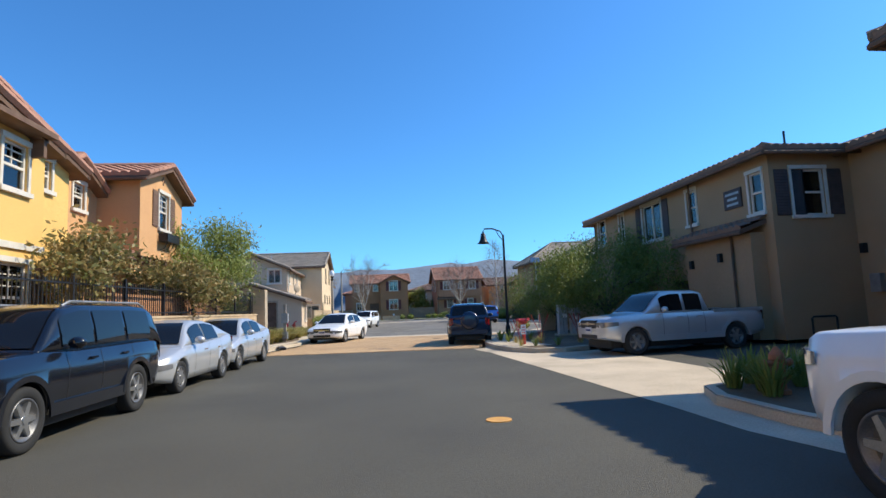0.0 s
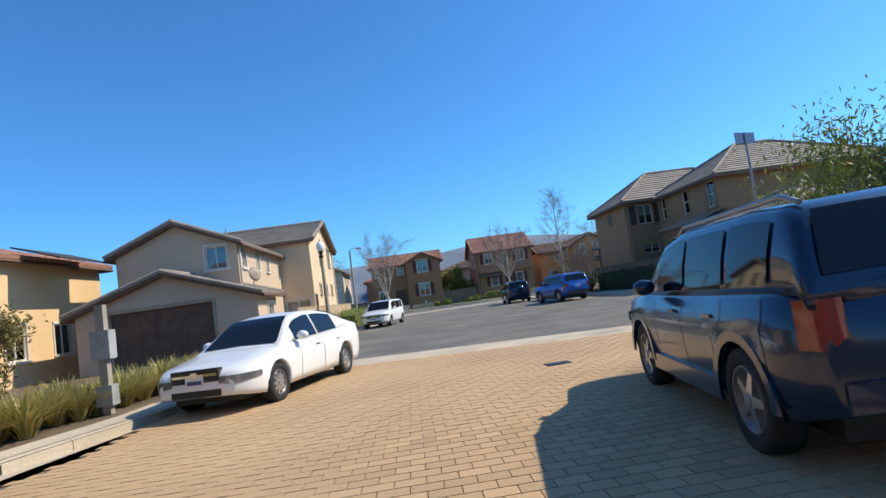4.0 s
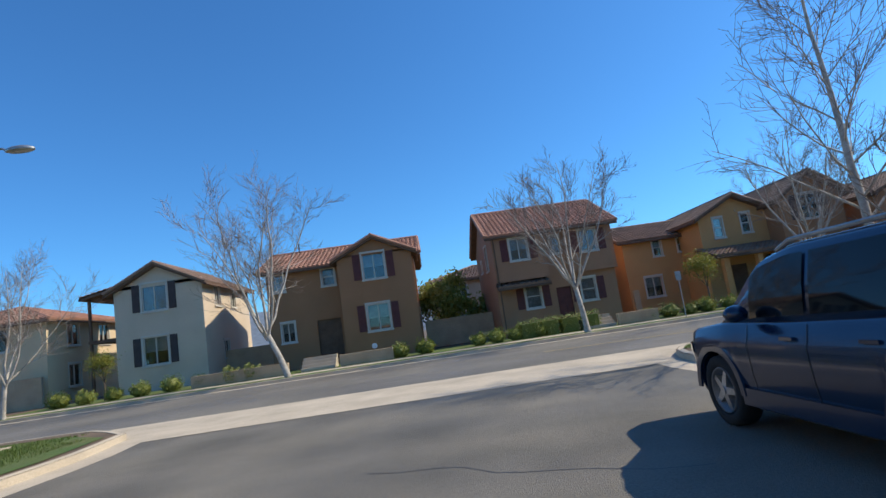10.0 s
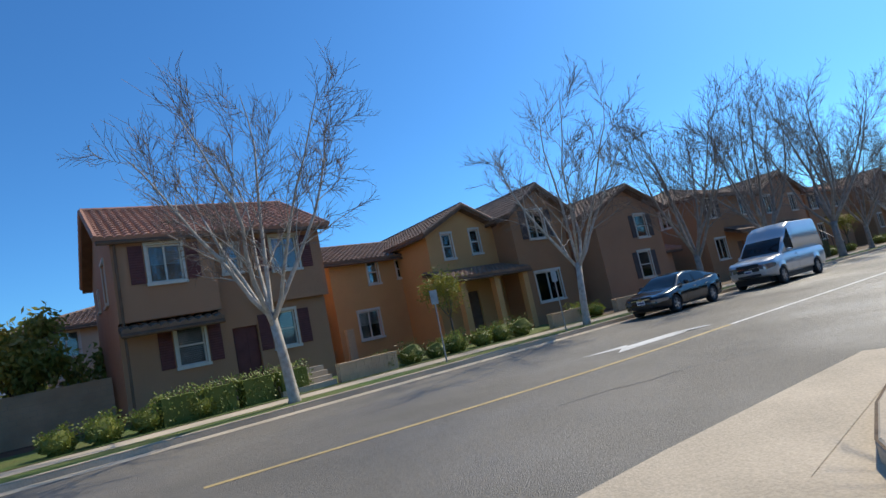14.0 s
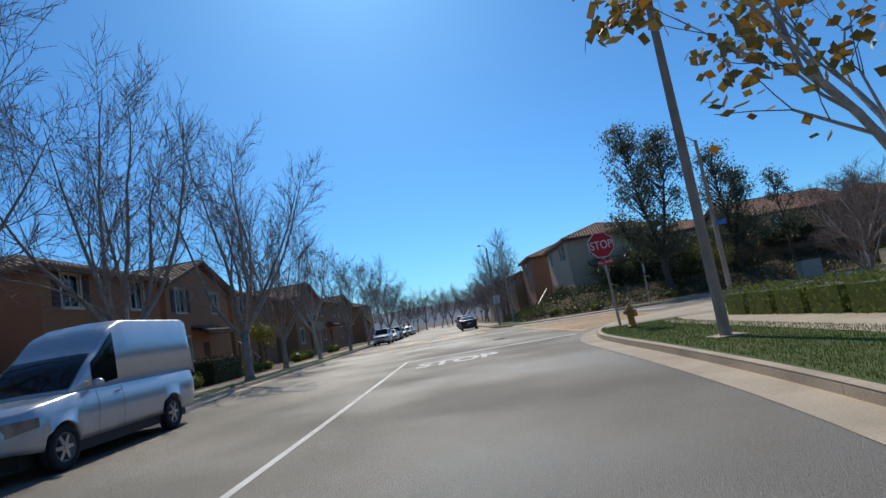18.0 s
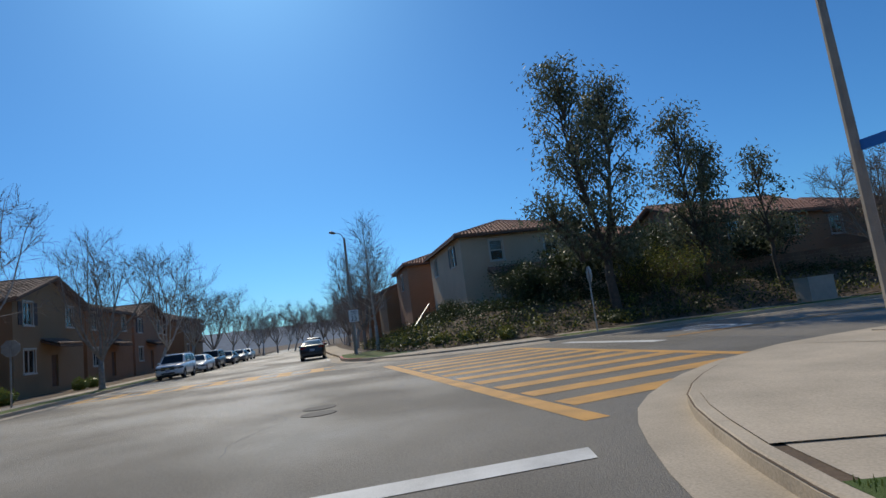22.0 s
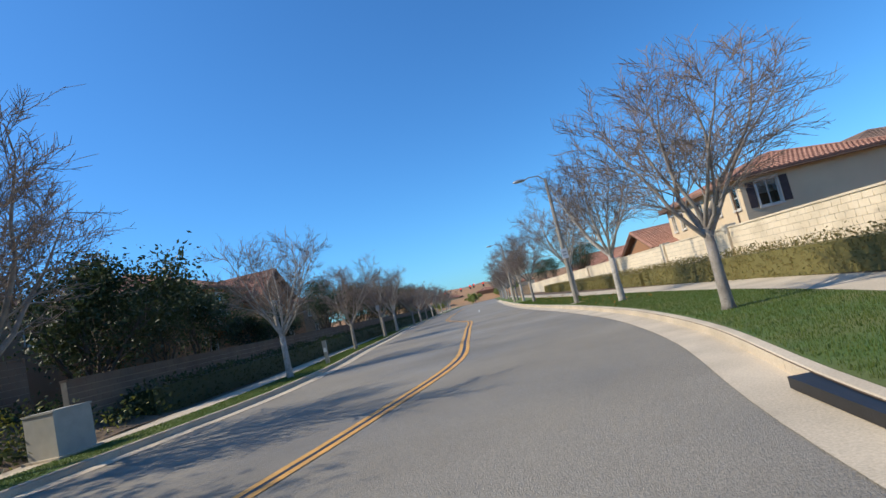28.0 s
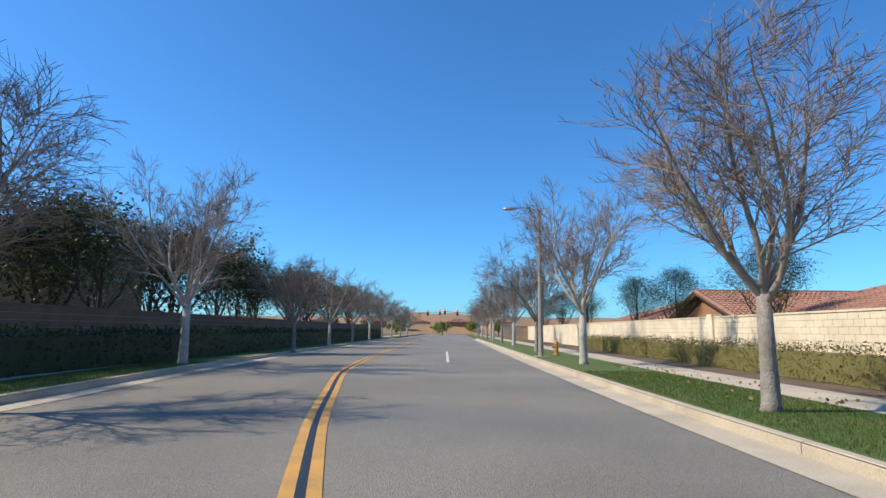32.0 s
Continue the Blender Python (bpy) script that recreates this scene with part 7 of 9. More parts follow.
# Pines and dark trees behind the walls.
pine = make_tree(71, "dark pine behind a garden wall", 6.5, 1.5, 0.14, bark_dark, limbs=5, depth=2, out_angle=0.9, spread=0.5, leaf=leaf_pine, per=60, leaf_size=0.2, leaf_rad=0.7, droop=-0.3, slim=0.12, central=True, name="pine")
put(pine, 69.3, 8.6, 0.3)
tagged(pine, group="garden pines")
for i, (x, y, sc) in enumerate(((70, 4.5, 1.05), (69, -2, 0.9), (70, -7.5, 1.0), (69.5, -14, 0.9), (70, -22, 1.0), (69.5, -29, 1.0), (70, -37, 1.1), (69.5, -46, 1.0), (69.5, -57, 1.1), (69, -70, 1.1), (69.5, 34, 0.8), (42.0, -3, 0.75), (41, -15, 0.8), (40.5, -24, 0.85), (42, -34, 0.8), (42, -46, 0.9), (42, -60, 0.9))):
    copy_at(pine, x, y, 0.3, 50 * i, sc)


ever = make_tree(72, "dense dark evergreen behind a garden wall", 6.0, 1.0, 0.16, bark_dark, limbs=6, depth=2, out_angle=0.9, spread=0.55, leaf=leaf_dark, per=130, leaf_size=0.2, leaf_rad=0.95, droop=0.2, slim=0.5, name="evergreen_tree")
put(ever, 69.0, 39.6, 0.3)
tagged(ever, group="garden evergreens")
for i, (x, y, sc) in enumerate(((71.5, 36.5, 0.9), (69.2, 31.5, 0.9), (68.6, 25.4, 0.6), (68.8, 20.0, 0.5), (69.4, 0.5, 0.9), (69.6, -9, 1.0), (69.6, -18, 0.9), (69.6, -33, 1.0), (70, -50, 1.0), (75.5, 54.5, 0.9), (75.6, 60.6, 0.85), (74.6, 64.2, 0.6), (77.0, 62.6, 0.7), (72.4, 58.4, 0.75), (73.0, 47.8, 0.8), (79.0, 68.2, 0.4))):
    copy_at(ever, x, y, 0.3, 70 * i, sc)


def leaf_box(name, label, x0, y0, x1, y1, z0, z1, leaf, size=0.075, per=150, rough=0.08, seed=1, category="hedge", core=None):
    """A clipped hedge: a dark heart and leaves all over its sides and top."""
    rng = random.Random(seed)
    h_ = thing(name, label, category, pose((x0 + x1) / 2, (y0 + y1) / 2, z0))
    hx, hy, hz = abs(x1 - x0) / 2, abs(y1 - y0) / 2, z1 - z0
    part("heart", boxes((-hx + 0.07, -hy + 0.07, 0, hx - 0.07, hy - 0.07, hz - 0.08)), core or leaf, h_)
    v, f = [], []
    for area, fn in ((4 * hx * hy, lambda a, b: (a * hx, b * hy, hz)), (2 * hy * hz, lambda a, b: (hx, a * hy, (b + 1) / 2 * hz)), (2 * hy * hz, lambda a, b: (-hx, a * hy, (b + 1) / 2 * hz)), (2 * hx * hz, lambda a, b: (a * hx, hy, (b + 1) / 2 * hz)), (2 * hx * hz, lambda a, b: (a * hx, -hy, (b + 1) / 2 * hz))):
        for _ in range(int(area * per)):
            a, b = rng.uniform(-1, 1), rng.uniform(-1, 1)
            wob = 0.05 * math.sin(a * hx * 3 + 1.3 * hy * b) + 0.04 * math.sin(7 * a * hx + 5 * b * hy)
            q = Vector(fn(a, b)) + Vector((rng.gauss(0, rough), rng.gauss(0, rough), rng.gauss(0, rough) + wob))
            q.z = max(0.01, q.z)
            d = rand_dir(rng, (0, 0, 0.6), 1.0)
            s = size * rng.uniform(0.6, 1.4)
            side = d.orthogonal().normalized() * s * 0.3
            o = len(v)
            for p in (q, q + d * s * 0.5 + side, q + d * s, q + d * s * 0.5 - side):
                v.append((p.x, p.y, p.z))
            f.append((o, o + 1, o + 2, o + 3))
    tagged(part("foliage", data_mesh("foliage", v, f, leaf), leaf, h_), kind="stuff")
    return h_


def make_bush(name, label, r, hgt, leaf, seed, n=900, size=0.085, flat_top=0.0):
    rng = random.Random(seed)
    b = thing(name, label, "shrub")
    core = bmesh.new()
    bmesh.ops.create_icosphere(core, subdivisions=2, radius=1.0)
    for v_ in core.verts:
        k = 0.82 + 0.12 * math.sin(3 * v_.co.x + 5 * v_.co.y + seed)
        v_.co = Vector((v_.co.x * r * k, v_.co.y * r * k, max(0.0, (v_.co.z * 0.5 + 0.5)) * hgt * k))
    part("heart", core, leaf, b)
    v, f = [], []
    for _ in range(n):
        d = Vector((rng.gauss(0, 1), rng.gauss(0, 1), rng.gauss(0, 1))).normalized()
        k = rng.uniform(0.82, 1.08) * (0.93 + 0.12 * math.sin(4 * d.x + 3 * d.y + seed) + 0.06 * math.sin(9 * d.x - 7 * d.z))
        q = Vector((d.x * r * k, d.y * r * k, (d.z * 0.5 + 0.5) * hgt * k))
        w_ = rand_dir(rng, d + Vector((0, 0, 0.4)), 0.8)
        s = size * rng.uniform(0.6, 1.4)
        side = w_.orthogonal().normalized() * s * 0.32
        o = len(v)
        for p in (q, q + w_ * s * 0.5 + side, q + w_ * s, q + w_ * s * 0.5 - side):
            v.append((p.x, p.y, max(0.0, p.z)))
        f.append((o, o + 1, o + 2, o + 3))
    tagged(part("foliage", data_mesh("foliage", v, f, leaf), leaf, b), kind="stuff")
    return b


def make_clump(name, label, n, length, width, leaf, seed, spread=0.6, category="plant"):
    """Long arching blades from one root."""
    rng = random.Random(seed)
    c = thing(name, label, category)
    v, f = [], []
    for _ in range(n):
        a, out_ = rng.uniform(0, 2 * math.pi), rng.uniform(0.15, spread)
        L_, d = length * rng.uniform(0.6, 1.1), Vector((math.cos(a), math.sin(a), 0))
        root = d * rng.uniform(0, 0.12)
        side = Vector((-math.sin(a), math.cos(a), 0)) * width
        pts = [root + d * (out_ * L_ * t ** 1.6) + Vector((0, 0, L_ * (t - 0.45 * out_ * t * t))) for t in (0, 0.4, 0.75, 1.0)]
        o = len(v)
        for p, k in zip(pts, (0.8, 1.0, 0.7, 0.05)):
            v += [tuple(p - side * k), tuple(p + side * k)]
        f += [(o + 2 * i, o + 2 * i + 1, o + 2 * i + 3, o + 2 * i + 2) for i in range(3)]
    part("foliage", data_mesh("foliage", v, f, leaf), leaf, c)
    return c


def row_of(ob, spots, first=True):
    """Places ob at the first spot of (x, y, z, rz, scale) and copies at the others."""
    put(ob, *spots[0])
    for s in spots[1:]:
        copy_at(ob, *s)


def kerb_distance(x, y):
    best = 1e9
    for (ax, ay), (bx, by) in zip(corner_line, corner_line[1:]):
        dx, dy = bx - ax, by - ay
        t = max(0.0, min(1.0, ((x - ax) * dx + (y - ay) * dy) / (dx * dx + dy * dy)))
        ex, ey = x - ax - dx * t, y - ay - dy * t
        d = math.hypot(ex, ey)
        if d < abs(best):
            best = d if dx * ey - dy * ex < 0 else -d
    return best


corner_line = [p for p in east_c if 36 < p[1] and p[0] < 100]


def bank_height(x, y):
    """Height of the planted bank at the far corner above its foot behind the walk."""
    d = kerb_distance(x, y)
    t = max(0.0, min(1.0, (d - 2.6) / 6.0))
    ease = max(0.0, min(1.0, (y - 40) / 6)) * max(0.0, min(1.0, (95 - x) / 10))
    return 0.15 + 1.6 * t * t * (3 - 2 * t) * ease if d > 2.3 else 0.0


v, f, index = [], [], {}
for i in range(46):
    for k in range(48):
        x, y = 64.5 + 0.7 * i, 40.2 + 0.7 * k
        z = bank_height(x, y)
        if z > 0.1:
            index[i, k] = len(v)
            v.append((x, y, z + 0.05 * math.sin(x * 1.7 + y * 1.1)))
for i, k in index:
    q = [(i, k), (i + 1, k), (i + 1, k + 1), (i, k + 1)]
    if all(c in index for c in q):
        f.append(tuple(index[c] for c in q))
setting("bank", data_mesh("bank", v, f, soil, True), "earth bank planted with dark shrubs", "ground")
rng = random.Random(77)
spots, spots2 = [], []
for _ in range(5200):
    x, y = rng.uniform(65, 95), rng.uniform(41, 73)
    d = kerb_distance(x, y)
    if 2.8 < d < 12 and not (73 < x and y < 54):
        (spots if rng.random() < 0.75 or d > 6 else spots2).append(((x, y, bank_height(x, y) + 0.1 + 0.3 * rng.random()), 20, 0.5))
tagged(new("ground_cover", leaves_mesh("ground_cover", rng, spots, 0.16, leaf_dark, -0.4, 0.5)), "dense dark green ground cover over the bank", "shrubs", kind="stuff")
tagged(new("ground_cover", leaves_mesh("ground_cover", rng, spots2, 0.14, leaf_gold, -0.4, 0.5)), "yellow-green ground cover at the foot of the bank", "shrubs", kind="stuff")
R = random.Random(5)
bush = make_bush("clipped_shrub", "clipped round green shrub before a house", 0.55, 0.85, leaf_hedge, 3)
tagged(bush, group="avenue shrubs")
spots = [(x + R.uniform(-0.15, 0.15), 92.3 + R.uniform(-0.1, 0.1), 0.15, R.uniform(0, 360), R.uniform(0.75, 1.0)) for x in (-13.5, -12.2, -10.8, -9.2, -7.5, -6.2, -4.6, -3.4, 4.4, 5.8, 8.5, 9.7, 10.8, 11.9, 18.0, 19.2, 20.4, 21.5, 22.6, 23.7, 24.8, 28.6, 30.0, 34.5, 36.0, 44, 46, 48, 51, 53, 60, 62, 64, 71, 73, 75, 84, 86)]
spots += [(x, y, 0.15, x * 50, s) for x, y, s in ((13.9, 64.9, 1.5), (14.4, 63.4, 1.6), (24.5, 71.0, 1.0), (38.0, 68.6, 1.0))]
spots += [(-2.6, 69.4, 0.15, 10, 1.1), (-3.4, 71.2, 0.15, 80, 1.3), (-4.4, 72.0, 0.15, 140, 1.2)]
row_of(bush, spots)
gold = make_bush("yellow_shrub", "yellow-green flowering shrub on the bank", 0.6, 0.8, leaf_gold, 4, 800, 0.09)
row_of(gold, [(x, y, 0.2, x * 31, s) for x, y, s in ((20.6, 92.6, 0.6), (21.3, 93.0, 0.7), (8.6, 33.6, 0.6), (71, 68.8, 0.9), (72.6, 70.0, 0.9), (74.2, 70.9, 0.9), (69.6, 67.2, 0.8), (76.2, 71.2, 0.9), (78.5, 71.4, 0.9), (81, 71.6, 0.9), (70.6, 65.2, 0.8))])
low = make_bush("low_shrub", "low grey-green ground cover shrub", 0.9, 0.7, leaf_dark, 6, 900, 0.1)
row_of(low, [(68.2 + R.uniform(0, 4.5), y, 0.15, y * 77, R.uniform(0.7, 1.2)) for y in (42, 43.5, 45, 46.8, 48, 49.5, 51, 52.3, 53.5, 55, 56.3, 57.5, 58.8, 60, 61.2, 62.3, 63.6, 64.8, 66, 67)] + [(x, 69.5 + R.uniform(-1, 1.4), 0.15, x * 9, R.uniform(0.8, 1.2)) for x in (74, 75.6, 77, 78.6, 80, 82, 84, 86, 89, 92, 95, 98)])
# Hedges.
leaf_box("hedge", "long clipped hedge, dry at its tips, beside the walk", 44.75, -20, 45.6, 29.0, 0.15, 0.95, leaf_dry, 0.08, 170, seed=2)
leaf_box("hedge", "long clipped hedge beside the walk", 44.75, 29.4, 45.6, 58, 0.15, 1.0, leaf_dry, 0.08, 170, seed=3)
leaf_box("hedge", "dark hedge at the foot of the garden wall", 65.2, -60, 66.3, 42, 0.15, 1.15, leaf_dark, 0.12, 45, seed=4)
leaf_box("hedge", "dark hedge beside the kerb in shade", 14.8, 50.0, 15.8, 61.5, 0.15, 1.25, leaf_dark, 0.09, 130, seed=6)
leaf_box("hedge", "leafy hedge before a tan block wall", -5.0, 50.6, -3.8, 58.6, 0.15, 1.05, leaf_hedge, 0.1, 150, 0.14, seed=7)
leaf_box("hedge", "leafy hedge with dry patches before a tan block wall", -3.9, 59.4, -2.7, 70.4, 0.15, 1.0, leaf_hedge, 0.1, 150, 0.14, seed=8)
leaf_box("hedge", "clipped dark hedge before a house", 54.6, 91.9, 58.6, 93.2, 0.15, 1.5, leaf_dark, 0.1, 100, seed=9)
for i in range(5):
    leaf_box("clipped_hedge_block", "square clipped hedge block in a row", 35.2 + i * 1.35, 69.2, 36.4 + i * 1.35, 70.2, 0.15, 0.85, leaf_hedge, 0.07, 170, 0.05, seed=20 + i)
for i in range(4):
    leaf_box("clipped_hedge_block", "square clipped hedge block along the walk", 12.1 + i * 1.12 - 1.2, 92.0, 13.1 + i * 1.12 - 1.2, 93.0, 0.15, 1.0, leaf_hedge, 0.08, 140, 0.06, seed=30 + i)
# Straw-coloured grasses, agaves and strap-leaved plants.
straw = make_clump("ornamental_grass", "straw-coloured ornamental grass clump behind the walk", 210, 0.8, 0.011, leaf_straw, 41, 1.1)
tagged(straw, group="ornamental grasses")
row_of(straw, [(-5.85 + 0.085 * (y - 20) + R.uniform(-0.3, 0.3), y + R.uniform(-0.2, 0.2), 0.15, R.uniform(0, 360), R.uniform(0.75, 1.1)) for y in [20.5 + 0.42 * k for k in range(46)]] + [(-5.2 + R.uniform(-0.3, 0.3), 30.5 + 0.5 * k, 0.15, R.uniform(0, 360), R.uniform(0.7, 1.1)) for k in range(20)])
agave = make_clump("agave", "grey-green agave with stiff pointed leaves", 16, 0.6, 0.03, leaf_hedge, 42, 0.75)
row_of(agave, [(5.15, 24.3, 0.15, 0, 0.9), (5.7, 24.8, 0.15, 90, 0.9), (6.3, 24.0, 0.15, 50, 0.8), (5.2, 23.1, 0.15, 150, 0.7), (5.5, 20.6, 0.15, 20, 0.6), (6.2, 20.4, 0.15, 20, 0.7)])
yucca = make_clump("red_yucca", "thin-leaved yucca with red flower stalks", 40, 0.55, 0.007, leaf_straw, 43, 0.9)
for k in range(3):
    part("flower_stalk", tube([(0, 0, 0), (0.12 * k - 0.1, 0.1, 0.6), (0.35 * k - 0.3, 0.2, 1.1)], [0.01, 0.008, 0.02], 5), leaf_red, yucca)
row_of(yucca, [(6.0, 21.6, 0.15, 0, 0.9), (7.2, 21.0, 0.15, 100, 0.9), (5.3, 22.4, 0.15, 200, 0.7), (5.1, 20.9, 0.15, 60, 0.8)])
strap = make_clump("agapanthus", "strap-leaved green plant clump in a kerbed bed", 60, 0.65, 0.016, leaf_hedge, 44, 0.9)
row_of(strap, [(x, y, 0.15, x * 99, 1.0) for x, y in ((5.5, 10.4), (6.0, 10.75), (6.5, 10.75), (5.7, 10.0), (6.4, 10.2), (5.5, 9.6), (7.0, 10.5), (7.4, 10.9), (7.1, 9.9), (6.1, 10.4), (6.8, 10.9))])


def blades(name, label, cells, per, size, leaf, seed, z=KERB_H):
    """Grass blades scattered over strips given as (line, d0, d1)."""
    rng = random.Random(seed)
    v, f = [], []
    for line, d0, d1 in cells:
        a, b = offset_line(line, d0), offset_line(line, d1)
        for i in range(len(a) - 1):
            area = math.hypot(a[i + 1][0] - a[i][0], a[i + 1][1] - a[i][1]) * abs(d1 - d0)
            for _ in range(int(area * per)):
                t, u = rng.random(), rng.random()
                x = (a[i][0] * (1 - t) + a[i + 1][0] * t) * (1 - u) + (b[i][0] * (1 - t) + b[i + 1][0] * t) * u
                y = (a[i][1] * (1 - t) + a[i + 1][1] * t) * (1 - u) + (b[i][1] * (1 - t) + b[i + 1][1] * t) * u
                an, s = rng.uniform(0, 6.28), size * rng.uniform(0.5, 1.2)
                cx, cy, ln = math.cos(an) * 0.006, math.sin(an) * 0.006, s * rng.uniform(-0.5, 0.5)
                o = len(v)
                v += [(x - cx, y - cy, z), (x + cx, y + cy, z), (x - cy * 60 * ln, y + cx * 60 * ln, z + s)]
                f.append((o, o + 1, o + 2))
    return tagged(new(name, data_mesh(name, v, f, leaf)), label, "grass", kind="stuff")


blades("grass", "green grass blades of the mown lawn strips", [(sub(hill_w, y0=2, y1=56), 0.2, 2.6), (sub(hill_e, y0=0, y1=52), 0.2, 1.85), (mid_av, 0.2, 2.85)], 620, 0.05, leaf_grass, 81)
corner_lawn = [(-3.4, 68.0), (-1.4, 67.6), (-1.05, 72.5), (-1.3, 74.9), (-3.0, 76.3), (-8.0, 77.0), (-8, 71.5)]
setting("lawn_corner", mesh_of(flat(corner_lawn, KERB_H + 0.004), "lawn", lawn), "patchy green lawn with fallen leaves at the corner", "lawn")
setting("lawn_yard", mesh_of(flat([(-16, 91.5), (30, 91.5), (30, 96.5), (-16, 96.5)], KERB_H + 0.003), "lawn", lawn), "green front yard lawns", "lawn")
blades("grass", "green grass blades of the corner lawn", [([(-8, 76.7), (-2.4, 76.2)], 0.0, 4.5), ([(-2.6, 75), (-2.6, 69)], -0.9, 1.3)], 420, 0.06, leaf_grass, 82)
setting("mulch_bed", mesh_of(flat([(13.4, 62), (16, 60), (20, 66), (20, 72.4), (16, 73.6), (13.2, 72)], KERB_H + 0.003), "mulch", mulch), "bed of brown wood mulch beside the walk", "ground")
rng = random.Random(9)
spots = [((-2.2 - rng.random() * 4, 60 + rng.random() * 12, 0.17), 1, 0.1) for _ in range(260)] + [((49.8 - rng.random() * 2, 40 * rng.random(), 0.2), 1, 0.1) for _ in range(500)] + [((13 + rng.random() * 5, 62 + rng.random() * 9, 0.17), 1, 0.1) for _ in range(500)]
tagged(new("fallen_leaves", leaves_mesh("fallen_leaves", rng, spots, 0.09, leaf_autumn, 0, 0.7)), "dry brown leaves lying on lawn and mulch", "leaves", kind="stuff")
# ---- walls, fences and street furniture ----
def block_wall(name, label, a, b, z0, z1, mat, bw=0.4, bh=0.2, pieces=(0, 0), thick=0.2, cap=True):
    """A wall of coursed blocks from a to b; those between the two distances in pieces are objects of their own."""
    a, b = Vector((*a, 0)), Vector((*b, 0))
    L_, d = (b - a).length, (b - a).normalized()
    n = Vector((-d.y, d.x, 0))
    m = Matrix(((d.x, n.x, 0, a.x), (d.y, n.y, 0, a.y), (0, 0, 1, z0), (0, 0, 0, 1)))
    root = setting(name, mesh_of(boxes((0, -thick / 2 + 0.012, 0, L_, thick / 2 - 0.012, z1 - z0 - 0.01)), name, mortar), label, "wall")
    root.matrix_basis = m
    rows = int(round((z1 - z0) / bh))
    bh = (z1 - z0) / rows
    piece = mesh_of(boxes((0.005, -thick / 2, 0.005, bw - 0.005, thick / 2, bh - 0.005)), "block", mat)
    rest = bmesh.new()
    for r in range(rows):
        s = -(r % 2) * bw / 2
        while s < L_:
            x0, x1 = max(0, s), min(L_, s + bw)
            if x1 - x0 > 0.06:
                if pieces[0] <= s and s + bw <= pieces[1]:
                    p = part("block", piece, None, root)
                    p.location = (s, 0, r * bh)
                else:
                    add_box(rest, x0 + 0.005, -thick / 2, r * bh + 0.005, x1 - 0.005, thick / 2, (r + 1) * bh - 0.005)
            s += bw
    tagged(part("blocks", mesh_of(rest, "blocks", mat), None, root), kind="stuff")
    if cap:
        c = bmesh.new()
        s = 0.0
        while s < L_ - 0.05:
            add_box(c, s + 0.004, -thick / 2 - 0.03, z1 - z0, min(L_, s + 0.4) - 0.004, thick / 2 + 0.03, z1 - z0 + 0.06)
            s += 0.4
        tagged(part("cap_blocks", mesh_of(c, "cap_blocks", mat), None, root), kind="stuff")
    return root


block_wall("wall_hill_street", "tall pale concrete block wall with a flat cap", (44.3, 60), (44.3, -70), 0.15, 1.95, block, pieces=(23, 36.6))
for y in (50, 38, 30.5, 20, 9, -3):
    setting("wall_pier", mesh_of(boxes((44.1, y - 0.22, 0.15, 44.5, y + 0.22, 2.1)), "pier", block), "square block pier in the wall", "wall")
block_wall("wall_hill_street_east", "shaded tan garden wall behind dark hedges", (66.6, 44), (66.6, -70), 0.15, 1.9, wall_shade_brown)
block_wall("wall_corner_bank", "shaded garden wall above the planted bank", (76.0, 57.3), (68.6, 43), 1.0, 2.9, wall_shade_brown)
block_wall("wall_garden_east", "shaded brown garden wall behind a hedge", (16.0, 50.5), (16.0, 64.5), 0.15, 1.75, wall_shade_brown)
block_wall("wall_garden_corner", "tan block pier wall at the bend", (8.8, 30.8), (13.0, 30.0), 0.15, 2.3, block_tan)
block_wall("wall_fence_base", "tan block garden wall carrying an iron fence", (-6.2, 13.2), (-5.2, 28.9), 0.15, 1.55, block_tan, pieces=(8.5, 15.6))
block_wall("wall_pillar", "square tan block gate pillar with a cap", (-5.35, 29.3), (-4.75, 29.3), 0.15, 2.65, block_tan, thick=0.6)
block_wall("wall_garden_west", "tan block garden wall behind a hedge", (-5.3, 53.0), (-4.3, 71.0), 0.15, 1.8, block_tan)
block_wall("wall_garden_west_return", "tan block garden wall of the corner house", (-4.4, 70.6), (-22, 72), 0.15, 1.45, block_tan)
for x0, x1, y in ((5.9, 10.5, 100.0), (-9.2, -3.8, 100.5), (20.0, 20.4, 99.0), (-30, -17, 96.5)):
    block_wall("wall_side_yard", "tan garden wall between two houses", (x0, y), (x1, y), 0.15, 1.9, block_tan)
for x0, x1 in ((-6.5, -1.5), (1.2, 4.0), (16.2, 18.4), (26.4, 28.4), (31.0, 33.0)):
    block_wall("stone_garden_wall", "low rough stone garden wall by the walk", (x0, 92.0), (x1, 92.0), 0.15, 0.7, block_tan, 0.3, 0.18, thick=0.3)
st = thing("front_steps", "concrete front steps between stone walls", "steps", pose(0.0, 92.0, 0.15))
for i in range(4):
    part("step", boxes((-0.9, i * 0.3, 0, 0.9, i * 0.3 + 0.32, 0.17 * (i + 1))), concrete, st)
copy_thing(st, pose(15.2, 92.0, 0.15))
fence = thing("iron_fence", "black iron picket fence on a block wall", "fence", pose(-6.2, 13.2, 1.61, 0, 0, -3.6))
for z in (0.08, 0.72):
    part("rail", boxes((-0.02, 0, z, 0.02, 15.5, z + 0.035)), iron, fence)
picket = mesh_of(boxes((-0.009, -0.009, 0, 0.009, 0.009, 0.85)), "picket", iron)
post = mesh_of(boxes((-0.03, -0.03, 0, 0.03, 0.03, 0.95)), "post", iron)
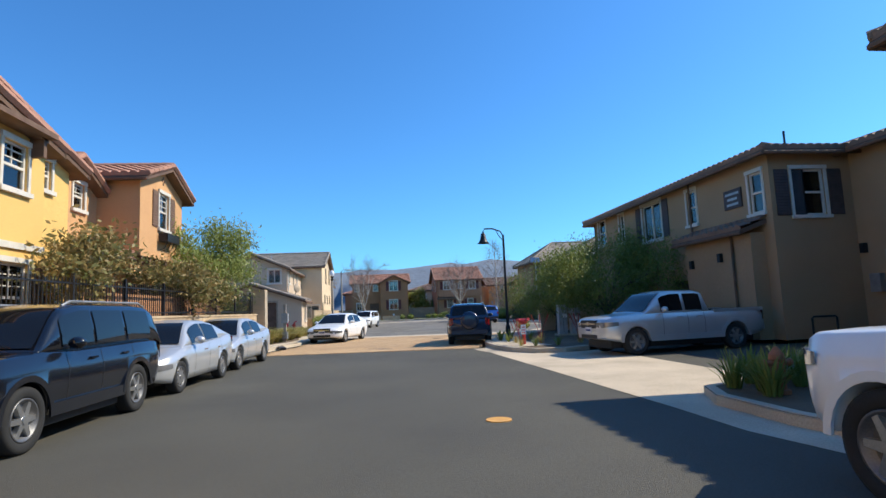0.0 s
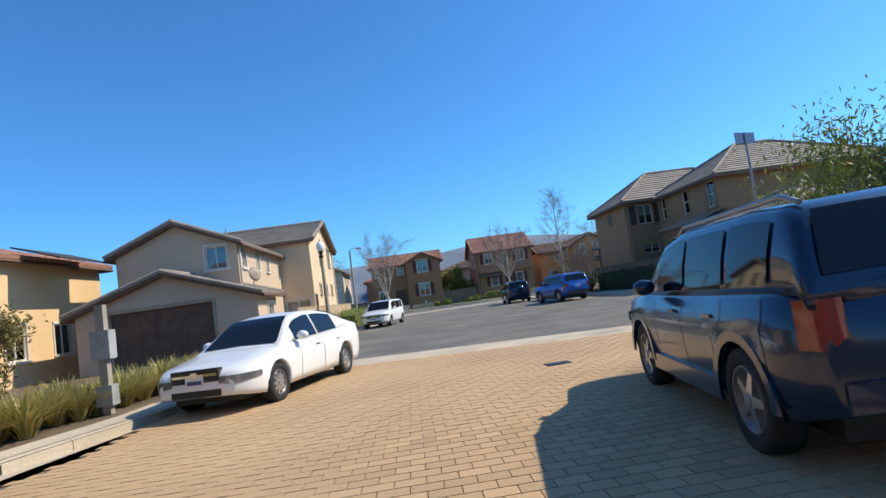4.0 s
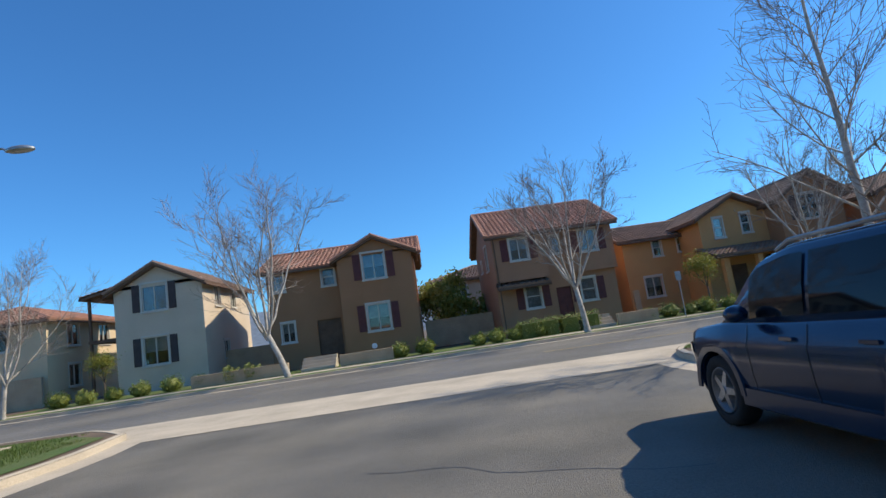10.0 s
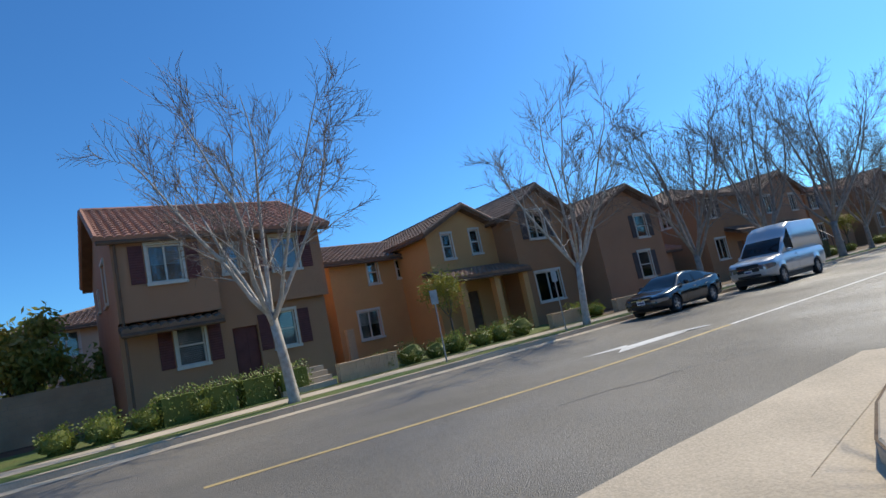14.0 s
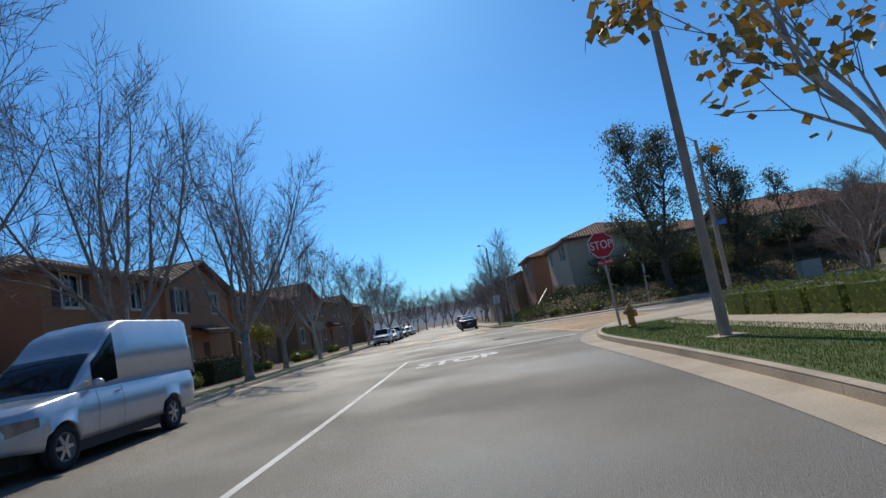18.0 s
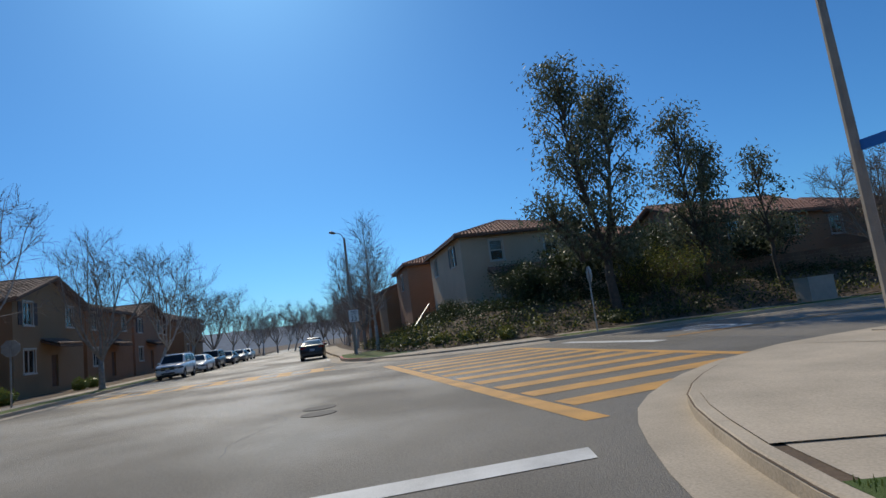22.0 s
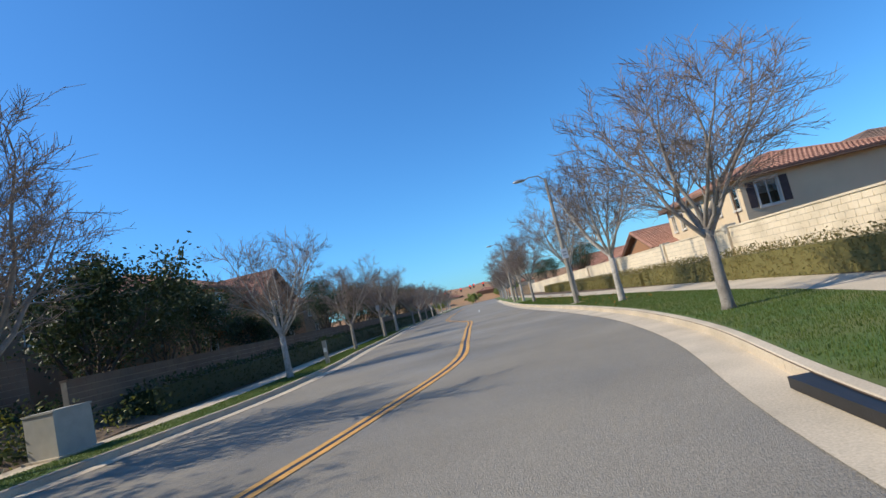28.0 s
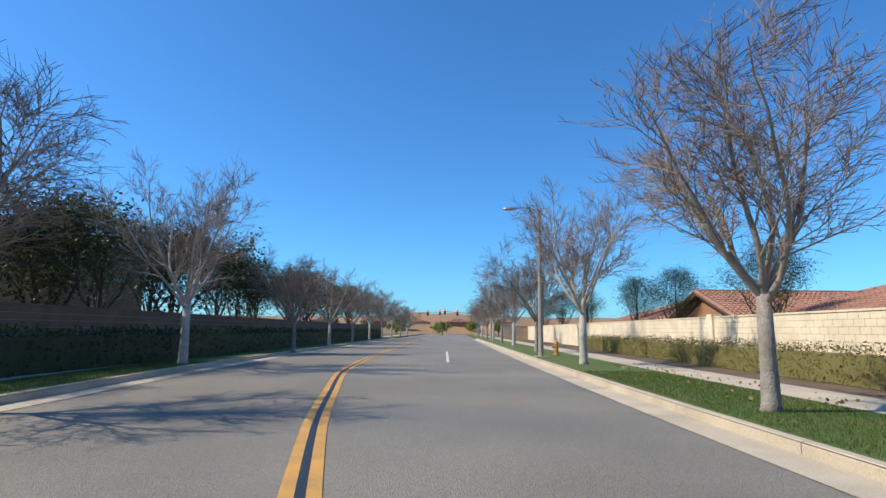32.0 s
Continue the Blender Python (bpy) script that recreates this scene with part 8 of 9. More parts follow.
for i in range(130):
    p = part("picket" if i % 18 else "post", picket if i % 18 else post, None, fence)
    p.location = (0, 0.12 * i, 0)
sheet = part("screen", boxes((-0.28, 4.0, 0.02, -0.26, 12.0, 0.6)), st_clay, fence, "brown screen behind the pickets")

# The steel rail of the steps on the planted bank.
rail = thing("stair_rail", "steel handrail of steps up a planted bank", "handrail", pose(77.3, 70.6, 0.6, 0, 0, -25))
part("rail", tube([(0, 0, 0.9), (4.0, 0, 2.3)], 0.04, 6), galvanised, rail)
for k in range(5):
    part("post", tube([(k, 0, 0), (k, 0, 0.92 + 0.35 * k)], 0.025, 6), iron, rail)
copy_thing(rail, pose(62.0, 92.0, 0.15, 0, 0, 40))


def cobra_lamp(label, x, y, height, arm, rz, lean=0.0):
    lamp = thing("street_lamp", label, "street lamp", pose(x, y, KERB_H, 0, lean, rz))
    part("base", boxes((-0.3, -0.3, -0.05, 0.3, 0.3, 0.03)), concrete, lamp)
    part("pole", tube([(0, 0, 0.03), (0, 0, height * 0.5), (0, 0, height)], [0.125, 0.105, 0.08], 8), pole_concrete, lamp)
    part("arm", tube([(0, 0, height - 0.1), (arm * 0.3, 0, height + 0.22), (arm * 0.75, 0, height + 0.25), (arm, 0, height + 0.16)], [0.035, 0.03, 0.028, 0.028], 7), galvanised, lamp)
    bm = bmesh.new()
    bmesh.ops.create_uvsphere(bm, u_segments=12, v_segments=8, radius=1.0)
    for v in bm.verts:
        v.co = Vector((v.co.x * 0.36 + arm + 0.25, v.co.y * 0.15, v.co.z * (0.11 if v.co.z > 0 else 0.07) + height + 0.16))
    part("lamp_head", bm, galvanised, lamp, smooth=True)
    return lamp


cobra_lamp("tall concrete street lamp at the corner lawn", -4.15, 75.45, 6.75, 0.7, 0)
cobra_lamp("tall concrete street lamp in the avenue lawn", 36.1, 72.95, 9.0, 1.6, 90)
lc = cobra_lamp("tall concrete street lamp at the corner ramp", 51.3, 65.2, 8.0, 1.3, 95)
part("street_name_sign", boxes((-0.03, 0.06, 3.6, 0.0, 0.95, 3.82)), plain("sign_blue", (0.02, 0.16, 0.5), 0.5), lc, "blue street name sign")
ld = cobra_lamp("tall concrete street lamp with a white sign", 49.45, 30.95, 6.65, 1.1, 0)
cobra_lamp("tall concrete street lamp far along the street", 50.7, -7.0, 7.0, 1.2, 0)
for y in (-50, -92):
    cobra_lamp("tall concrete street lamp far along the street", 50.2, y, 7.0, 1.2, 0)
le = cobra_lamp("tall concrete street lamp beside the speed limit sign", 79.2, 74.4, 7.7, 1.3, 150)
sign_white = plain("sign_white", (0.8, 0.8, 0.79), 0.45)
sign_red = plain("sign_red", (0.5, 0.012, 0.03), 0.4)
sign_black = plain("sign_black", (0.02, 0.02, 0.02), 0.5)
for t_, y_ in ((ld, 2.35),):
    part("plate", boxes((-0.16, 0.13, y_, 0.16, 0.15, y_ + 0.5)), sign_white, t_, "white sign plate with grey lines")
    part("plate_lines", boxes((-0.1, 0.15, y_ + 0.3, 0.1, 0.155, y_ + 0.36), (-0.1, 0.15, y_ + 0.14, 0.1, 0.155, y_ + 0.2)), galvanised, t_)


def text_mesh(word, size, mat, depth=0.004):
    cu = bpy.data.curves.new("letters", 'FONT')
    cu.body, cu.size, cu.align_x, cu.align_y, cu.extrude = word, size, 'CENTER', 'CENTER', depth
    tmp = bpy.data.objects.new("letters", cu)
    me = bpy.data.meshes.new_from_object(tmp)
    bpy.data.objects.remove(tmp)
    me.materials.append(mat)
    return me


def octagon(r, y0, y1):
    bm = bmesh.new()
    a = [(r * math.cos(math.pi / 8 + k * math.pi / 4), r * math.sin(math.pi / 8 + k * math.pi / 4)) for k in range(8)]
    lo, hi = [bm.verts.new((x, y0, z)) for x, z in a], [bm.verts.new((x, y1, z)) for x, z in a]
    bm.faces.new(lo)
    bm.faces.new(hi[::-1])
    for i in range(8):
        bm.faces.new((lo[i], lo[(i + 1) % 8], hi[(i + 1) % 8], hi[i]))
    return bm


def stop_sign(x, y, rz, extra=True, label="red octagonal stop sign on a perforated steel post"):
    s = thing("stop_sign", label, "sign", pose(x, y, KERB_H, 0, 0, rz))
    part("post", boxes((-0.028, 0.0, -0.05, 0.028, 0.056, 2.95)), galvanised, s)
    for k in range(44):
        part("hole", boxes((-0.006, -0.002, 0.1 + k * 0.05, 0.006, 0.0005, 0.116 + k * 0.05)), iron, s) if k < 40 and extra else None
    border = part("border", octagon(0.4, -0.012, 0.0), sign_white, s)
    border.location = (0, 0, 2.62)
    face = part("face", octagon(0.38, -0.016, -0.0125), sign_red, s)
    face.location = (0, 0, 2.62)
    w_ = part("word", text_mesh("STOP", 0.33, sign_white), None, s)
    w_.matrix_basis = pose(0, -0.018, 2.61, 90, 0, 0) @ Matrix.Diagonal((0.86, 1.05, 1, 1))
    back = part("back", octagon(0.4, 0.0005, 0.004), galvanised, s)
    back.location = (0, 0, 2.62)
    if extra:
        part("small_plate", boxes((-0.23, -0.014, 2.03, 0.23, -0.004, 2.18)), sign_red, s)
        a = part("small_word", text_mesh("ALL WAY", 0.11, sign_white), None, s)
        a.matrix_basis = pose(0, -0.018, 2.105, 90, 0, 0)
    return s


big = stop_sign(44.0, 72.78, -84)
big.matrix_basis = Matrix.Translation((0, 0, -0.2)) @ big.matrix_basis @ Matrix.Rotation(radians(-2.2), 4, "Y") @ Matrix.Scale(1.22, 4)
stop_sign(66.0, 64.0, -8, False, "stop sign seen from behind on a steel post")
stop_sign(71.0, 90.0, 94, False, "stop sign seen from behind on a steel post")
sp = thing("speed_limit_sign", "white speed limit sign on a steel post", "sign", pose(78.85, 74.32, KERB_H, 0, 0, -84))
part("post", boxes((-0.025, 0.0, -0.05, 0.025, 0.05, 2.9)), galvanised, sp)
part("plate", boxes((-0.31, -0.01, 2.1, 0.31, 0.0, 2.87)), sign_white, sp)
for wd, sz, z in (("SPEED", 0.15, 2.74), ("LIMIT", 0.15, 2.58), ("25", 0.42, 2.3)):
    m = part("word", text_mesh(wd, sz, sign_black), None, sp)
    m.matrix_basis = pose(0, -0.014, z, 90, 0, 0)
ns = thing("street_name_post", "tall steel post with a faded blue street name sign", "sign", pose(9.9, 34.9, KERB_H, 0, 0, 20))
part("post", tube([(0, 0, 0), (0, 0, 4.19)], 0.03, 8), galvanised, ns)
part("plate", boxes((-0.35, -0.01, 3.91, 0.35, 0.01, 4.19)), plain("faded_blue_sign", (0.08, 0.2, 0.4), 0.5), ns)
np_ = thing("parking_sign", "faded parking sign on a steel post", "sign", pose(9.6, 11.1, 0.14, 0, 0, -40))
part("post", boxes((-0.02, 0, 0, 0.02, 0.04, 2.95)), galvanised, np_)
part("plate", boxes((-0.15, -0.012, 2.45, 0.15, 0, 2.93)), plain("faded_sign", (0.4, 0.38, 0.34), 0.6), np_)
ut = thing("utility_marker", "small grey utility post with a white label", "post", pose(61.95, 33.45, KERB_H))
part("post", boxes((-0.09, -0.07, 0, 0.09, 0.07, 1.1)), galvanised, ut)
part("plate", boxes((-0.07, 0.07, 0.55, 0.07, 0.076, 0.75)), sign_white, ut)
for x, y, hh in ((63.0, 13.6, 2.75), (24.0, 89.0, 2.3), (18.6, 89.2, 2.3)):
    s = thing("street_sign", "small street sign on a thin steel post", "sign", pose(x, y, KERB_H, 0, 0, 90))
    part("post", tube([(0, 0, 0), (0, 0, hh)], 0.025, 6), galvanised, s)
    part("plate", boxes((-0.02, -0.14, hh - 0.45, -0.005, 0.14, hh)), galvanised, s)
# Lamps of the side street.
bell = thing("bell_lamp", "black iron street lamp with a bell-shaped shade", "street lamp", pose(5.75, 25.4, KERB_H, 0, 0, 180))
part("base", tube([(0, 0, 0), (0, 0, 0.5), (0, 0, 0.6)], [0.12, 0.1, 0.06], 10), iron, bell)
part("pole", tube([(0, 0, 0.6), (0, 0, 4.35)], [0.06, 0.045], 10), iron, bell)
part("arm", tube([(0, 0, 4.3), (0.12, 0, 4.5), (0.45, 0, 4.62), (0.8, 0, 4.62), (0.86, 0, 4.5)], 0.03, 8), iron, bell)
part("scroll", tube([(0, 0, 4.1), (0.18, 0, 4.3), (0.3, 0, 4.55)], 0.016, 6), iron, bell)
bm = lathe([(0.5, 0.03), (0.44, 0.05), (0.38, 0.1), (0.2, 0.13), (0.06, 0.19), (0.0, 0.26), (0.0, 0.24), (0.06, 0.17), (0.3, 0.1)], 20)
bmesh.ops.rotate(bm, cent=(0, 0, 0), matrix=Matrix.Rotation(radians(-90), 3, 'Y'), verts=bm.verts)
bmesh.ops.translate(bm, vec=(0.86, 0, 4.0), verts=bm.verts)
part("shade", bm, iron, bell, smooth=True)
gl = thing("globe_lamp", "fluted concrete lamp post with an acorn glass globe", "street lamp", pose(-3.6, 53.4, KERB_H))
part("base", tube([(0, 0, 0), (0, 0, 0.3), (0, 0, 0.4), (0, 0, 0.75)], [0.24, 0.22, 0.17, 0.12], 10), pole_concrete, gl)
part("post", tube([(0, 0, 0.75), (0, 0, 4.3)], [0.115, 0.085], 10), pole_concrete, gl)
part("neck", tube([(0, 0, 4.3), (0, 0, 4.42), (0, 0, 4.5), (0, 0, 4.62), (0, 0, 4.7)], [0.1, 0.14, 0.07, 0.13, 0.14], 12), iron, gl)
frosted = plain("frosted_globe", (0.82, 0.83, 0.84), 0.25)
bm = lathe([(4.7, 0.13), (4.8, 0.2), (4.95, 0.225), (5.1, 0.19), (5.22, 0.1), (5.26, 0.02)], 18)
bmesh.ops.rotate(bm, cent=(0, 0, 0), matrix=Matrix.Rotation(radians(-90), 3, 'Y'), verts=bm.verts)
part("globe", bm, frosted, gl, smooth=True)
part("finial", tube([(0, 0, 5.26), (0, 0, 5.4)], [0.03, 0.008], 8), iron, gl)


def hydrant(label, x, y, mat, rz=0, scale=1.0):
    h_ = thing("fire_hydrant", label, "hydrant", pose(x, y, KERB_H, 0, 0, rz) @ Matrix.Scale(scale, 4))
    part("barrel", tube([(0, 0, 0), (0, 0, 0.06), (0, 0, 0.08), (0, 0, 0.52), (0, 0, 0.56)], [0.17, 0.17, 0.11, 0.105, 0.13], 14), mat, h_, smooth=False)
    part("bonnet", tube([(0, 0, 0.56), (0, 0, 0.64), (0, 0, 0.7), (0, 0, 0.76)], [0.13, 0.115, 0.07, 0.03], 14), mat, h_)
    part("side_outlet", tube([(0.08, 0, 0.5), (0.2, 0, 0.5), (0.21, 0, 0.5), (0.25, 0, 0.5)], [0.05, 0.05, 0.065, 0.06], 10), mat, h_)
    part("side_outlet", tube([(-0.08, 0, 0.5), (-0.2, 0, 0.5), (-0.21, 0, 0.5), (-0.25, 0, 0.5)], [0.05, 0.05, 0.065, 0.06], 10), mat, h_)
    part("front_outlet", tube([(0, -0.08, 0.42), (0, -0.18, 0.42), (0, -0.19, 0.42), (0, -0.23, 0.42)], [0.07, 0.07, 0.085, 0.08], 12), mat, h_)
    part("chain", tube([(-0.2, -0.02, 0.46), (-0.2, -0.06, 0.33), (-0.14, -0.09, 0.36)], 0.008, 5), galvanised, h_)
    return h_


hyd_paint = material("yellow_hydrant_paint", (0.55, 0.25, 0.05), 0.55, (0.42, 0.18, 0.04), 6.0, 60.0, 0.2)
rust = material("rusty_orange_paint", (0.38, 0.13, 0.05), 0.7, (0.25, 0.09, 0.04), 6.0, 60.0, 0.3)
red_gloss = material("red_pipe_paint", (0.5, 0.03, 0.03), 0.4, (0.38, 0.025, 0.025))
hydrant("yellow fire hydrant in the lawn beside a stop sign", 43.45, 72.55, hyd_paint, -60, 1.05)
hydrant("yellow fire hydrant in the lawn strip", 49.6, -9.0, hyd_paint, 90)
hydrant("rusty orange fire hydrant in a kerbed bed", 5.72, 9.75, rust, 180, 0.82)
fd = thing("fire_connection", "red fire department connection with a white notice", "standpipe", pose(5.35, 21.45, KERB_H, 0, 0, -15))
part("riser", tube([(0, 0, 0), (0, 0, 0.75)], 0.06, 10), red_gloss, fd)
part("head", tube([(-0.14, 0, 0.8), (0.14, 0, 0.8)], 0.085, 10), red_gloss, fd)
for sx in (-0.1, 0.1):
    part("inlet", tube([(sx, 0, 0.8), (sx * 1.8, -0.16, 0.86)], [0.05, 0.06], 9), red_gloss, fd)
part("notice", boxes((-0.09, -0.08, 0.35, 0.09, -0.07, 0.68)), sign_white, fd)
part("notice_lines", boxes((-0.06, -0.083, 0.58, 0.06, -0.08, 0.61), (-0.06, -0.083, 0.48, 0.06, -0.08, 0.51), (-0.06, -0.083, 0.4, 0.06, -0.08, 0.43)), sign_red, fd)
rs = thing("fire_riser", "red fire sprinkler valves beside a garage", "valve", pose(-6.2, 44.6, KERB_H))
for k in range(2):
    part("riser", tube([(k * 0.5, 0, 0), (k * 0.5, 0, 0.8), (k * 0.5 + 0.15, 0, 0.9)], 0.06, 8), red_gloss, rs)
    part("wheel", tube([(k * 0.5 - 0.02, -0.1, 0.6), (k * 0.5 - 0.02, -0.16, 0.6)], 0.13, 12), red_gloss, rs)


def cabinet(label, x, y, wd, dp, hg, rz, mat, name="utility_cabinet"):
    c = thing(name, label, "utility box", pose(x, y, KERB_H, 0, 0, rz))
    part("pad", boxes((-wd / 2 - 0.1, -dp / 2 - 0.1, -0.03, wd / 2 + 0.1, dp / 2 + 0.1, 0.06)), concrete, c)
    bm = boxes((-wd / 2, -dp / 2, 0.06, wd / 2, dp / 2, hg))
    bmesh.ops.bevel(bm, geom=bm.edges, offset=0.02, segments=2)
    part("body", bm, mat, c)
    part("lid", boxes((-wd / 2 - 0.02, -dp / 2 - 0.02, hg, wd / 2 + 0.02, dp / 2 + 0.02, hg + 0.05)), mat, c)
    part("door_seam", boxes((-0.006, -dp / 2 - 0.004, 0.12, 0.006, -dp / 2, hg - 0.05)), iron, c)
    part("handle", boxes((0.05, -dp / 2 - 0.03, hg * 0.55, 0.08, -dp / 2, hg * 0.55 + 0.14)), galvanised, c)
    part("notice", boxes((-wd / 2 + 0.15, -dp / 2 - 0.005, hg * 0.6, -wd / 2 + 0.35, -dp / 2 - 0.001, hg * 0.6 + 0.15)), sign_white, c)
    return c


cab_beige = material("beige_cabinet", (0.42, 0.4, 0.34), 0.6, (0.36, 0.34, 0.29))
cab_green = material("green_cabinet", (0.09, 0.17, 0.11), 0.6)
cab_grey = material("grey_cabinet", (0.4, 0.4, 0.39), 0.55)
cabinet("beige utility cabinet on a pad beside the walk", 65.6, 52.2, 1.3, 1.1, 1.15, 80, cab_beige)
cabinet("beige utility cabinet under a street tree", 64.4, 47.0, 1.0, 0.9, 1.05, 80, cab_beige)
cabinet("green utility box at the mulch bed", 13.8, 65.0, 0.9, 0.7, 0.65, 20, cab_green)
cabinet("grey meter pedestal beside the walk", 8.3, 26.0, 0.35, 0.35, 1.25, 0, cab_grey, "meter_pedestal")
cabinet("grey meter pedestal beside another", 8.8, 25.8, 0.4, 0.35, 1.1, 0, cab_grey, "meter_pedestal")
mb = thing("mail_post", "wooden post with grey boxes behind the walk", "post", pose(-4.35, 32.0, KERB_H))
part("post", boxes((-0.07, -0.07, 0, 0.07, 0.07, 1.9)), pole_concrete, mb)
part("box", boxes((-0.16, -0.12, 0.95, 0.16, 0.12, 1.45)), cab_grey, mb)
part("box", boxes((-0.14, -0.12, 0.15, 0.14, 0.12, 0.5)), cab_grey, mb)
bk = thing("hoop_rail", "black steel hoop rail beside the court", "rail", pose(13.0, 17.6, 0.0))
part("hoop", tube([(0, 0, 0), (0, 0, 0.75), (0.05, 0, 0.8), (0.75, 0, 0.8), (0.8, 0, 0.75), (0.8, 0, 0)], 0.03, 8), iron, bk)
ydsign = thing("yard_sign", "small round yard sign on a stake", "sign", pose(3.0, 92.8, 0.15))
part("stake", tube([(0, 0, 0), (0, 0, 0.7)], 0.015, 6), galvanised, ydsign)
bm = bmesh.new()
add_disc(bm, (0, 0, 0.8), (0, 1, 0), 0.15, 0.02, 16)
part("plate", bm, sign_white, ydsign)
# Solid black box; the darkness inside the opening is put into its colour.
drain = setting("storm_drain", mesh_of(boxes((-0.12, -1.5, 0.01, 0.14, 1.5, 0.12)), "drain", iron), "dark storm drain opening in the kerb", "drain")
drain.matrix_basis = pose(-4.03, 28.6, 0, 0, 0, 14)
setting("drain_cover", mesh_of(boxes((3.1, 30.7, 0.0, 3.5, 30.95, 0.03)), "cover", iron), "small iron cover in the pavers", "cover")
# Again a solid box, black in place of the hollow's inner shade.
inlet = setting("storm_inlet", mesh_of(boxes((-0.14, -1.35, 0.02, 0.14, 1.35, 0.13)), "inlet", iron), "dark storm inlet in the kerb", "drain")
inlet.matrix_basis = pose(51.25, 55.4, 0, 0, 0, -6)

# The far crossing with its signals, and the hills.
for x, y, arm in ((48.6, -118, 9.0), (67, -122, -9.0)):
    sg = thing("traffic_signal", "far traffic signal showing red on a mast arm", "traffic light", pose(x, y, 0))
    part("pole", tube([(0, 0, 0), (0, 0, 6.2)], [0.14, 0.1], 8), galvanised, sg)
    part("mast_arm", tube([(0, 0, 5.4), (arm, 0, 6.0)], [0.09, 0.05], 8), galvanised, sg)
    for f_ in (0.02, 0.6, 0.95):
        hd = part("signal_head", boxes((arm * f_ - 0.25, 0.0, 4.6 + 0.6 * f_, arm * f_ + 0.25, 0.35, 5.9 + 0.6 * f_)), sign_black, sg)
        bm = bmesh.new()
        add_disc(bm, (arm * f_, 0.37, 5.6 + 0.6 * f_), (0, 1, 0), 0.17, 0.04, 14)
        red_lamp = bpy.data.materials.new("lit_red_lamp")
        red_lamp.use_nodes = True
        rb = red_lamp.node_tree.nodes["Principled BSDF"]
        rb.inputs["Base Color"].default_value, rb.inputs["Emission Color"].default_value, rb.inputs["Emission Strength"].default_value = (0.8, 0.03, 0.02, 1), (1, 0.05, 0.03, 1), 4.0
        part("red_light", bm, red_lamp, hd)


def ridge(name, label, pts, depth, mat, seed):
    """A hill as a rounded bank whose crest runs through pts of (x, y, z)."""
    rng = random.Random(seed)
    line = []
    for (a, b) in zip(pts, pts[1:]):
        for k in range(8):
            t = k / 8
            line.append(tuple(a[i] + (b[i] - a[i]) * t + (rng.uniform(-0.04, 0.04) * a[2] if i == 2 else 0) for i in range(3)))
    line.append(pts[-1])
    v, f = [], []
    for i, (x, y, z) in enumerate(line):
        (ax, ay, _), (bx, by, _) = line[max(i - 1, 0)], line[min(i + 1, len(line) - 1)]
        n = math.hypot(bx - ax, by - ay)
        nx, ny = -(by - ay) / n, (bx - ax) / n
        for k in range(-6, 7):
            t = k / 6
            v.append((x + nx * depth * t, y + ny * depth * t, z * (1 - t * t) ** 1.3 * rng.uniform(0.94, 1.06) - 1.0))
    for i in range(len(line) - 1):
        for k in range(12):
            o = 13 * i + k
            f.append((o, o + 1, o + 14, o + 13))
    return setting(name, data_mesh(name, v, f, mat, True), label, "hill")


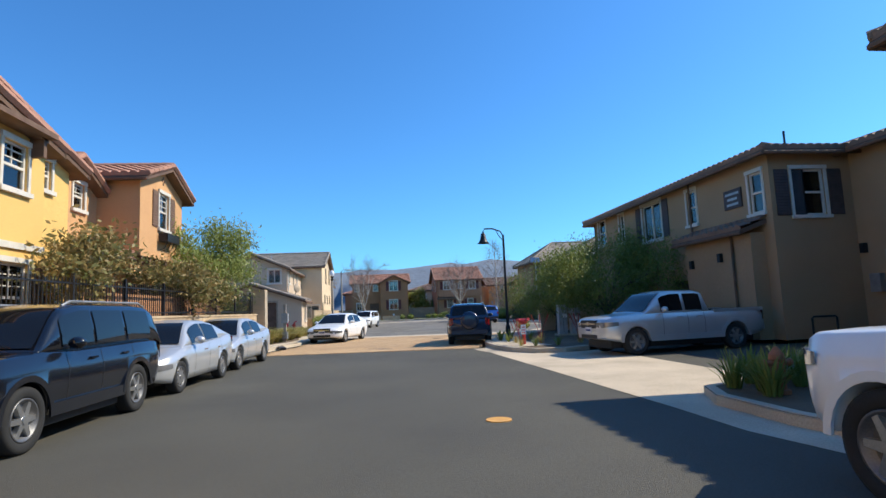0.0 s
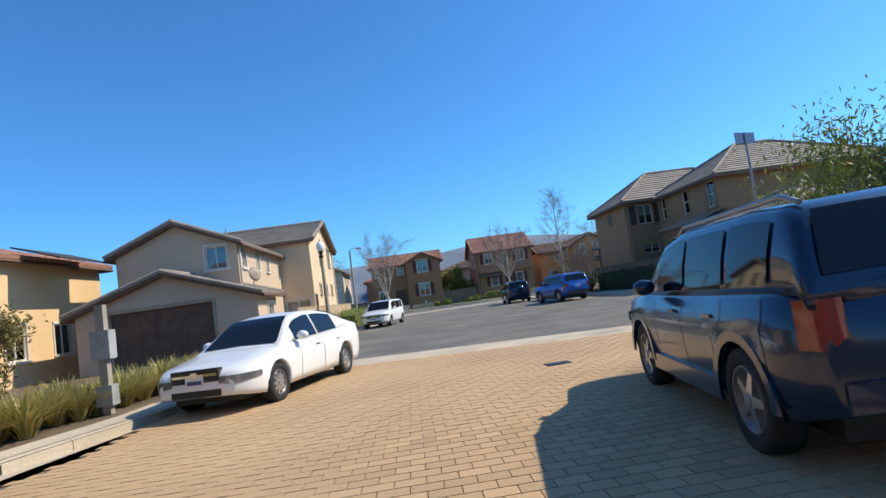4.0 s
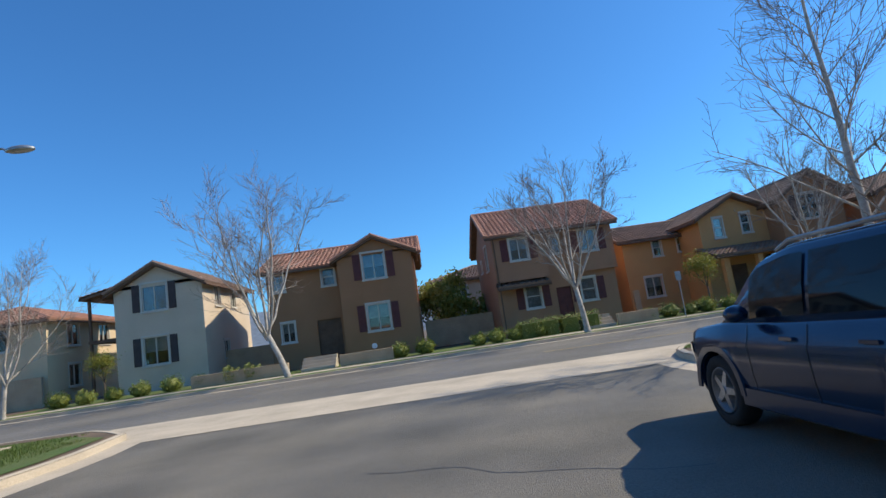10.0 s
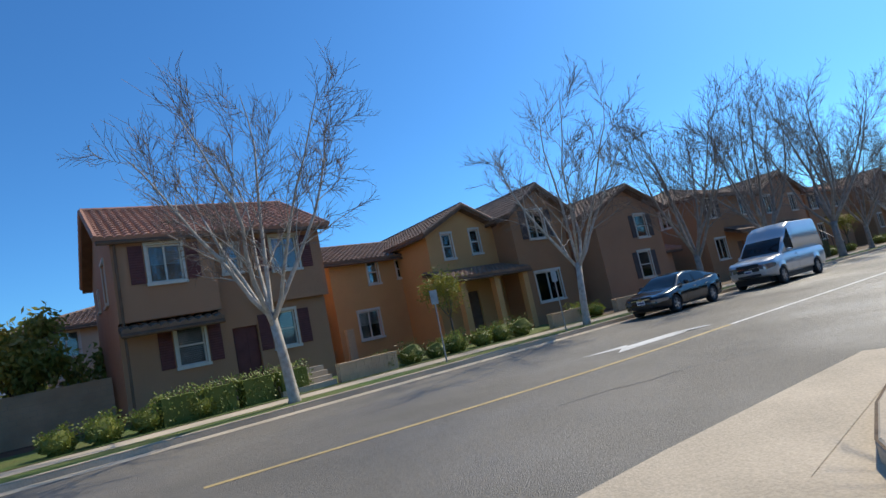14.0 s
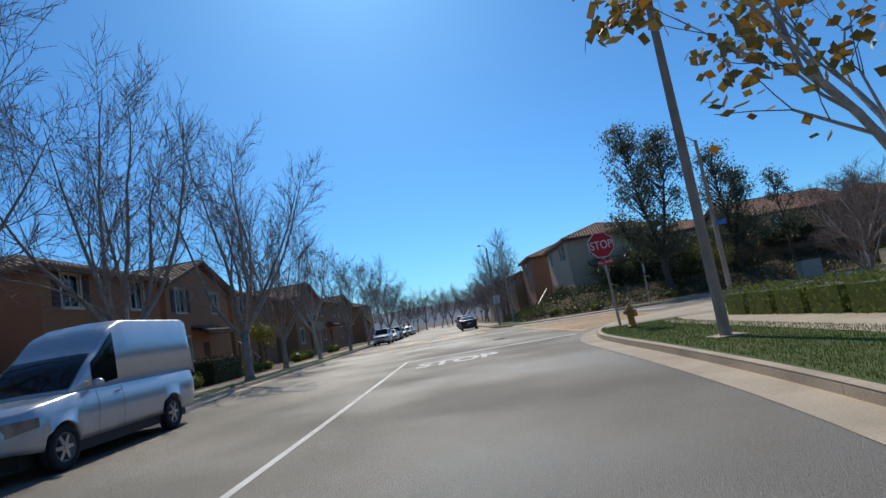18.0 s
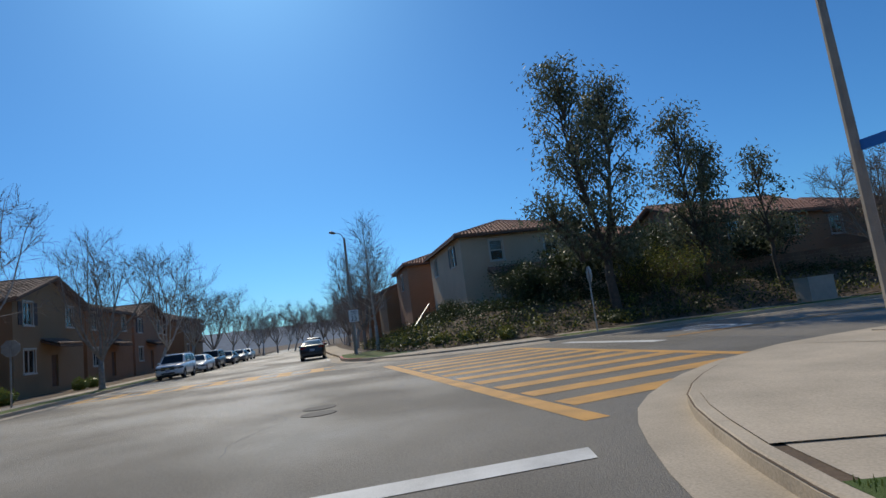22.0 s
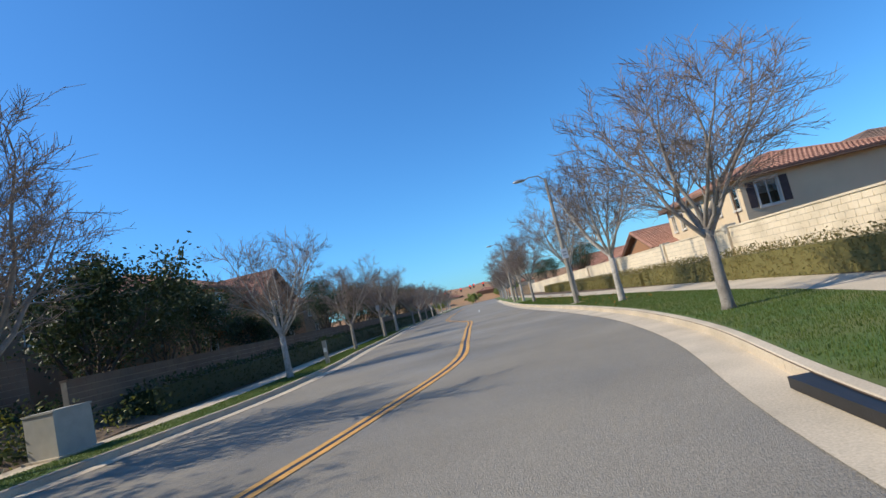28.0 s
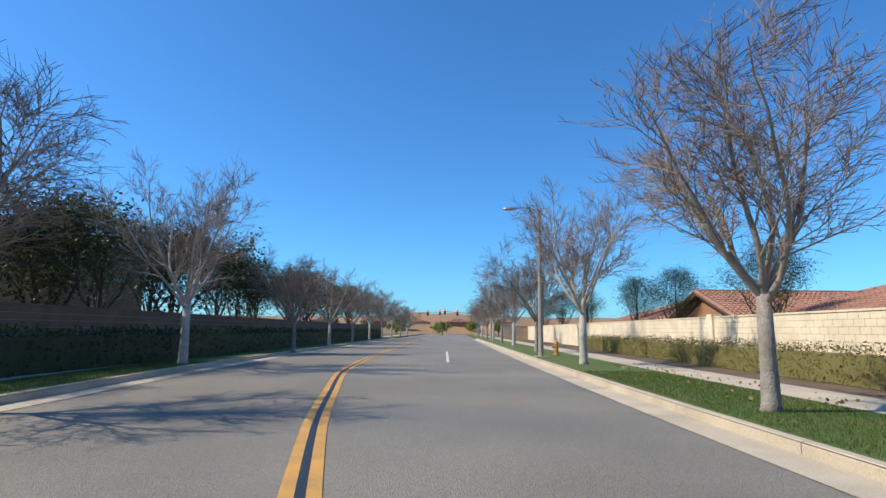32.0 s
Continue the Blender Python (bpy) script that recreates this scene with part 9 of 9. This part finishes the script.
ridge("hill_south", "dry orange hillside beyond the far crossing", [(-120, -300, 10), (10, -290, 9.5), (60, -280, 11.5), (110, -290, 9), (260, -300, 10)], 90, hill_mat, 1)
ridge("hill_north", "hazy blue mountains on the northern horizon", [(-2200, 1500, 60), (-900, 1700, 110), (-100, 1800, 130), (350, 1700, 150), (900, 1700, 90), (2200, 1500, 60)], 400, haze_hill, 2)
ridge("hill_east", "hazy hills on the eastern horizon", [(1500, -1500, 40), (1700, -400, 60), (1700, 300, 55), (1500, 1500, 60)], 400, haze_hill, 3)
for i, (x, y) in enumerate(((30, -215), (48, -222), (66, -226), (84, -220), (104, -216))):
    h = House("far_house", "small far stucco house on the hillside", x, y, 1.5, group="far houses")
    h.block(0, 0, 10, 8, -1.6, 3.2, (st_cream, st_clay)[i % 2])
    h.roof(0, 0, 10, 8, 3.2, 1.4, "h", tile_red)
for i, (x, y, s_) in enumerate(((48, -205, 1.0), (62, -208, 0.9), (75, -204, 1.1), (58, -130, 0.7), (70, -128, 0.8), (43, -128, 0.8), (90, -205, 1.0))):
    copy_at(pep_far, x, y, 0.0, 40 * i, s_)
# Woods closing the ends of the avenue and the back of the side street.
for i in range(16):
    copy_at(syc[i % 3], 140 + (i * 37 % 40), 70 + (i * 53 % 24), 0.0, 40 * i, 0.9)
block_wall("wall_street_end", "plain block wall closing the street behind", (-30, -59), (48, -59), 0.0, 2.0, block_tan, 1.2, 0.4)

# ---- pavers, last ----
paver_root = setting("paver_bed", mesh_of(flat([(-4.5, 24.2), (4.2, 22.6), (4.9, 26), (7.6, 31.4), (7.9, 33.1), (-3.2, 36.0), (-2.9, 32.5), (-3.7, 29)], 0.004), "paver_bed", joint_sand), "sandy bed under tan concrete pavers", "pavement")
pl, pw = 0.245, 0.165
pm = mesh_of(boxes((0.004, 0.007, 0, pl - 0.004, pw - 0.007, 0.018)), "paver", paver)
rest = bmesh.new()
count = 0
for r in range(80):
    y = 22.3 + r * pw
    for c in range(50):
        x = -4.0 + c * pl + (pl / 2 if r % 2 else 0)
        lo_y, hi_y = 24.0 - 0.16 * (x + 3.6), 35.9 - 0.255 * (x + 3.2)
        right = 4.1 + 0.2 * (y - 22.4) * (1.0 if y < 26 else 1.75)
        if not (lo_y < y < hi_y and -3.3 - max(0.0, 29.5 - y) * 0.2 < x and x + pl < min(right, 8.6)):
            continue
        if 24.2 < y < 27.6 and 0.2 < x < 4.0 and count < 300:
            p = part("paver", pm, None, paver_root)
            p.location = (x, y, 0.0)
            count += 1
        else:
            dz = 0.018 + 0.002 * math.sin(x * 37 + y * 91)
            add_box(rest, x + 0.004, y + 0.007, 0, x + pl - 0.004, y + pw - 0.007, dz)
tagged(part("pavers", mesh_of(rest, "pavers", paver), None, paver_root), kind="stuff")
